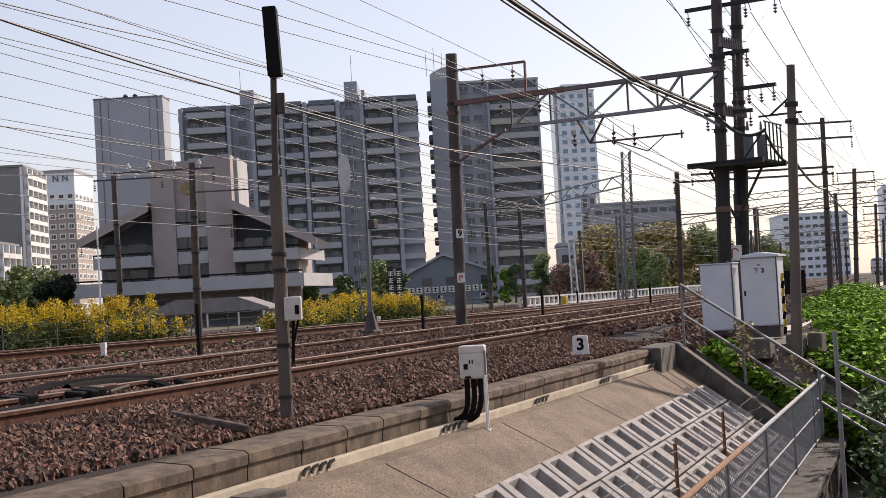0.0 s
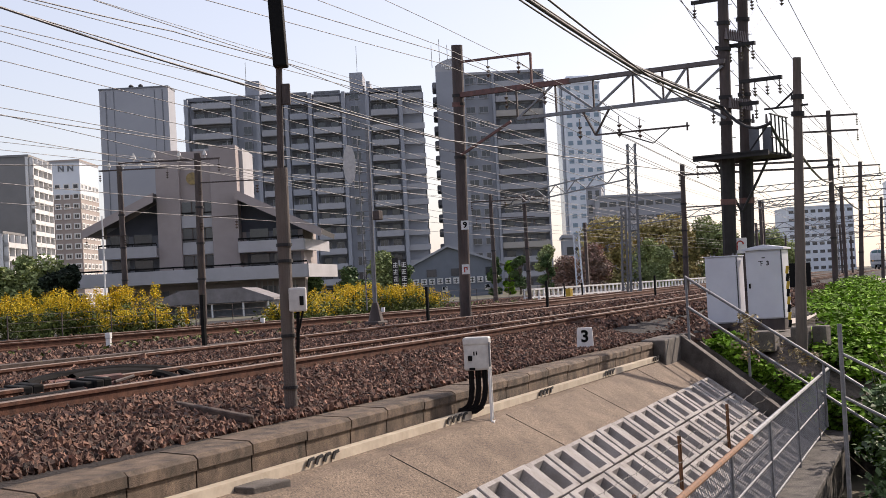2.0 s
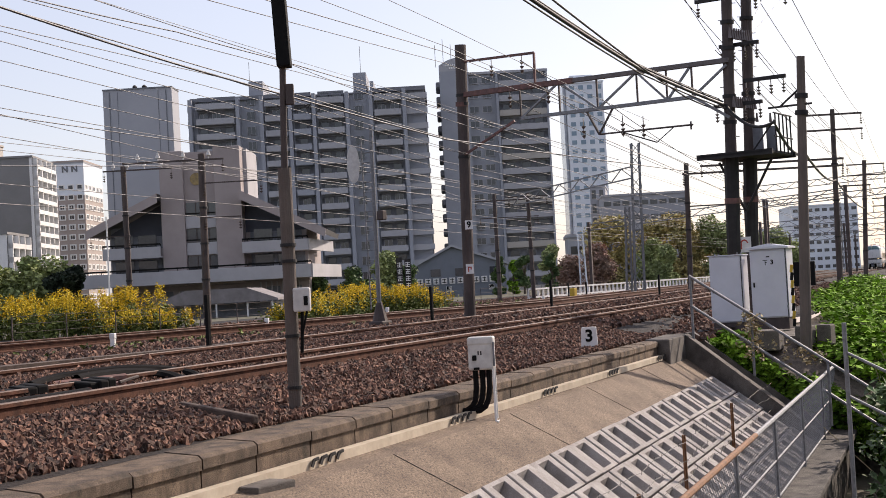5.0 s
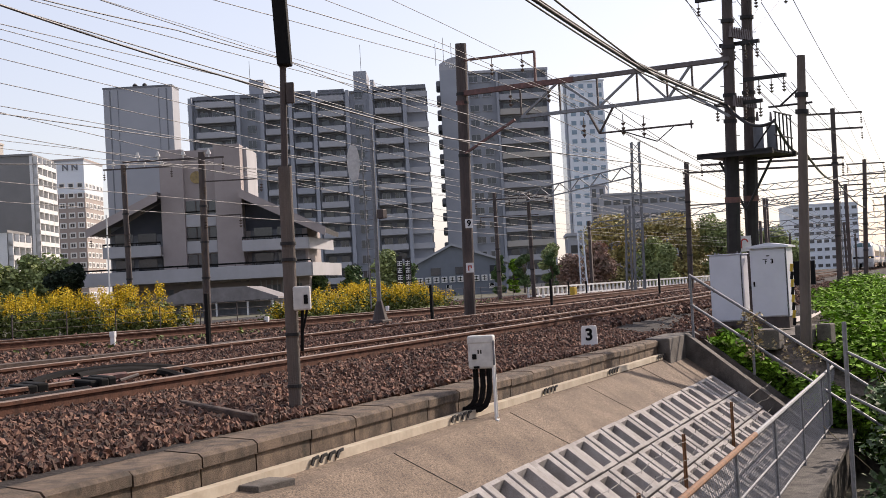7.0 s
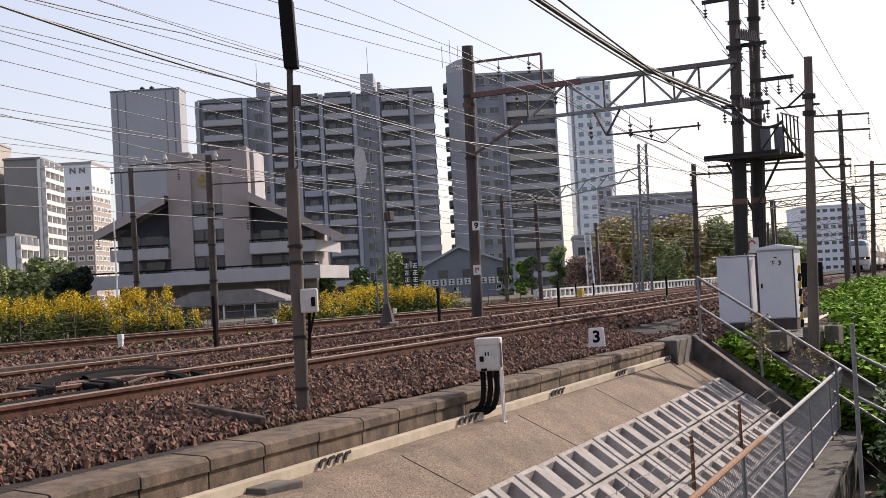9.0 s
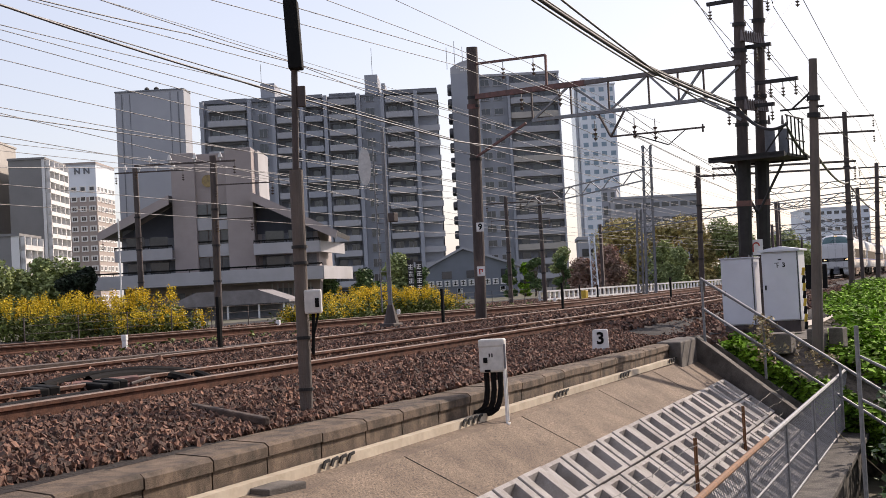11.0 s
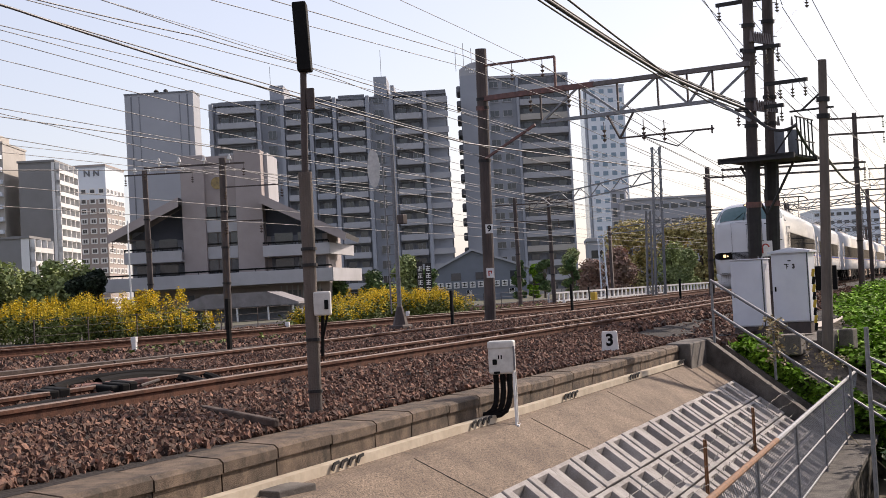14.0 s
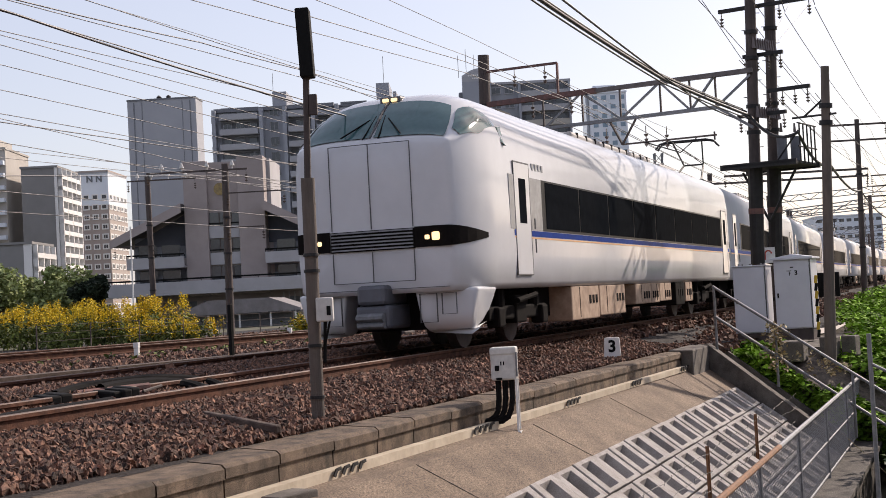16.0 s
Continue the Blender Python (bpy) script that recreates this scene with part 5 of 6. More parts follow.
    part("recess", boxes((W, W + 0.05, 0.3, 8.5, f * 2.75 + 1.1, f * 2.75 + 2.6)), APT_DARK, lc)
    for j in range(4):
        part("fin", boxes((W, W + 1.0, 0.3 + 2.6 * j, 0.55 + 2.6 * j, f * 2.75, f * 2.75 + 2.7)), WHITE, lc)
part("edge_panel", boxes((W - 1.6, W + 0.02, -0.05, 0, 0, 16.6)), WHITE, lc)
wb, W = office("white_block", (93.0, 225.6), (110.6, 199.4), 43.6, 12, 14, 0, CREAM, "tall white apartment block with dark balcony windows", GLASS, 1.2, 1.3, 0)
part("stair_head", boxes((W - 6.5, W - 2.6, 1, 9, 43.6, 46.6)), CREAM, wb)
for f in range(14):
    part("balcony", boxes((0.3, W - 2.4, -1.2, -1.05, f * 3.05 + 0.1, f * 3.05 + 1.2), (0.3, W - 2.4, -1.2, 0, f * 3.05, f * 3.05 + 0.12)), SKYWHITE, wb)
    # dark strip drawn for the shade over the balcony front
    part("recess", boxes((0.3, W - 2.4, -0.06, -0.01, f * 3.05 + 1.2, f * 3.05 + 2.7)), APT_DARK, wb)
    for c in range(8):
        share("window", hotel_pane, wb, pose(1.6 + 3.4 * c, -0.08, f * 3.05 + 1.9))
    part("corner_balcony", boxes((W - 1.9, W - 0.2, -0.9, 0, f * 3.05 + 0.1, f * 3.05 + 1.1)), SKYWHITE, wb)
ld, W = office("grey_offices", (70.0, 196.0), (80.0, 186.0), 31.0, 12, 10, 6, CREAM, "beige block with small dark windows", GLASS, 1.6, 1.2, 3)
wh, W = office("white_tower", (249.0, 103.6), (255.4, 93.8), 65.5, 14, 22, 4, SKYWHITE, "slender white residential tower", BLUEGLASS, 1.6, 1.4, 3)
part("crown", boxes((1.5, W - 3.0, 2, 12, 65.5, 68.5)), SKYWHITE, wh)
part("side_fin", boxes((-1.0, -0.2, 3, 10, 0, 66)), PALEGLASS, wh)
office("grey_block", (190.0, 71.5), (200.0, 54.0), 21.2, 14, 6, 9, TOWER, "low grey office block behind the trees", GLASS, 1.7, 1.1, 3)
office("grey_block", (196.0, 77.0), (197.5, 73.5), 24.5, 10, 7, 2, TOWER, "narrow grey office block behind the trees", GLASS, 1.0, 2.2, 2)
office("far_block", (340.0, 52.0), (352.0, 30.0), 25.0, 16, 8, 9, SKYWHITE, "hazy pale block far down the line", GLASS, 1.8, 1.2, 3)
office("far_block", (352.0, 18.0), (356.0, 6.0), 33.0, 16, 10, 5, SKYWHITE, "hazy pale tower far down the line", GLASS, 1.8, 1.2, 3)
office("far_block", (360.0, 66.0), (366.0, 56.0), 18.0, 16, 6, 5, SKYWHITE, "hazy pale block far down the line", GLASS, 1.8, 1.2, 3)
office("small_block", (118.0, 50.5), (121.0, 45.0), 8.0, 8, 2, 2, TOWER, "small pale house behind the trees", GLASS, 2.2, 1.2, 2)
office("small_block", (205.0, 118.0), (209.0, 111.0), 23.0, 8, 8, 2, CREAM, "cream stair tower between the blocks", GLASS, 1.0, 1.2, 1)

# the hall with its great gabled roof
m, W = facade((41.6, 58.8), (51.2, 43.0), -0.4)
hall = thing("assembly_hall", "grey tiled hall with balconies and a low gabled roof", "building", m)
part("core", boxes((0.9, 17.0, 1.0, 12, 0, 6.6)), HALLWALL, hall)
part("ground_wall", boxes((0.9, 17.0, 0.9, 1.0, 0, 2.3)), HALLWALL, hall)
for k in range(8):
    part("mullion", boxes((13.0 + 0.45 * k, 13.1 + 0.45 * k, 0.8, 0.9, 0.1, 2.4)), HALLPALE, hall)
for k in range(9):
    part("ground_window", boxes((1.2 + 1.75 * k, 2.4 + 1.75 * k, 0.84, 0.9, 0.2, 2.0)), APT_DARK if k % 3 else GLASS, hall)
part("tower_left", boxes((5.5, 7.4, -0.6, 7, 2.4, 13.3), bevel=0.04), HALLWALL, hall)
part("tower_right", boxes((9.9, 12.05, -0.6, 7, 2.4, 13.5), bevel=0.04), HALLWALL, hall)
# paler strip: sunlight on the tower's right side is put into the colour
part("lit_return", boxes((12.05, 12.35, 1.2, 7, 2.4, 13.4)), HALLPALE, hall)
part("tower_centre", boxes((7.4, 9.9, -0.1, 7, 2.4, 13.2)), HALLWALL, hall)
BAL = [(-0.6, 17.6, 2.55, 3.6, -2.6, 19.0), (0.85, 5.5, 4.75, 5.65, -1.5, 0.0), (12.05, 17.3, 4.75, 5.65, -1.5, 18.4)]
for xa, xb, z0, z1, yf, xs_ in BAL:
    part("balcony", boxes((xa, xb, yf, yf + 0.2, z0, z1), (xa, xb, yf + 0.2, 1.0, z0, z0 + 0.14), bevel=0.02), HALLPALE, hall)
    part("handrail", boxes((xa, xb, yf + 0.05, yf + 0.11, z1 + 0.14, z1 + 0.27), *[(xa + (xb - xa) * k / 12, xa + (xb - xa) * k / 12 + 0.05, yf + 0.05, yf + 0.11, z1, z1 + 0.18) for k in range(13)]), BLACK, hall)
    if xs_:
        bm = bmesh.new()
        beam(bm, (xb, yf + 0.1, (z0 + z1) / 2), (xs_, 8.0, (z0 + z1) / 2), 0.2, z1 - z0)
        part("side_balcony", bm, HALLPALE, hall)
for xa, xb, z0, z1 in ((1.0, 5.4, 3.5, 4.7), (1.0, 5.4, 5.6, 7.4), (12.4, 16.8, 3.5, 4.7), (12.4, 16.6, 5.6, 7.2)):
    # flat dark panel stands in for shade in the hall's openings
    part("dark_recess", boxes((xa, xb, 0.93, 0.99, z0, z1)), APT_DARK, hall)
    for k in range(2):
        part("window", boxes((xa + 0.3 + 1.9 * k, xa + 1.8 + 1.9 * k, 0.86, 0.92, z0, z0 + 1.1)), GLASS, hall)
for z in (3.65, 5.85, 8.0):
    part("window", boxes((7.45, 9.85, -0.16, -0.11, z, z + 1.1)), GLASS, hall)
    for x in (8.2, 9.2):
        part("window_bar", boxes((x, x + 0.08, -0.2, -0.16, z, z + 1.1)), STEELPOLE, hall)
    part("window_rail", boxes((7.4, 9.9, -0.3, -0.2, z + 0.16, z + 0.26)), BLACK, hall)
    part("spandrel", boxes((7.42, 9.88, -0.4, -0.11, z - 1.0, z - 0.02)), HALLPALE, hall)
for pts, gab in (([(-0.25, 6.7), (5.5, 9.35), (5.5, 9.85), (-0.35, 7.1)], [(1.0, 6.9), (5.5, 9.3), (5.5, 6.6), (1.0, 6.6)]),
                 ([(12.0, 9.3), (18.75, 5.9), (18.85, 6.3), (12.0, 9.8)], [(12.0, 9.3), (17.0, 6.8), (17.0, 6.5), (12.0, 6.5)])):
    bm = bmesh.new()
    prism(bm, pts, -1.9, 10)
    part("roof", bm, ROOF, hall)
    bm = bmesh.new()
    prism(bm, [(x, z - 0.22) for x, z in pts[:2]] + [(x, z + 0.03) for x, z in pts[2:]], -2.0, -1.9)
    part("fascia", bm, HALLWALL, hall)
    bm = bmesh.new()
    prism(bm, gab, 0.9, 1.2)
    # dark triangle below the roof, coloured as if shaded
    part("gable", bm, GABLE_SHADE, hall)
bm = bmesh.new()
rod(bm, (8.4, -0.22, 11.0), (8.4, -0.11, 11.0), 0.5, 0.5, n=24)
part("emblem", bm, GOLDLEAF, hall, "round gilt emblem")
for k in range(4):
    rx = 10.5 + 0.4 * k
    part("roof_aerial", rods(((rx, 3, 13.4), (rx, 3, 14.0 + 0.3 * (k % 2)), 0.03), n=5), GALV, hall)

# the low sheet roof before it
low = thing("bicycle_shelter", "low shed with a weathered sheet roof", "shed", facade((34.5, 43.6), (38.7, 36.6), -0.45)[0])
bm = bmesh.new()
prism(bm, [(0, 1.0), (2.3, 1.85), (6.2, 1.85), (8.2, 1.1), (8.2, 0.98), (0, 0.9)], 0, 4)
part("roof", bm, LOWROOF, low)
part("wall", boxes((0.5, 7.8, 1.0, 3.8, 0, 0.9)), APT_DARK, low)
for x in (0.4, 2.2, 4.2, 6.2, 7.8):
    part("post", boxes((x - 0.05, x + 0.05, 0.1, 0.2, 0, 0.9)), WHITE, low)

# the metal shed with boards of lettering
m, W = facade((83.2, 55.9), (89.0, 46.4), -0.6)
shed = thing("parking_shed", "blue grey sheet metal shed with white letter boards", "shed", m)
bm = bmesh.new()
prism(bm, [(0, 0), (0, 4.0), (W * 0.42, 6.2), (W, 4.0), (W, 0)], 0, 14)
part("wall", bm, SHED, shed)
bm = bmesh.new()
prism(bm, [(-0.5, 3.75), (W * 0.42, 6.25), (W + 0.5, 3.75), (W + 0.5, 4.0), (W * 0.42, 6.55), (-0.5, 4.0)], -0.3, 14.2)
part("roof", bm, TOWER, shed)
for x in (2.0, 5.0, 9.2):
    part("window", boxes((x, x + 1.2, -0.08, -0.02, 2.7, 3.6)), GLASS, shed)
for k in range(11):
    x = 0.3 + k * 0.98
    part("letter_board", boxes((x, x + 0.72, -0.10, -0.03, 1.75, 2.5)), WHITE, shed)
    part("letter_bar", boxes((x + 0.12, x + 0.60, -0.13, -0.1, 2.25, 2.33), (x + 0.32, x + 0.40, -0.13, -0.1, 1.86, 2.42), (x + 0.12, x + 0.6, -0.13, -0.1, 1.92, 2.0)), BLACK, shed)
for k, ch in enumerate("\u5357\u99d0\u8eca\u5834"):
    x = 1.2 + k * 2.6
    lb2 = part("letter_board", boxes((x, x + 0.66, -0.10, -0.03, 0.8, 1.45)), WHITE, shed)
    lettering("letter", ch, 0.6, BLACK, lb2, pose(x + 0.33, -0.115, 1.125, 90, 0, 0), 0.01)
vs = thing("upright_sign", "tall dark sign with white characters", "sign", pose(70.1, 48.4, -0.5, 0, 0, -58))
part("board", boxes((-0.75, -0.1, -0.08, 0.08, 0.4, 4.6), (0.1, 0.75, -0.08, 0.08, 0.2, 4.4)), DARKSTEEL, vs)
for k in range(5):
    for xa in (-0.75, 0.1):
        z = 0.7 + 0.72 * k
        part("character", boxes((xa + 0.10, xa + 0.56, -0.11, -0.08, z + 0.40, z + 0.47), (xa + 0.10, xa + 0.56, -0.11, -0.08, z + 0.20, z + 0.26), (xa + 0.10, xa + 0.56, -0.11, -0.08, z, z + 0.06),
                                (xa + 0.29, xa + 0.36, -0.112, -0.082, z + 0.03, z + 0.52), (xa + 0.13, xa + 0.19, -0.112, -0.082, z + 0.02, z + 0.22)), WHITE, vs)
flag = tagged(part("thin_mast", rods(((28.75, 39.63, -0.5), (28.53, 39.39, 5.62), 0.05, 0.04)), WHITE), "thin white mast among the weeds", "mast")

# ---- plants ----
def leaves(name, centres, sizes, count, leaf, mat, label, category, parent=None, squash=0.8, shape="leaf", droop=0.6):
    """Many small bent leaves round the given centres."""
    c, s = np.array(centres, float), np.array(sizes, float)
    k = rng.integers(0, len(c), count)
    d = rng.normal(size=(count, 3))
    d /= np.linalg.norm(d, axis=1)[:, None]
    p = c[k] + d * (s[k] * (0.45 + 0.6 * rng.random(count)))[:, None] * np.array((1, 1, squash))
    a = rng.normal(size=(count, 3))
    a[:, 2] *= droop
    a /= np.linalg.norm(a, axis=1)[:, None]
    up = d * 0.6 + np.array((0, 0, 0.7)) + 0.5 * rng.normal(size=(count, 3))
    b = np.cross(a, up)
    b /= np.linalg.norm(b, axis=1)[:, None] + 1e-9
    n = np.cross(b, a)
    ln = (leaf * (0.6 + 0.8 * rng.random(count)))[:, None]
    v = np.stack([p - a * ln, p + b * ln * 0.62 + n * ln * 0.15, p + a * ln, p - b * ln * 0.62 + n * ln * 0.15], 1)
    f = np.arange(count * 4).reshape(-1, 4)
    f = np.concatenate([f[:, (0, 1, 2)], f[:, (0, 2, 3)]])
    me = bpy.data.meshes.new(name)
    me.from_pydata(v.reshape(-1, 3).tolist(), [], f.tolist())
    me.materials.append(mat)
    ob = new(name, me)
    if parent is not None:
        ob.parent = parent
        return tagged(ob, kind="stuff")
    return tagged(ob, label, category, kind="stuff")


def tree(x, y, z, h, w, mat, label, seed, category="tree", count=6500, leaf=0.16, low=0.15):
    r = random.Random(seed)
    t = thing("tree", label, category, pose(x, y, z))
    bm = bmesh.new()
    rod(bm, (0, 0, -0.3), (0.1, 0, h * 0.45), 0.05 * w + 0.05, 0.03 * w, n=8)
    cs, ss = [], []
    for k in range(15):
        a, q = r.uniform(0, math.tau), r.random()
        zz = h * (low + (0.9 - low) * q)
        rad = w * 0.5 * (1 - abs(2 * q - 0.75) * 0.5) * r.uniform(0.3, 0.9)
        c = (rad * math.cos(a), rad * math.sin(a), zz)
        rod(bm, (0.05, 0, h * 0.25 + 0.3 * zz * 0.5), c, 0.05, 0.015, n=5)
        cs.append(c)
        ss.append(w * r.uniform(0.16, 0.3))
    part("trunk", bm, BARK, t)
    leaves("crown", cs, ss, count, leaf, mat, "", "", parent=t)
    return t


for i, (x, y, h, w, mt, lab) in enumerate((
        (105.5, 39.5, 9.5, 8.0, LEAF_AUTUMN, "broad tree turning autumn brown"), (108.5, 35.0, 9.8, 8.0, LEAF_AUTUMN, "broad tree turning autumn brown"), (110.0, 31.0, 9.4, 7.5, LEAF_AUTUMN, "broad tree turning autumn brown"),
        (112.5, 26.5, 9.2, 7.0, LEAF_FAR, "hazy green tree beyond the tracks"), (98.0, 31.0, 6.0, 4.5, LEAF_FAR, "hazy green tree beyond the tracks"), (95.0, 36.5, 5.5, 5.0, LEAF_RED, "reddish shrub beyond the tracks"),
        (96.0, 40.5, 4.6, 5.0, LEAF_RED, "reddish shrub beyond the tracks"), (92.0, 27.5, 5.0, 3.2, LEAF_FAR, "green tree beyond the tracks"), (97.0, 44.0, 6.0, 3.5, LEAF_FAR, "hazy green tree beyond the tracks"),
        (82.0, 43.5, 4.8, 1.8, LEAF_DARK, "slender green tree beside the shed"), (80.0, 39.5, 5.2, 1.9, LEAF_DARK, "slender green tree beside the shed"), (84.0, 38.0, 5.2, 1.8, LEAF_DARK, "slender green tree beside the shed"), (83.0, 42.3, 4.0, 1.6, LEAF, "slender green tree beside the shed"),
        (55.5, 43.0, 3.6, 3.0, LEAF_DARK, "green shrub beside the hall"), (76.0, 54.5, 5.2, 5.0, LEAF_FAR, "hazy green shrub behind the sign"), (75.5, 51.5, 4.6, 2.6, LEAF_DARK, "dark shrub behind the sign"), (52.5, 45.0, 2.6, 2.5, LEAF_DARK, "low shrub beside the hall"),
        (36.0, 55.3, 5.2, 2.4, LEAF_CONIFER, "dark conifer beside the hall"), (37.2, 55.6, 4.9, 2.4, LEAF_CONIFER, "dark conifer beside the hall"), (40.2, 62.6, 5.3, 5.0, LEAF_FAR, "green trees by the houses"), (37.6, 63.4, 5.6, 5.6, LEAF_FAR, "green trees by the houses"), (34.6, 64.2, 5.3, 6.0, LEAF_FAR, "green trees by the houses"), (31.0, 66.0, 5.6, 6.0, LEAF_FAR, "green trees by the houses"),
        (118.0, 20.0, 7.5, 7.0, LEAF_FAR, "hazy green tree beyond the tracks"), (125.0, 30.0, 9.0, 9.0, LEAF_AUTUMN, "broad tree turning autumn brown"))):
    tree(x, y, -0.5, h, w, mt, lab, i + 3, leaf=0.09 + 0.02 * w, low=0.08)

# goldenrod along the far fence
r = random.Random(8)
patches = [(17.5, 33.0, 1.6), (18.0, 31.0, 1.7), (18.6, 29.6, 1.75), (18.2, 28.0, 1.6), (19.0, 26.8, 1.7), (20.0, 26.2, 1.75), (19.2, 25.5, 1.0), (20.5, 25.0, 0.9), (24.6, 22.3, 0.9), (25.8, 22.8, 0.9),
           (26.8, 22.5, 1.0), (28.0, 23.0, 1.2), (29.0, 22.8, 1.45), (30.0, 22.9, 1.5), (30.8, 21.6, 1.35), (31.8, 21.9, 1.3), (33.0, 22.2, 1.2), (34.0, 22.0, 0.9), (16.5, 35.0, 1.6), (15.5, 37.0, 1.6)]
for x, y, h in patches:
    g = thing("goldenrod_clump", "tall goldenrod weeds in yellow flower", "weeds", group="goldenrod")
    bm = bmesh.new()
    tips, lows, sz = [], [], []
    for k in range(34):
        px_, py_, hh = x + r.gauss(0, 0.7), y + r.gauss(0, 0.55), h * r.uniform(0.62, 1.05)
        lean = (r.gauss(0, 0.12), r.gauss(0, 0.12))
        tip = (px_ + lean[0], py_ + lean[1], -0.45 + hh)
        rod(bm, (px_, py_, -0.5), tip, 0.014, 0.006, n=4)
        tips.append((tip[0], tip[1], tip[2] - 0.18))
        lows.append((px_, py_, -0.45 + hh * r.uniform(0.2, 0.6)))
    tagged(part("stem_mass", bm, STEM, g), kind="stuff")
    leaves("foliage", lows, [0.32] * len(lows), 1500, 0.075, STEM, "", "", parent=g, squash=1.6)
    leaves("bloom", tips, [0.17] * len(tips), 2800, 0.036, GOLD, "", "", parent=g, squash=1.9)


# the green creeper over the embankment
def bank_z(x, y):
    edge = 3.4 if x < 15.3 else 2.4 + 0.03 * (x - 15)
    return -0.45 if y > edge else max(-2.5, -0.45 - 0.62 * (edge - y))


bm = bmesh.new()
prev = None
for x in (14.46, 14.48, 15.5, 17, 20, 24, 30, 40, 55, 80, 130):
    c = mid(x) - 3.9
    row = [bm.verts.new((x, y, bank_z(x, y) - 0.05 if x > 14.47 else -3.0)) for y in (min(c, 4.6) if x > 18.5 else 3.9, 2.5, 1.9, 1.0, 0, -1.2, -2.5, -8)]
    if prev:
        for j in range(len(row) - 1):
            bm.faces.new((prev[j], prev[j + 1], row[j + 1], row[j]))
    prev = row
bmesh.ops.recalc_face_normals(bm, faces=bm.faces[:])
tagged(part("bank", bm, SOIL), "overgrown earth bank beside the tracks", "bank", kind="structure")
cs, ss = [], []
for k in range(2600):
    x = 14.5 + 34 * r.random() ** 1.9
    y = 3.7 - 7.5 * r.random()
    if x < 19 and y > 2.2:
        continue
    if x > 18.5 and y > min(mid(x) - 4.0, 3.9):
        continue
    cs.append((x, y, bank_z(x, y) + (0.12 if x > 16.5 else 0.02) + 0.22 * r.random() * ((x > 16) + (x > 17))))
    ss.append(0.26 + 0.01 * (x - 15))
leaves("creeper", cs, ss, 120000, 0.058, LEAF, "dense green creeper leaves over the bank", "creeper", squash=0.5, droop=0.22)
cs = [(11.5 + 5.5 * r.random(), 1.0 - 2.6 * r.random(), -2.5 + 1.5 * r.random() ** 1.5) for k in range(420)]
leaves("dark_creeper", cs, [0.3] * len(cs), 16000, 0.06, LEAF_DARK, "dark tangled creeper below the bank", "creeper", squash=0.6)
cs = [(15.0 + 0.5 * r.random(), 2.9 + 0.9 * r.random(), -0.45) for k in range(6)] + [(14.6 + 0.5 * r.random(), y_, bank_z(14.6, y_) - (0.12 if y_ > 2.2 else -0.02)) for y_ in [1.2 + 2.5 * r.random() for k in range(90)]]
leaves("creeper_edge", cs, [0.2] * len(cs), 7000, 0.065, LEAF, "green creeper hanging over the stair edge", "creeper", squash=0.5, droop=0.25)
cs = [(14.0 + r.gauss(0, 0.06), 2.85 + r.gauss(0, 0.08), 0.0 - 0.75 * r.random()) for k in range(40)] + [(14.1, 2.2 + r.gauss(0, 0.3), -0.7 + r.gauss(0, 0.1)) for k in range(20)]
leaves("withered_vine", cs, [0.1] * len(cs), 420, 0.034, LEAF_DRY, "withered vine wound round the handrail", "vine", squash=0.8)
cs = []
for k in range(260):
    y = 0.9 + 2.9 * r.random()
    lo, hi = slope_z(y) + 0.22, bank_z(14.6, y) - 0.08
    cs.append((14.50 + 0.06 * r.random(), y, lo + (hi - lo) * r.random()))
leaves("hanging_creeper", cs, [0.13] * len(cs), 11000, 0.062, LEAF, "green creeper hanging down to the stair", "creeper", squash=0.9)
bm = bmesh.new()
for k in range(140):
    x, y = 12.5 + 4 * r.random(), 0.9 - 2.2 * r.random()
    rod(bm, (x, y, -2.5), (x + r.gauss(0, 0.5), y + r.gauss(0, 0.5), -1.6 + r.random()), 0.008, 0.004, n=4)
tagged(part("dead_stalks", bm, LEAF_DRY), "dry grey stalks below the bank", "stalks", kind="stuff")
cs = [(r.uniform(9, 40), r.uniform(14.5, 22), -0.2) for k in range(120)]
leaves("track_weeds", cs, [0.16] * len(cs), 2200, 0.05, STEM, "sparse green weeds in the stones", "weeds")

# unseen house-like blocks, added behind the camera to hold back skylight
for x, y, w, dd, h in ((-34, -34, 12, 20, 11), (-36, -10, 12, 18, 13), (-33, 12, 12, 22, 12), (-30, 38, 14, 20, 14), (-22, 62, 14, 20, 12)):
    hs = thing("rear_house", "unseen grey block added behind the viewpoint to hold back skylight", "house", pose(x, y, -2.6), group="rear houses")
    part("wall", boxes((0, w, 0, dd, 0, h), bevel=0.05), APT, hs)
    part("roof", boxes((-0.4, w + 0.4, -0.4, dd + 0.4, h, h + 0.4)), ROOF, hs)
# more unseen blocks, added to darken what the train windows reflect
for k in range(8):
    hs = thing("side_house", "unseen block added across the path to darken reflections", "house", pose(-24 + 21 * k, -36 - 2 * (k % 3), -2.6), group="side houses")
    part("wall", boxes((0, 17, 0, 11, 0, 8.5 + k % 3), bevel=0.05), HOTEL if k % 2 else APT, hs)
    part("roof", boxes((-0.4, 17.4, -0.4, 11.4, 8.5 + k % 3, 9.0 + k % 3)), ROOF, hs)


# ---- everything stretched into metres to fit the camera's view ----
def chain(ob):
    m = ob.matrix_basis.copy()
    while ob.parent is not None:
        ob = ob.parent
        m = ob.matrix_basis @ m
    return m


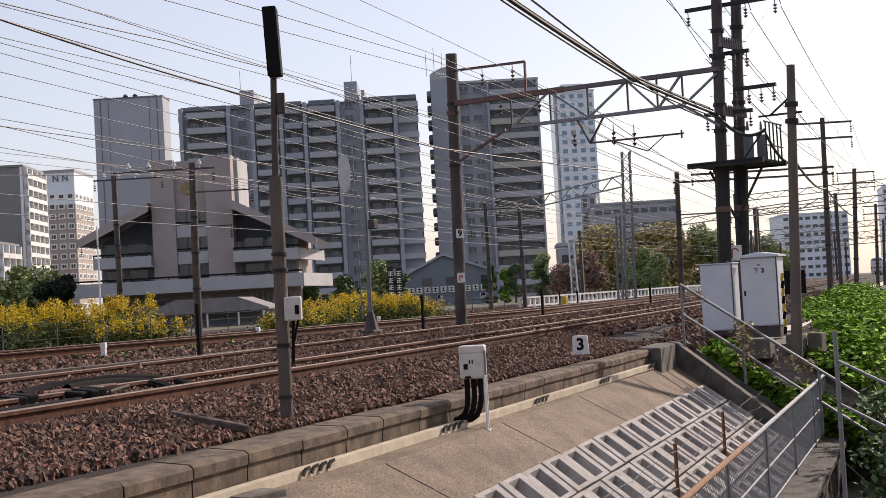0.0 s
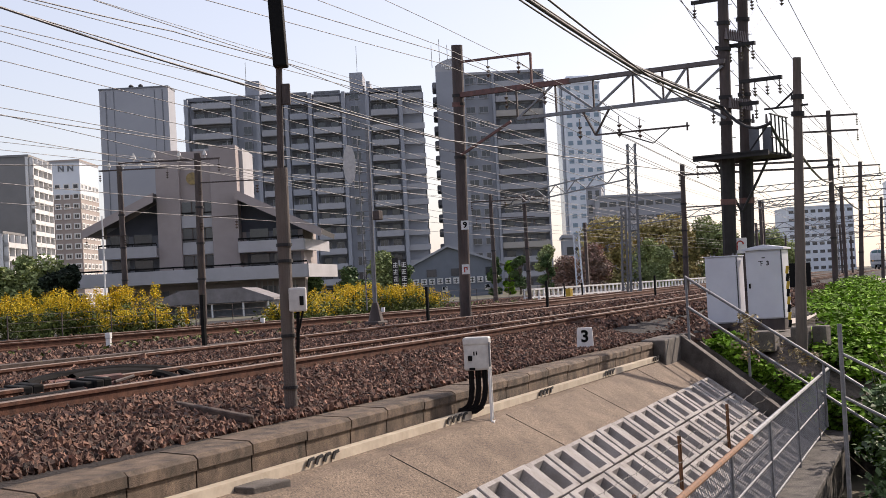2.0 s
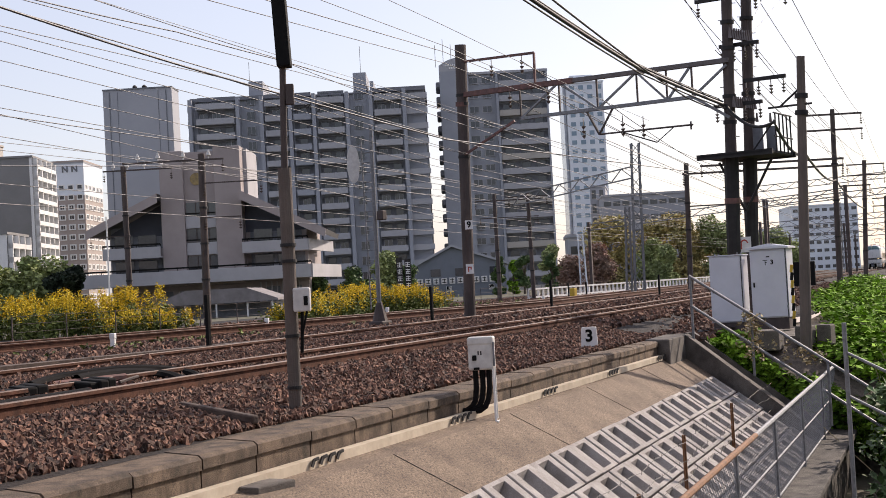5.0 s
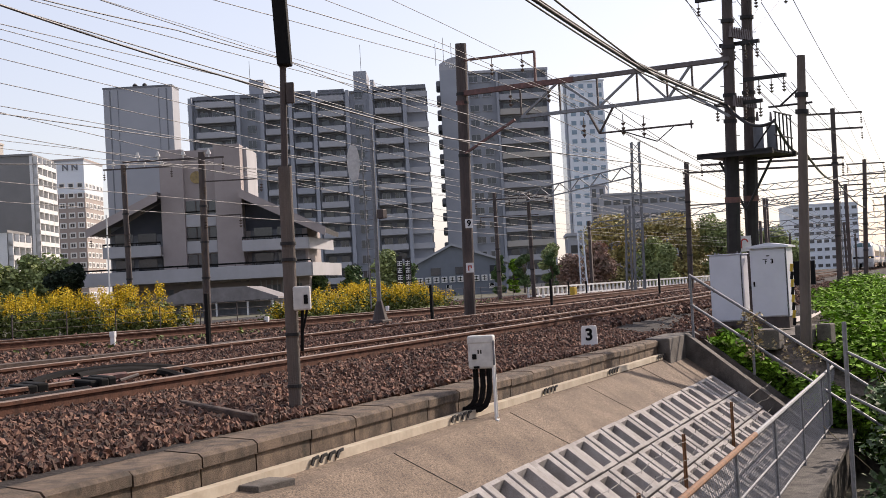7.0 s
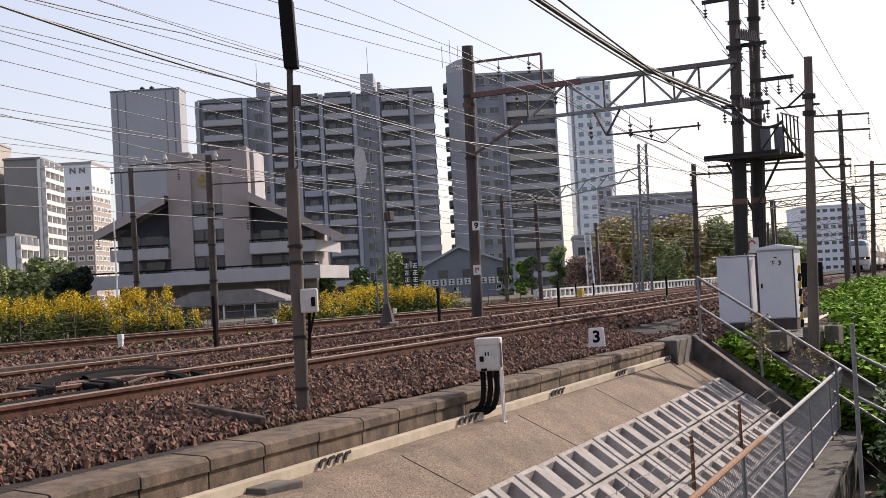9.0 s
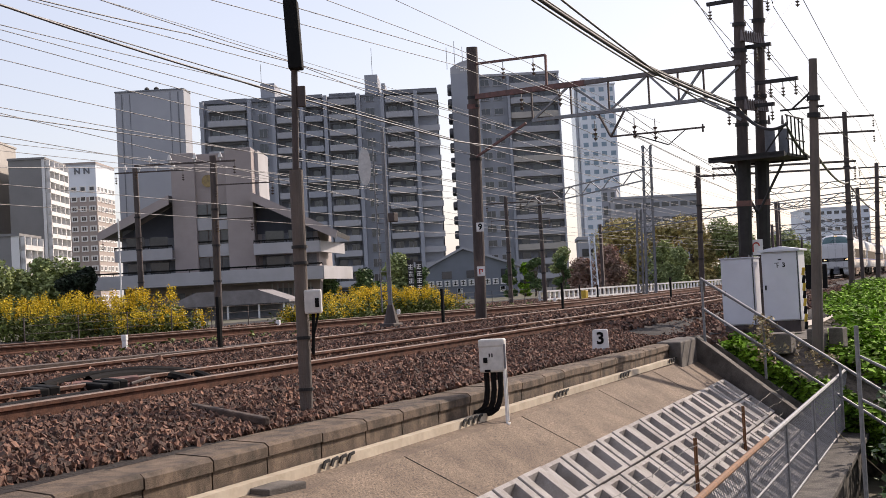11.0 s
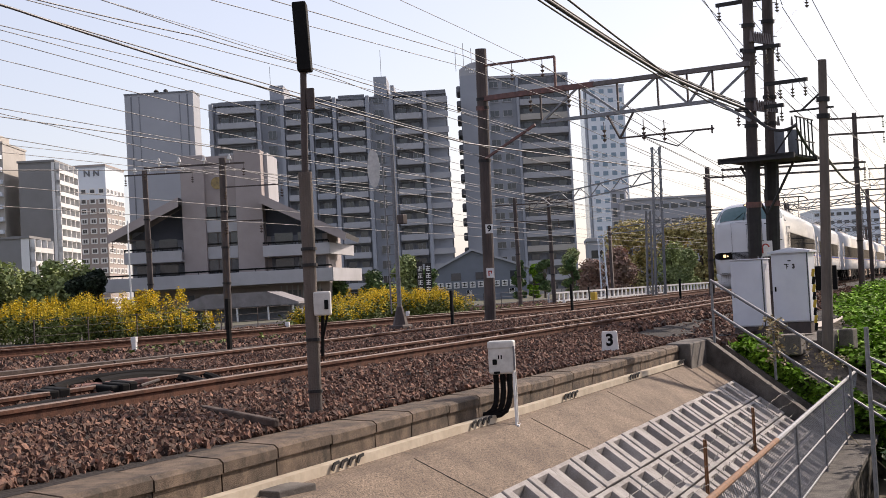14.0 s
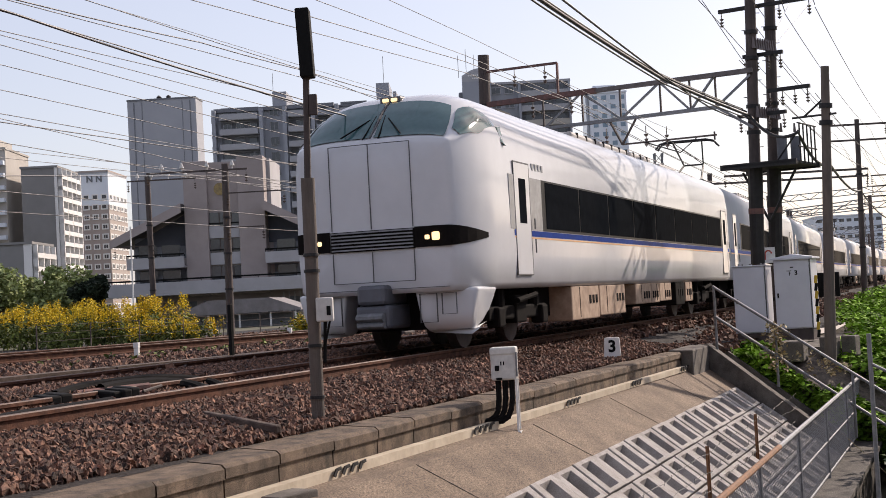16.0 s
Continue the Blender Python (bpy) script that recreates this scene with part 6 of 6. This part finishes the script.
IN_METRES = ("sun", "catenary_wire", "camera", "rail_near", "rail_far", "rail_next", "rail_second_near", "rail_second_far", "far_sleepers", "track_sleepers", "rear_house", "side_house")
ALONG = ("ground", "lower_ground", "ballast_bed", "ballast_stone_near", "ballast_stone_mid", "ballast_stone_far", "cable_trough", "cable_coil", "kerb", "apron", "apron_joint", "cable_duct", "slope_blocks",
         "slope_soil", "stair", "retaining_wall", "mesh_fence", "barbed_wire_fence", "stair_handrail", "side_handrail", "footpath", "end_bank", "cabinet_base", "gantry_truss", "contact_wire_hanger", "far_gantry",
         "white_parapet", "wire_fence", "overhead_wire", "thick_cable", "bank", "creeper", "dark_creeper", "creeper_edge", "withered_vine", "hanging_creeper", "dead_stalks", "track_weeds")
ON_TWIN_POLES = ("power_pole", "pole_platform", "transformer", "cross_arm", "insulator_row", "arrow_plate")
HOUSES = ("apartment_house", "apartment_block", "blank_tower", "hotel", "left_block", "left_house", "white_block", "grey_offices", "white_tower", "grey_block", "far_block", "small_block", "bicycle_shelter", "parking_shed")


def settle():
    """Fits the camera's view: long things skewed, compact ones moved, houses stretched in depth."""
    done = set()
    for top in [ob for ob in scene.objects if ob.parent is None]:
        kind = top.name.split(".")[0]
        if kind in IN_METRES:
            continue
        family = [top] + list(top.children_recursive)
        if kind in ALONG:
            for ob in family:
                if ob.type == "CURVE":
                    for p in ob.data.splines[0].points:
                        p.co = VIEW_STRETCH @ p.co
                elif ob.type == "MESH":
                    m = chain(ob)
                    turn = m.to_3x3().to_4x4()
                    if ob.data.name not in done:
                        done.add(ob.data.name)
                        ob.data.transform(turn.inverted() @ VIEW_STRETCH @ turn)
                    ob.matrix_basis = Matrix.Translation(VIEW_STRETCH @ m.translation - m.translation) @ ob.matrix_basis
            continue
        if kind in ON_TWIN_POLES:
            c = Vector((18.8, 3.9, 0))
        elif top.matrix_basis.translation.length > 0.01:
            c = top.matrix_basis.translation.copy()
        else:
            pts = [chain(ob) @ Vector(q) for ob in family if ob.type == "MESH" for q in ob.bound_box]
            low = min(q.z for q in pts) + 0.5
            pts = [q for q in pts if q.z < low]
            c = sum(pts, Vector()) / len(pts)
        c.z = 0
        top.matrix_basis = Matrix.Translation(VIEW_STRETCH @ c) @ pose(0, 0, 0, 0, 0, -12.07) @ Matrix.Translation(-c) @ top.matrix_basis
        if kind in HOUSES:
            top.scale.y = 1.724


settle()

# ---- the train ----
HALF, FLOOR_Z, ROOF_Z, LONG = 1.46, 0.82, 3.50, 12.72
REACH, BROAD = 1.62, 0.935


def half_section(w, zb, top, crown):
    """Half of a car's outline from the sill over the side to the ridge."""
    zs = top - crown
    pts = [(w - 0.10, zb - 0.02), (w - 0.03, zb + 0.06), (w, zb + 0.45), (w, (zb + zs) / 2), (w - 0.01, zs - 0.25), (w - 0.045, zs)]
    for k in range(1, 11):
        a = math.pi / 2 * k / 10
        pts.append(((w - 0.045) * math.cos(a) ** 0.62 if k < 10 else 0.0, zs + crown * math.sin(a) ** 0.95))
    return pts


def loft(sections):
    bm = bmesh.new()
    prev = None
    rings = []
    for x, pts in sections:
        full = [(-y, z) for y, z in pts] + [(y, z) for y, z in reversed(pts[:-1])]
        ring = [bm.verts.new((x, y, z)) for y, z in full]
        if prev:
            for j in range(len(ring) - 1):
                bm.faces.new((prev[j], prev[j + 1], ring[j + 1], ring[j]))
            bm.faces.new((prev[-1], prev[0], ring[0], ring[-1]))
        rings.append(ring)
        prev = ring
    return bm, rings


def smooth(ob):
    for p in ob.data.polygons:
        p.use_smooth = True
    return ob


def nose_w(x):
    return HALF if x > 0.62 else HALF - 0.26 * (1 - x / 0.62) ** 2.2


def nose_top(x):
    """The front climbs as a windscreen and rounds over into the roof."""
    knots = ((0.0, 2.84), (0.06, 2.90), (0.16, 3.06), (0.30, 3.25), (0.46, 3.42), (0.55, 3.51), (0.75, 3.565), (1.1, 3.58), (1.8, 3.56), (3.0, 3.54), (6.0, 3.51), (99.0, 3.50))
    for (xa, za), (xb, zb) in zip(knots, knots[1:]):
        if x <= xb:
            return za + (zb - za) * (x - xa) / (xb - xa)


def nose_crown(x):
    if x < 0.05:
        return 0.10 + x
    return min(0.80, 0.15 + (x - 0.05) * 1.5) if x < 1.6 else max(0.58, 0.80 - 0.06 * (x - 1.6))


def bulge(y, z):
    """How far the flat front stands out."""
    return -0.07 * (1 - (y / 1.32) ** 2)


def car_windows(car, x0, x1, n, glass, stripe=0.15):
    w = (x1 - x0) / n
    for s in (-1, 1):
        part("window_band", boxes((x0 - 0.1, x1 + 0.1, s * (HALF - 0.02), s * (HALF + 0.006), 1.63, 2.40)), TRAIN_BAND, car)
        for k in range(n):
            part("window", boxes((x0 + k * w + 0.02, x0 + (k + 1) * w - 0.02, s * HALF, s * (HALF + 0.012), 1.67, 2.37)), glass, car)
        part("blue_stripe", boxes((stripe, LONG - 0.15, s * (HALF - 0.01), s * (HALF + 0.005), 1.54, 1.622)), TRAIN_BLUE, car)
        part("orange_stripe", boxes((stripe, LONG - 0.15, s * (HALF - 0.01), s * (HALF + 0.005), 1.508, 1.527)), TRAIN_ORANGE, car)


def side_door(car, x, w=0.44):
    for s in (-1, 1):
        y0, y1 = s * (HALF - 0.01), s * (HALF + 0.007)
        d = part("door", boxes((x, x + w, y0, y1, 0.99, 2.58), bevel=0.006), TRAIN_WHITE, car)
        part("door_seam", boxes((x - 0.012, x, y0, y1, 0.975, 2.60), (x + w, x + w + 0.012, y0, y1, 0.975, 2.60), (x, x + w, y0, y1, 2.58, 2.60), (x, x + w, y0, y1, 0.975, 0.99)), SEAM, d)
        part("door_window", boxes((x + 0.12, x + w - 0.12, y1, y1 + s * 0.004, 1.72, 2.36), bevel=0.0), TRAIN_GLASS, d)
        part("grab_rail", rods(((x + w + 0.06, s * (HALF + 0.04), 1.3), (x + w + 0.06, s * (HALF + 0.04), 1.5), 0.012), ((x + w + 0.06, s * (HALF + 0.04), 1.65), (x + w + 0.06, s * (HALF + 0.04), 1.8), 0.012), n=6), SEAM, d)


def bogie(car, x):
    b = part("bogie", boxes((x - 1.4, x + 1.4, -1.12, -0.98, 0.36, 0.56), (x - 1.4, x + 1.4, 0.98, 1.12, 0.36, 0.56), (x - 0.25, x + 0.25, -1.15, 1.15, 0.3, 0.7), bevel=0.03), TRAIN_DARK, car)
    for dx in (-1.05, 1.05):
        wset = part("wheelset", rods(((x + dx, -0.62, 0.42), (x + dx, -0.49, 0.42), 0.42, 0.43), ((x + dx, 0.49, 0.42), (x + dx, 0.62, 0.42), 0.43, 0.42), ((x + dx, -1.1, 0.42), (x + dx, 1.1, 0.42), 0.08), n=24), STEELPOLE, b)
        for s in (-1, 1):
            part("axle_box", boxes((x + dx - 0.14, x + dx + 0.14, s * 1.0, s * 1.2, 0.26, 0.54), bevel=0.03), TRAIN_DARK, b)
            part("spring", rods(((x + dx * 0.8, s * 1.08, 0.55), (x + dx * 0.8, s * 1.08, 0.82), 0.09), n=10), TRAIN_DARK, b)
    for s in (-1, 1):
        part("damper", rods(((x - 0.4, s * 1.22, 0.62), (x + 0.45, s * 1.24, 0.70), 0.04), n=8), TRAIN_DARK, b)


def underfloor(car, x0, x1, seed):
    rr = random.Random(seed)
    x = x0
    while x < x1 - 0.6:
        w = rr.uniform(0.6, 1.2)
        for s in (-1, 1):
            u = part("equipment_box", boxes((x, min(x + w, x1), s * 0.55, s * 1.36, rr.uniform(0.24, 0.36), 0.80), bevel=0.02), TRAIN_BOX if rr.random() < 0.55 else TRAIN_DARK, car)
            part("vent", boxes(*[(x + 0.12 + 0.13 * k, x + 0.18 + 0.13 * k, s * 1.36, s * 1.372, 0.42, 0.68) for k in range(3)]), TRAIN_DARK, u)
        x += w + rr.uniform(0.08, 0.4)
    # near-black block stands in for the shade under the car
    part("underframe", boxes((0.62, LONG - 0.3, -0.95, 0.95, 0.34, 0.80)), TRAIN_DARK, car)


def roof_gear(car, panto):
    u = part("roof_unit", boxes((4.5, 8.6, -0.85, 0.85, 3.36, 3.58), bevel=0.06), TRAIN_ROOF, car)
    for k in range(10):
        part("rib", boxes((4.7 + 0.4 * k, 4.76 + 0.4 * k, -0.853, 0.853, 3.44, 3.575)), TRAIN_DARK, u)
    part("roof_unit", boxes((9.6, 10.8, -0.7, 0.7, 3.42, 3.60), bevel=0.05), TRAIN_ROOF, car)
    if panto:
        a, b, c, top = 1.3, 2.1, 2.3, 4.86
        p = part("pantograph", rods(((a, -0.5, 3.66), (a, 0.5, 3.66), 0.045), ((b, -0.5, 3.66), (b, 0.5, 3.66), 0.045), ((a, -0.5, 3.66), (b, -0.5, 3.66), 0.04), ((a, 0.5, 3.66), (b, 0.5, 3.66), 0.04), n=6), DARKSTEEL, car)
        for s in (-1, 1):
            part("lower_arm", rods(((a, s * 0.45, 3.66), (c, s * 0.3, 4.25), 0.03), n=6), DARKSTEEL, p)
            part("upper_arm", rods(((c, s * 0.3, 4.25), (1.65, s * 0.45, top), 0.025), n=6), DARKSTEEL, p)
        part("brace", rods(((c, -0.32, 4.25), (c, 0.32, 4.25), 0.025), ((c, -0.3, 4.25), (1.65, 0.45, top), 0.012), n=6), DARKSTEEL, p)
        for x in (1.55, 1.75):
            bm = bmesh.new()
            tube(bm, [(x, -0.95, top - 0.2), (x, -0.82, top - 0.05), (x, -0.6, top), (x, 0.6, top), (x, 0.82, top - 0.05), (x, 0.95, top - 0.2)], 0.028, 6)
            part("collector_head", bm, DARKSTEEL, p)
        for x in (a, b):
            for y in (-0.5, 0.5):
                part("insulator", rods(((x, y, 3.44), (x, y, 3.62), 0.08, 0.05), n=8), PORCELAIN, p)


def draw_out(car):
    """Lengthens the car's parts and narrows them to fit the camera's view."""
    for ob in car.children_recursive:
        ob.data.transform(Matrix.Diagonal((REACH, BROAD, 1, 1)))


def middle_car(name, seed, panto, label):
    car = thing(name, label, "train car", group="train cars")
    sec = half_section(HALF, FLOOR_Z, ROOF_Z, 0.58)
    bm, rings = loft([(0.12, sec), (LONG / 2, sec), (LONG - 0.12, sec)])
    bm.faces.new(list(reversed(rings[0])))
    bm.faces.new(rings[-1])
    bmesh.ops.recalc_face_normals(bm, faces=bm.faces[:])
    smooth(part("body", bm, TRAIN_WHITE, car))
    part("gangway", boxes((-0.14, 0.14, -0.9, 0.9, 0.9, 3.2)), RUBBER, car)
    car_windows(car, 1.7, LONG - 1.6, 8, TRAIN_GLASS)
    side_door(car, 0.6)
    side_door(car, LONG - 1.1)
    underfloor(car, 3.3, LONG - 3.2, seed)
    roof_gear(car, panto)
    draw_out(car)
    bogie(car, 3.1)
    bogie(car, LONG * REACH - 3.1)
    return car


def front_car():
    car = thing("front_car", "white express train car with a flat nose and lit headlamps", "train car", group="train cars")
    xs = (0.0, 0.03, 0.07, 0.10, 0.17, 0.25, 0.33, 0.42, 0.52, 0.62, 0.68, 0.76, 0.9, 1.05, 1.3, 1.7, 2.4, 3.5, 6.0, 9.0, LONG - 0.12)
    bm, rings = loft([(x, half_section(nose_w(x), FLOOR_Z, nose_top(x), nose_crown(x))) for x in xs])
    # the front: rings shrinking inwards over a slight bulge
    last = rings[0]
    cz = 1.85
    for f in (0.92, 0.75, 0.5, 0.25):
        ring = []
        for v in rings[0]:
            y, z = v.co.y * f, cz + (v.co.z - cz) * f
            e = 1 - max(abs(y) / 1.32, 0) ** 2
            ring.append(bm.verts.new((-0.07 * min(1, (1 - f) * 5) * max(e, 0.1), y, z)))
        for j in range(len(ring)):
            k = (j + 1) % len(ring)
            bm.faces.new((last[j], last[k], ring[k], ring[j]))
        last = ring
    bm.faces.new(last)
    bm.faces.new(rings[-1])
    bmesh.ops.recalc_face_normals(bm, faces=bm.faces[:])
    smooth(part("body", bm, TRAIN_WHITE, car))

    def screen(x0, x1, y0, y1, name, mat, n=10, out=0.012):
        """A pane lying on the slope of the nose between two lines."""
        bm = bmesh.new()
        prev = None
        for i in range(n + 1):
            x = x0 + (x1 - x0) * i / n
            pts = half_section(nose_w(x), FLOOR_Z, nose_top(x), nose_crown(x))[5:]
            row = []
            for k in range(13):
                y = y0(x) + (y1(x) - y0(x)) * k / 12
                ay = abs(y)
                z = next((a[1] + (b[1] - a[1]) * (a[0] - ay) / max(a[0] - b[0], 1e-6) for a, b in zip(pts, pts[1:]) if b[0] <= ay <= a[0]), pts[0][1])
                row.append(bm.verts.new((x - out * 0.8, y, z + out)))
            if prev:
                for k in range(12):
                    bm.faces.new((prev[k], prev[k + 1], row[k + 1], row[k]))
            prev = row
        bmesh.ops.recalc_face_normals(bm, faces=bm.faces[:])
        return smooth(part(name, bm, mat, car))
    edge = lambda x: nose_w(x) - 0.14 - 0.80 * (x - 0.03)
    screen(0.03, 0.45, lambda x: -edge(x), lambda x: -0.03, "windscreen", TRAIN_SCREEN)
    screen(0.03, 0.45, lambda x: 0.03, lambda x: edge(x), "windscreen", TRAIN_SCREEN)
    for s in (-1, 1):
        screen(0.16, 1.0, lambda x: s * (nose_w(x) - 0.07 - 0.02 * x), lambda x: s * (edge(min(x, 0.45)) + 0.06 + 0.72 * max(0, x - 0.40)), "quarter_window", TRAIN_SCREEN, 12)
        w = part("wiper", rods(((0.0, s * 0.12, 2.86), (0.26, s * 0.07, 3.21), 0.010), ((0.0, s * 0.46, 2.90), (0.22, s * 0.14, 3.16), 0.010), n=6), BLACK, car)
    part("pillar", rods(((-0.01, 0, 2.87), (0.16, 0, 3.085), 0.014), ((0.16, 0, 3.085), (0.30, 0, 3.275), 0.014), ((0.30, 0, 3.275), (0.46, 0, 3.44), 0.014), n=6), SEAM, car)
    part("roof_lamp", boxes((0.45, 0.53, -0.12, -0.015, 3.435, 3.49), (0.45, 0.53, 0.015, 0.12, 3.435, 3.49), bevel=0.02), LAMP, car, "warm roof headlamps")
    part("lamp_surround", boxes((0.465, 0.66, -0.17, 0.17, 3.40, 3.515), bevel=0.03), SEAM, car)
    # seams of the front panels
    def seam(y0, z0, y1, z1):
        bm = bmesh.new()
        n = 8
        for k in range(n):
            f, g = k / n, (k + 1) / n
            a, b = (y0 + (y1 - y0) * f, z0 + (z1 - z0) * f), (y0 + (y1 - y0) * g, z0 + (z1 - z0) * g)
            beam(bm, (bulge(*a) - 0.002, *a), (bulge(*b) - 0.002, *b), 0.01, 0.01)
        part("front_seam", bm, SEAM, car)
    for y in (-0.62, 0.62, 0.0):
        seam(y, 1.66, y, 2.78)
        seam(y, 0.96, y, 1.36)
    seam(-0.62, 2.78, 0.62, 2.78)
    seam(-0.62, 0.96, 0.62, 0.96)
    seam(-1.1, 0.86, 1.1, 0.86)
    bm = bmesh.new()
    for k in range(20):
        y0, y1 = -0.64 + 1.28 * k / 20, -0.64 + 1.28 * (k + 1) / 20
        beam(bm, (bulge(y0, 0) + 0.004, y0, 1.51), (bulge(y1, 0) + 0.004, y1, 1.51), 0.03, 0.27)
    part("grille_back", bm, TRAIN_DARK, car)
    for j in range(6):
        bm = bmesh.new()
        for k in range(10):
            y0, y1 = -0.62 + 1.24 * k / 10, -0.62 + 1.24 * (k + 1) / 10
            beam(bm, (bulge(y0, 0) - 0.016, y0, 1.40 + 0.045 * j), (bulge(y1, 0) - 0.016, y1, 1.40 + 0.045 * j), 0.02, 0.02)
        part("grille_bar", bm, TRAIN_GREY, car)
    for s in (-1, 1):
        bm = bmesh.new()
        prev = None
        for k in range(13):
            f = k / 12
            y = 0.64 + 0.80 * f
            x = 0.0 if y < 1.14 else 0.02
            x = next((q / 200 for q in range(0, 400) if nose_w(q / 200) >= y), 0) if y > nose_w(0) else bulge(y, 0)
            h = 0.135 * (1 if f < 0.55 else math.sqrt(max(0.06, 1 - ((f - 0.55) / 0.45) ** 2)))
            row = [bm.verts.new((x - 0.014, s * (y + 0.006), 1.52 - h)), bm.verts.new((x - 0.014, s * (y + 0.006), 1.52 + h))]
            if prev:
                bm.faces.new((prev[0], row[0], row[1], prev[1]))
            prev = row
        bmesh.ops.recalc_face_normals(bm, faces=bm.faces[:])
        hs = part("lamp_housing", bm, TRAIN_DARK, car)
        part("headlamp", boxes((-0.07, -0.02, s * 0.89, s * 1.00, 1.465, 1.575), (-0.065, -0.02, s * 0.78, s * 0.86, 1.475, 1.545), bevel=0.02), LAMP, hs, "glowing warm headlamp")
        part("tail_lamp", boxes((-0.02, 0.0, s * 1.04, s * 1.12, 1.46, 1.57), bevel=0.01), TRAIN_GREY, hs)
        # lower skirts on either side of the coupler
        bm = bmesh.new()
        prism(bm, [(0.03, 0.84), (0.05, 0.45), (0.09, 0.33), (0.16, 0.27), (0.26, 0.25), (0.36, 0.28), (0.46, 0.37), (0.55, 0.52), (0.62, 0.7), (0.66, 0.84)], s * 0.52, s * 1.40)
        for v in bm.verts:
            d = max(0.0, (0.84 - v.co.z) / 0.6)
            if abs(v.co.y) > 1.0:
                v.co.y = s * (1.40 - 0.20 * d * d)
                v.co.x += 0.13 if v.co.x < 0.2 else 0.0
            else:
                v.co.y = s * (0.52 + 0.12 * d * d)
        bmesh.ops.bevel(bm, geom=bm.edges[:], offset=0.05, segments=3, affect="EDGES", profile=0.5)
        sk = smooth(part("skirt", bm, TRAIN_WHITE, car))
        for ya, yb, za, zb in ((0.60, 0.86, 0.40, 0.78), (0.93, 1.15, 0.5, 0.78)):
            part("hatch_line", boxes((0.026, 0.044, s * ya, s * yb, zb - 0.006, zb), (0.034, 0.052, s * ya, s * yb, za, za + 0.006), (0.03, 0.048, s * ya, s * (ya + 0.007), za, zb), (0.03, 0.048, s * (yb - 0.007), s * yb, za, zb)), SEAM, sk)
    part("buffer_beam", boxes((0.3, 0.6, -0.55, 0.55, 0.3, 0.86)), TRAIN_DARK, car)
    cp = part("coupler", boxes((-0.16, 0.4, -0.22, 0.22, 0.66, 0.92), bevel=0.05), COUPLER, car, "grey cover over the coupler")
    part("coupler_head", boxes((-0.14, 0.4, -0.26, 0.26, 0.34, 0.66), bevel=0.05), COUPLER, cp)
    part("coupler_pipe", rods(((-0.16, -0.2, 0.5), (-0.16, 0.2, 0.5), 0.06), ((-0.15, -0.2, 0.4), (-0.15, 0.2, 0.4), 0.05), n=10), GALV, cp)
    part("gangway", boxes((LONG - 0.14, LONG + 0.14, -0.9, 0.9, 0.9, 3.2)), RUBBER, car)
    car_windows(car, 2.07, LONG - 0.88, 8, TRAIN_GLASS, 1.1)
    for s in (-1, 1):
        part("grey_patch", boxes((1.0, 1.97, s * (HALF - 0.01), s * (HALF + 0.004), 1.63, 2.40)), TRAIN_GREY, car)
        part("letter_bars", boxes(*[(1.72 + 0.1 * k, 1.77 + 0.1 * k, s * (HALF - 0.05), s * (HALF - 0.004), 2.52, 2.62) for k in range(4)]), TRAIN_GREY, car)
    side_door(car, 1.15)
    side_door(car, LONG - 0.75)
    for xa, xb, za, brown in ((3.05, 4.15, 0.24, True), (4.18, 5.35, 0.27, True), (5.9, 6.75, 0.40, True), (6.78, 7.25, 0.40, True), (7.28, 8.0, 0.42, True), (8.3, 8.9, 0.30, False), (9.0, 9.5, 0.36, True)):
        for s in (-1, 1):
            u = part("equipment_box", boxes((xa, xb, s * 0.55, s * 1.36, za, 0.80), bevel=0.02), TRAIN_BOX if brown else TRAIN_DARK, car)
            for k in range(3):
                part("vent", boxes((xb - 0.16 - 0.13 * k, xb - 0.10 - 0.13 * k, s * 1.36, s * 1.372, 0.50, 0.64)), TRAIN_DARK, u)
            part("hatch_line", boxes((xa + 0.3, xa + 0.31, s * 1.36, s * 1.366, za + 0.04, 0.78)), TRAIN_DARK, u)
    # dark filling drawn as shade below the floor and behind the skirts
    part("underframe", boxes((0.62, LONG - 0.3, -0.95, 0.95, 0.34, 0.80)), TRAIN_DARK, car)
    part("roof_cowl", boxes((2.6, 3.1, -0.45, 0.45, 3.4, 3.70), bevel=0.07), BLACK, car)
    roof_gear(car, None)
    draw_out(car)
    bogie(car, 2.6)
    bogie(car, LONG * REACH - 3.1)
    return car


cars = [front_car()] + [middle_car("train_car", 20 + k, k in (0, 3, 6), "white express train car with dark windows and a blue stripe") for k in range(8)]

# when the nose is where along the line
NOSE = [(0.0, 185.0), (2.0, 166.0), (4.0, 147.0), (6.5, 123.0), (7.5, 113.0), (9.0, 97.0), (10.0, 85.3), (11.5, 67.0), (12.0, 60.5), (12.5, 54.0), (13.0, 47.0), (13.5, 40.0), (14.0, 32.6), (14.5, 26.2), (15.0, 19.9), (15.5, 14.3), (16.0, 8.55)]


def motions():
    for k, car in enumerate(cars):
        rows = []
        for t, s in NOSE:
            x0 = plan(s, mid(s))[0] + k * (LONG * REACH + 0.08)
            y0, y1 = line_y(x0 + 2.6), line_y(x0 + 16.7)
            a = math.atan2(y1 - y0, 14.1)
            rows.append((t, pose(x0, y0 - 2.6 * math.tan(a), 0.0, 0, 0, math.degrees(a))))
        walk(car, rows)


motions()
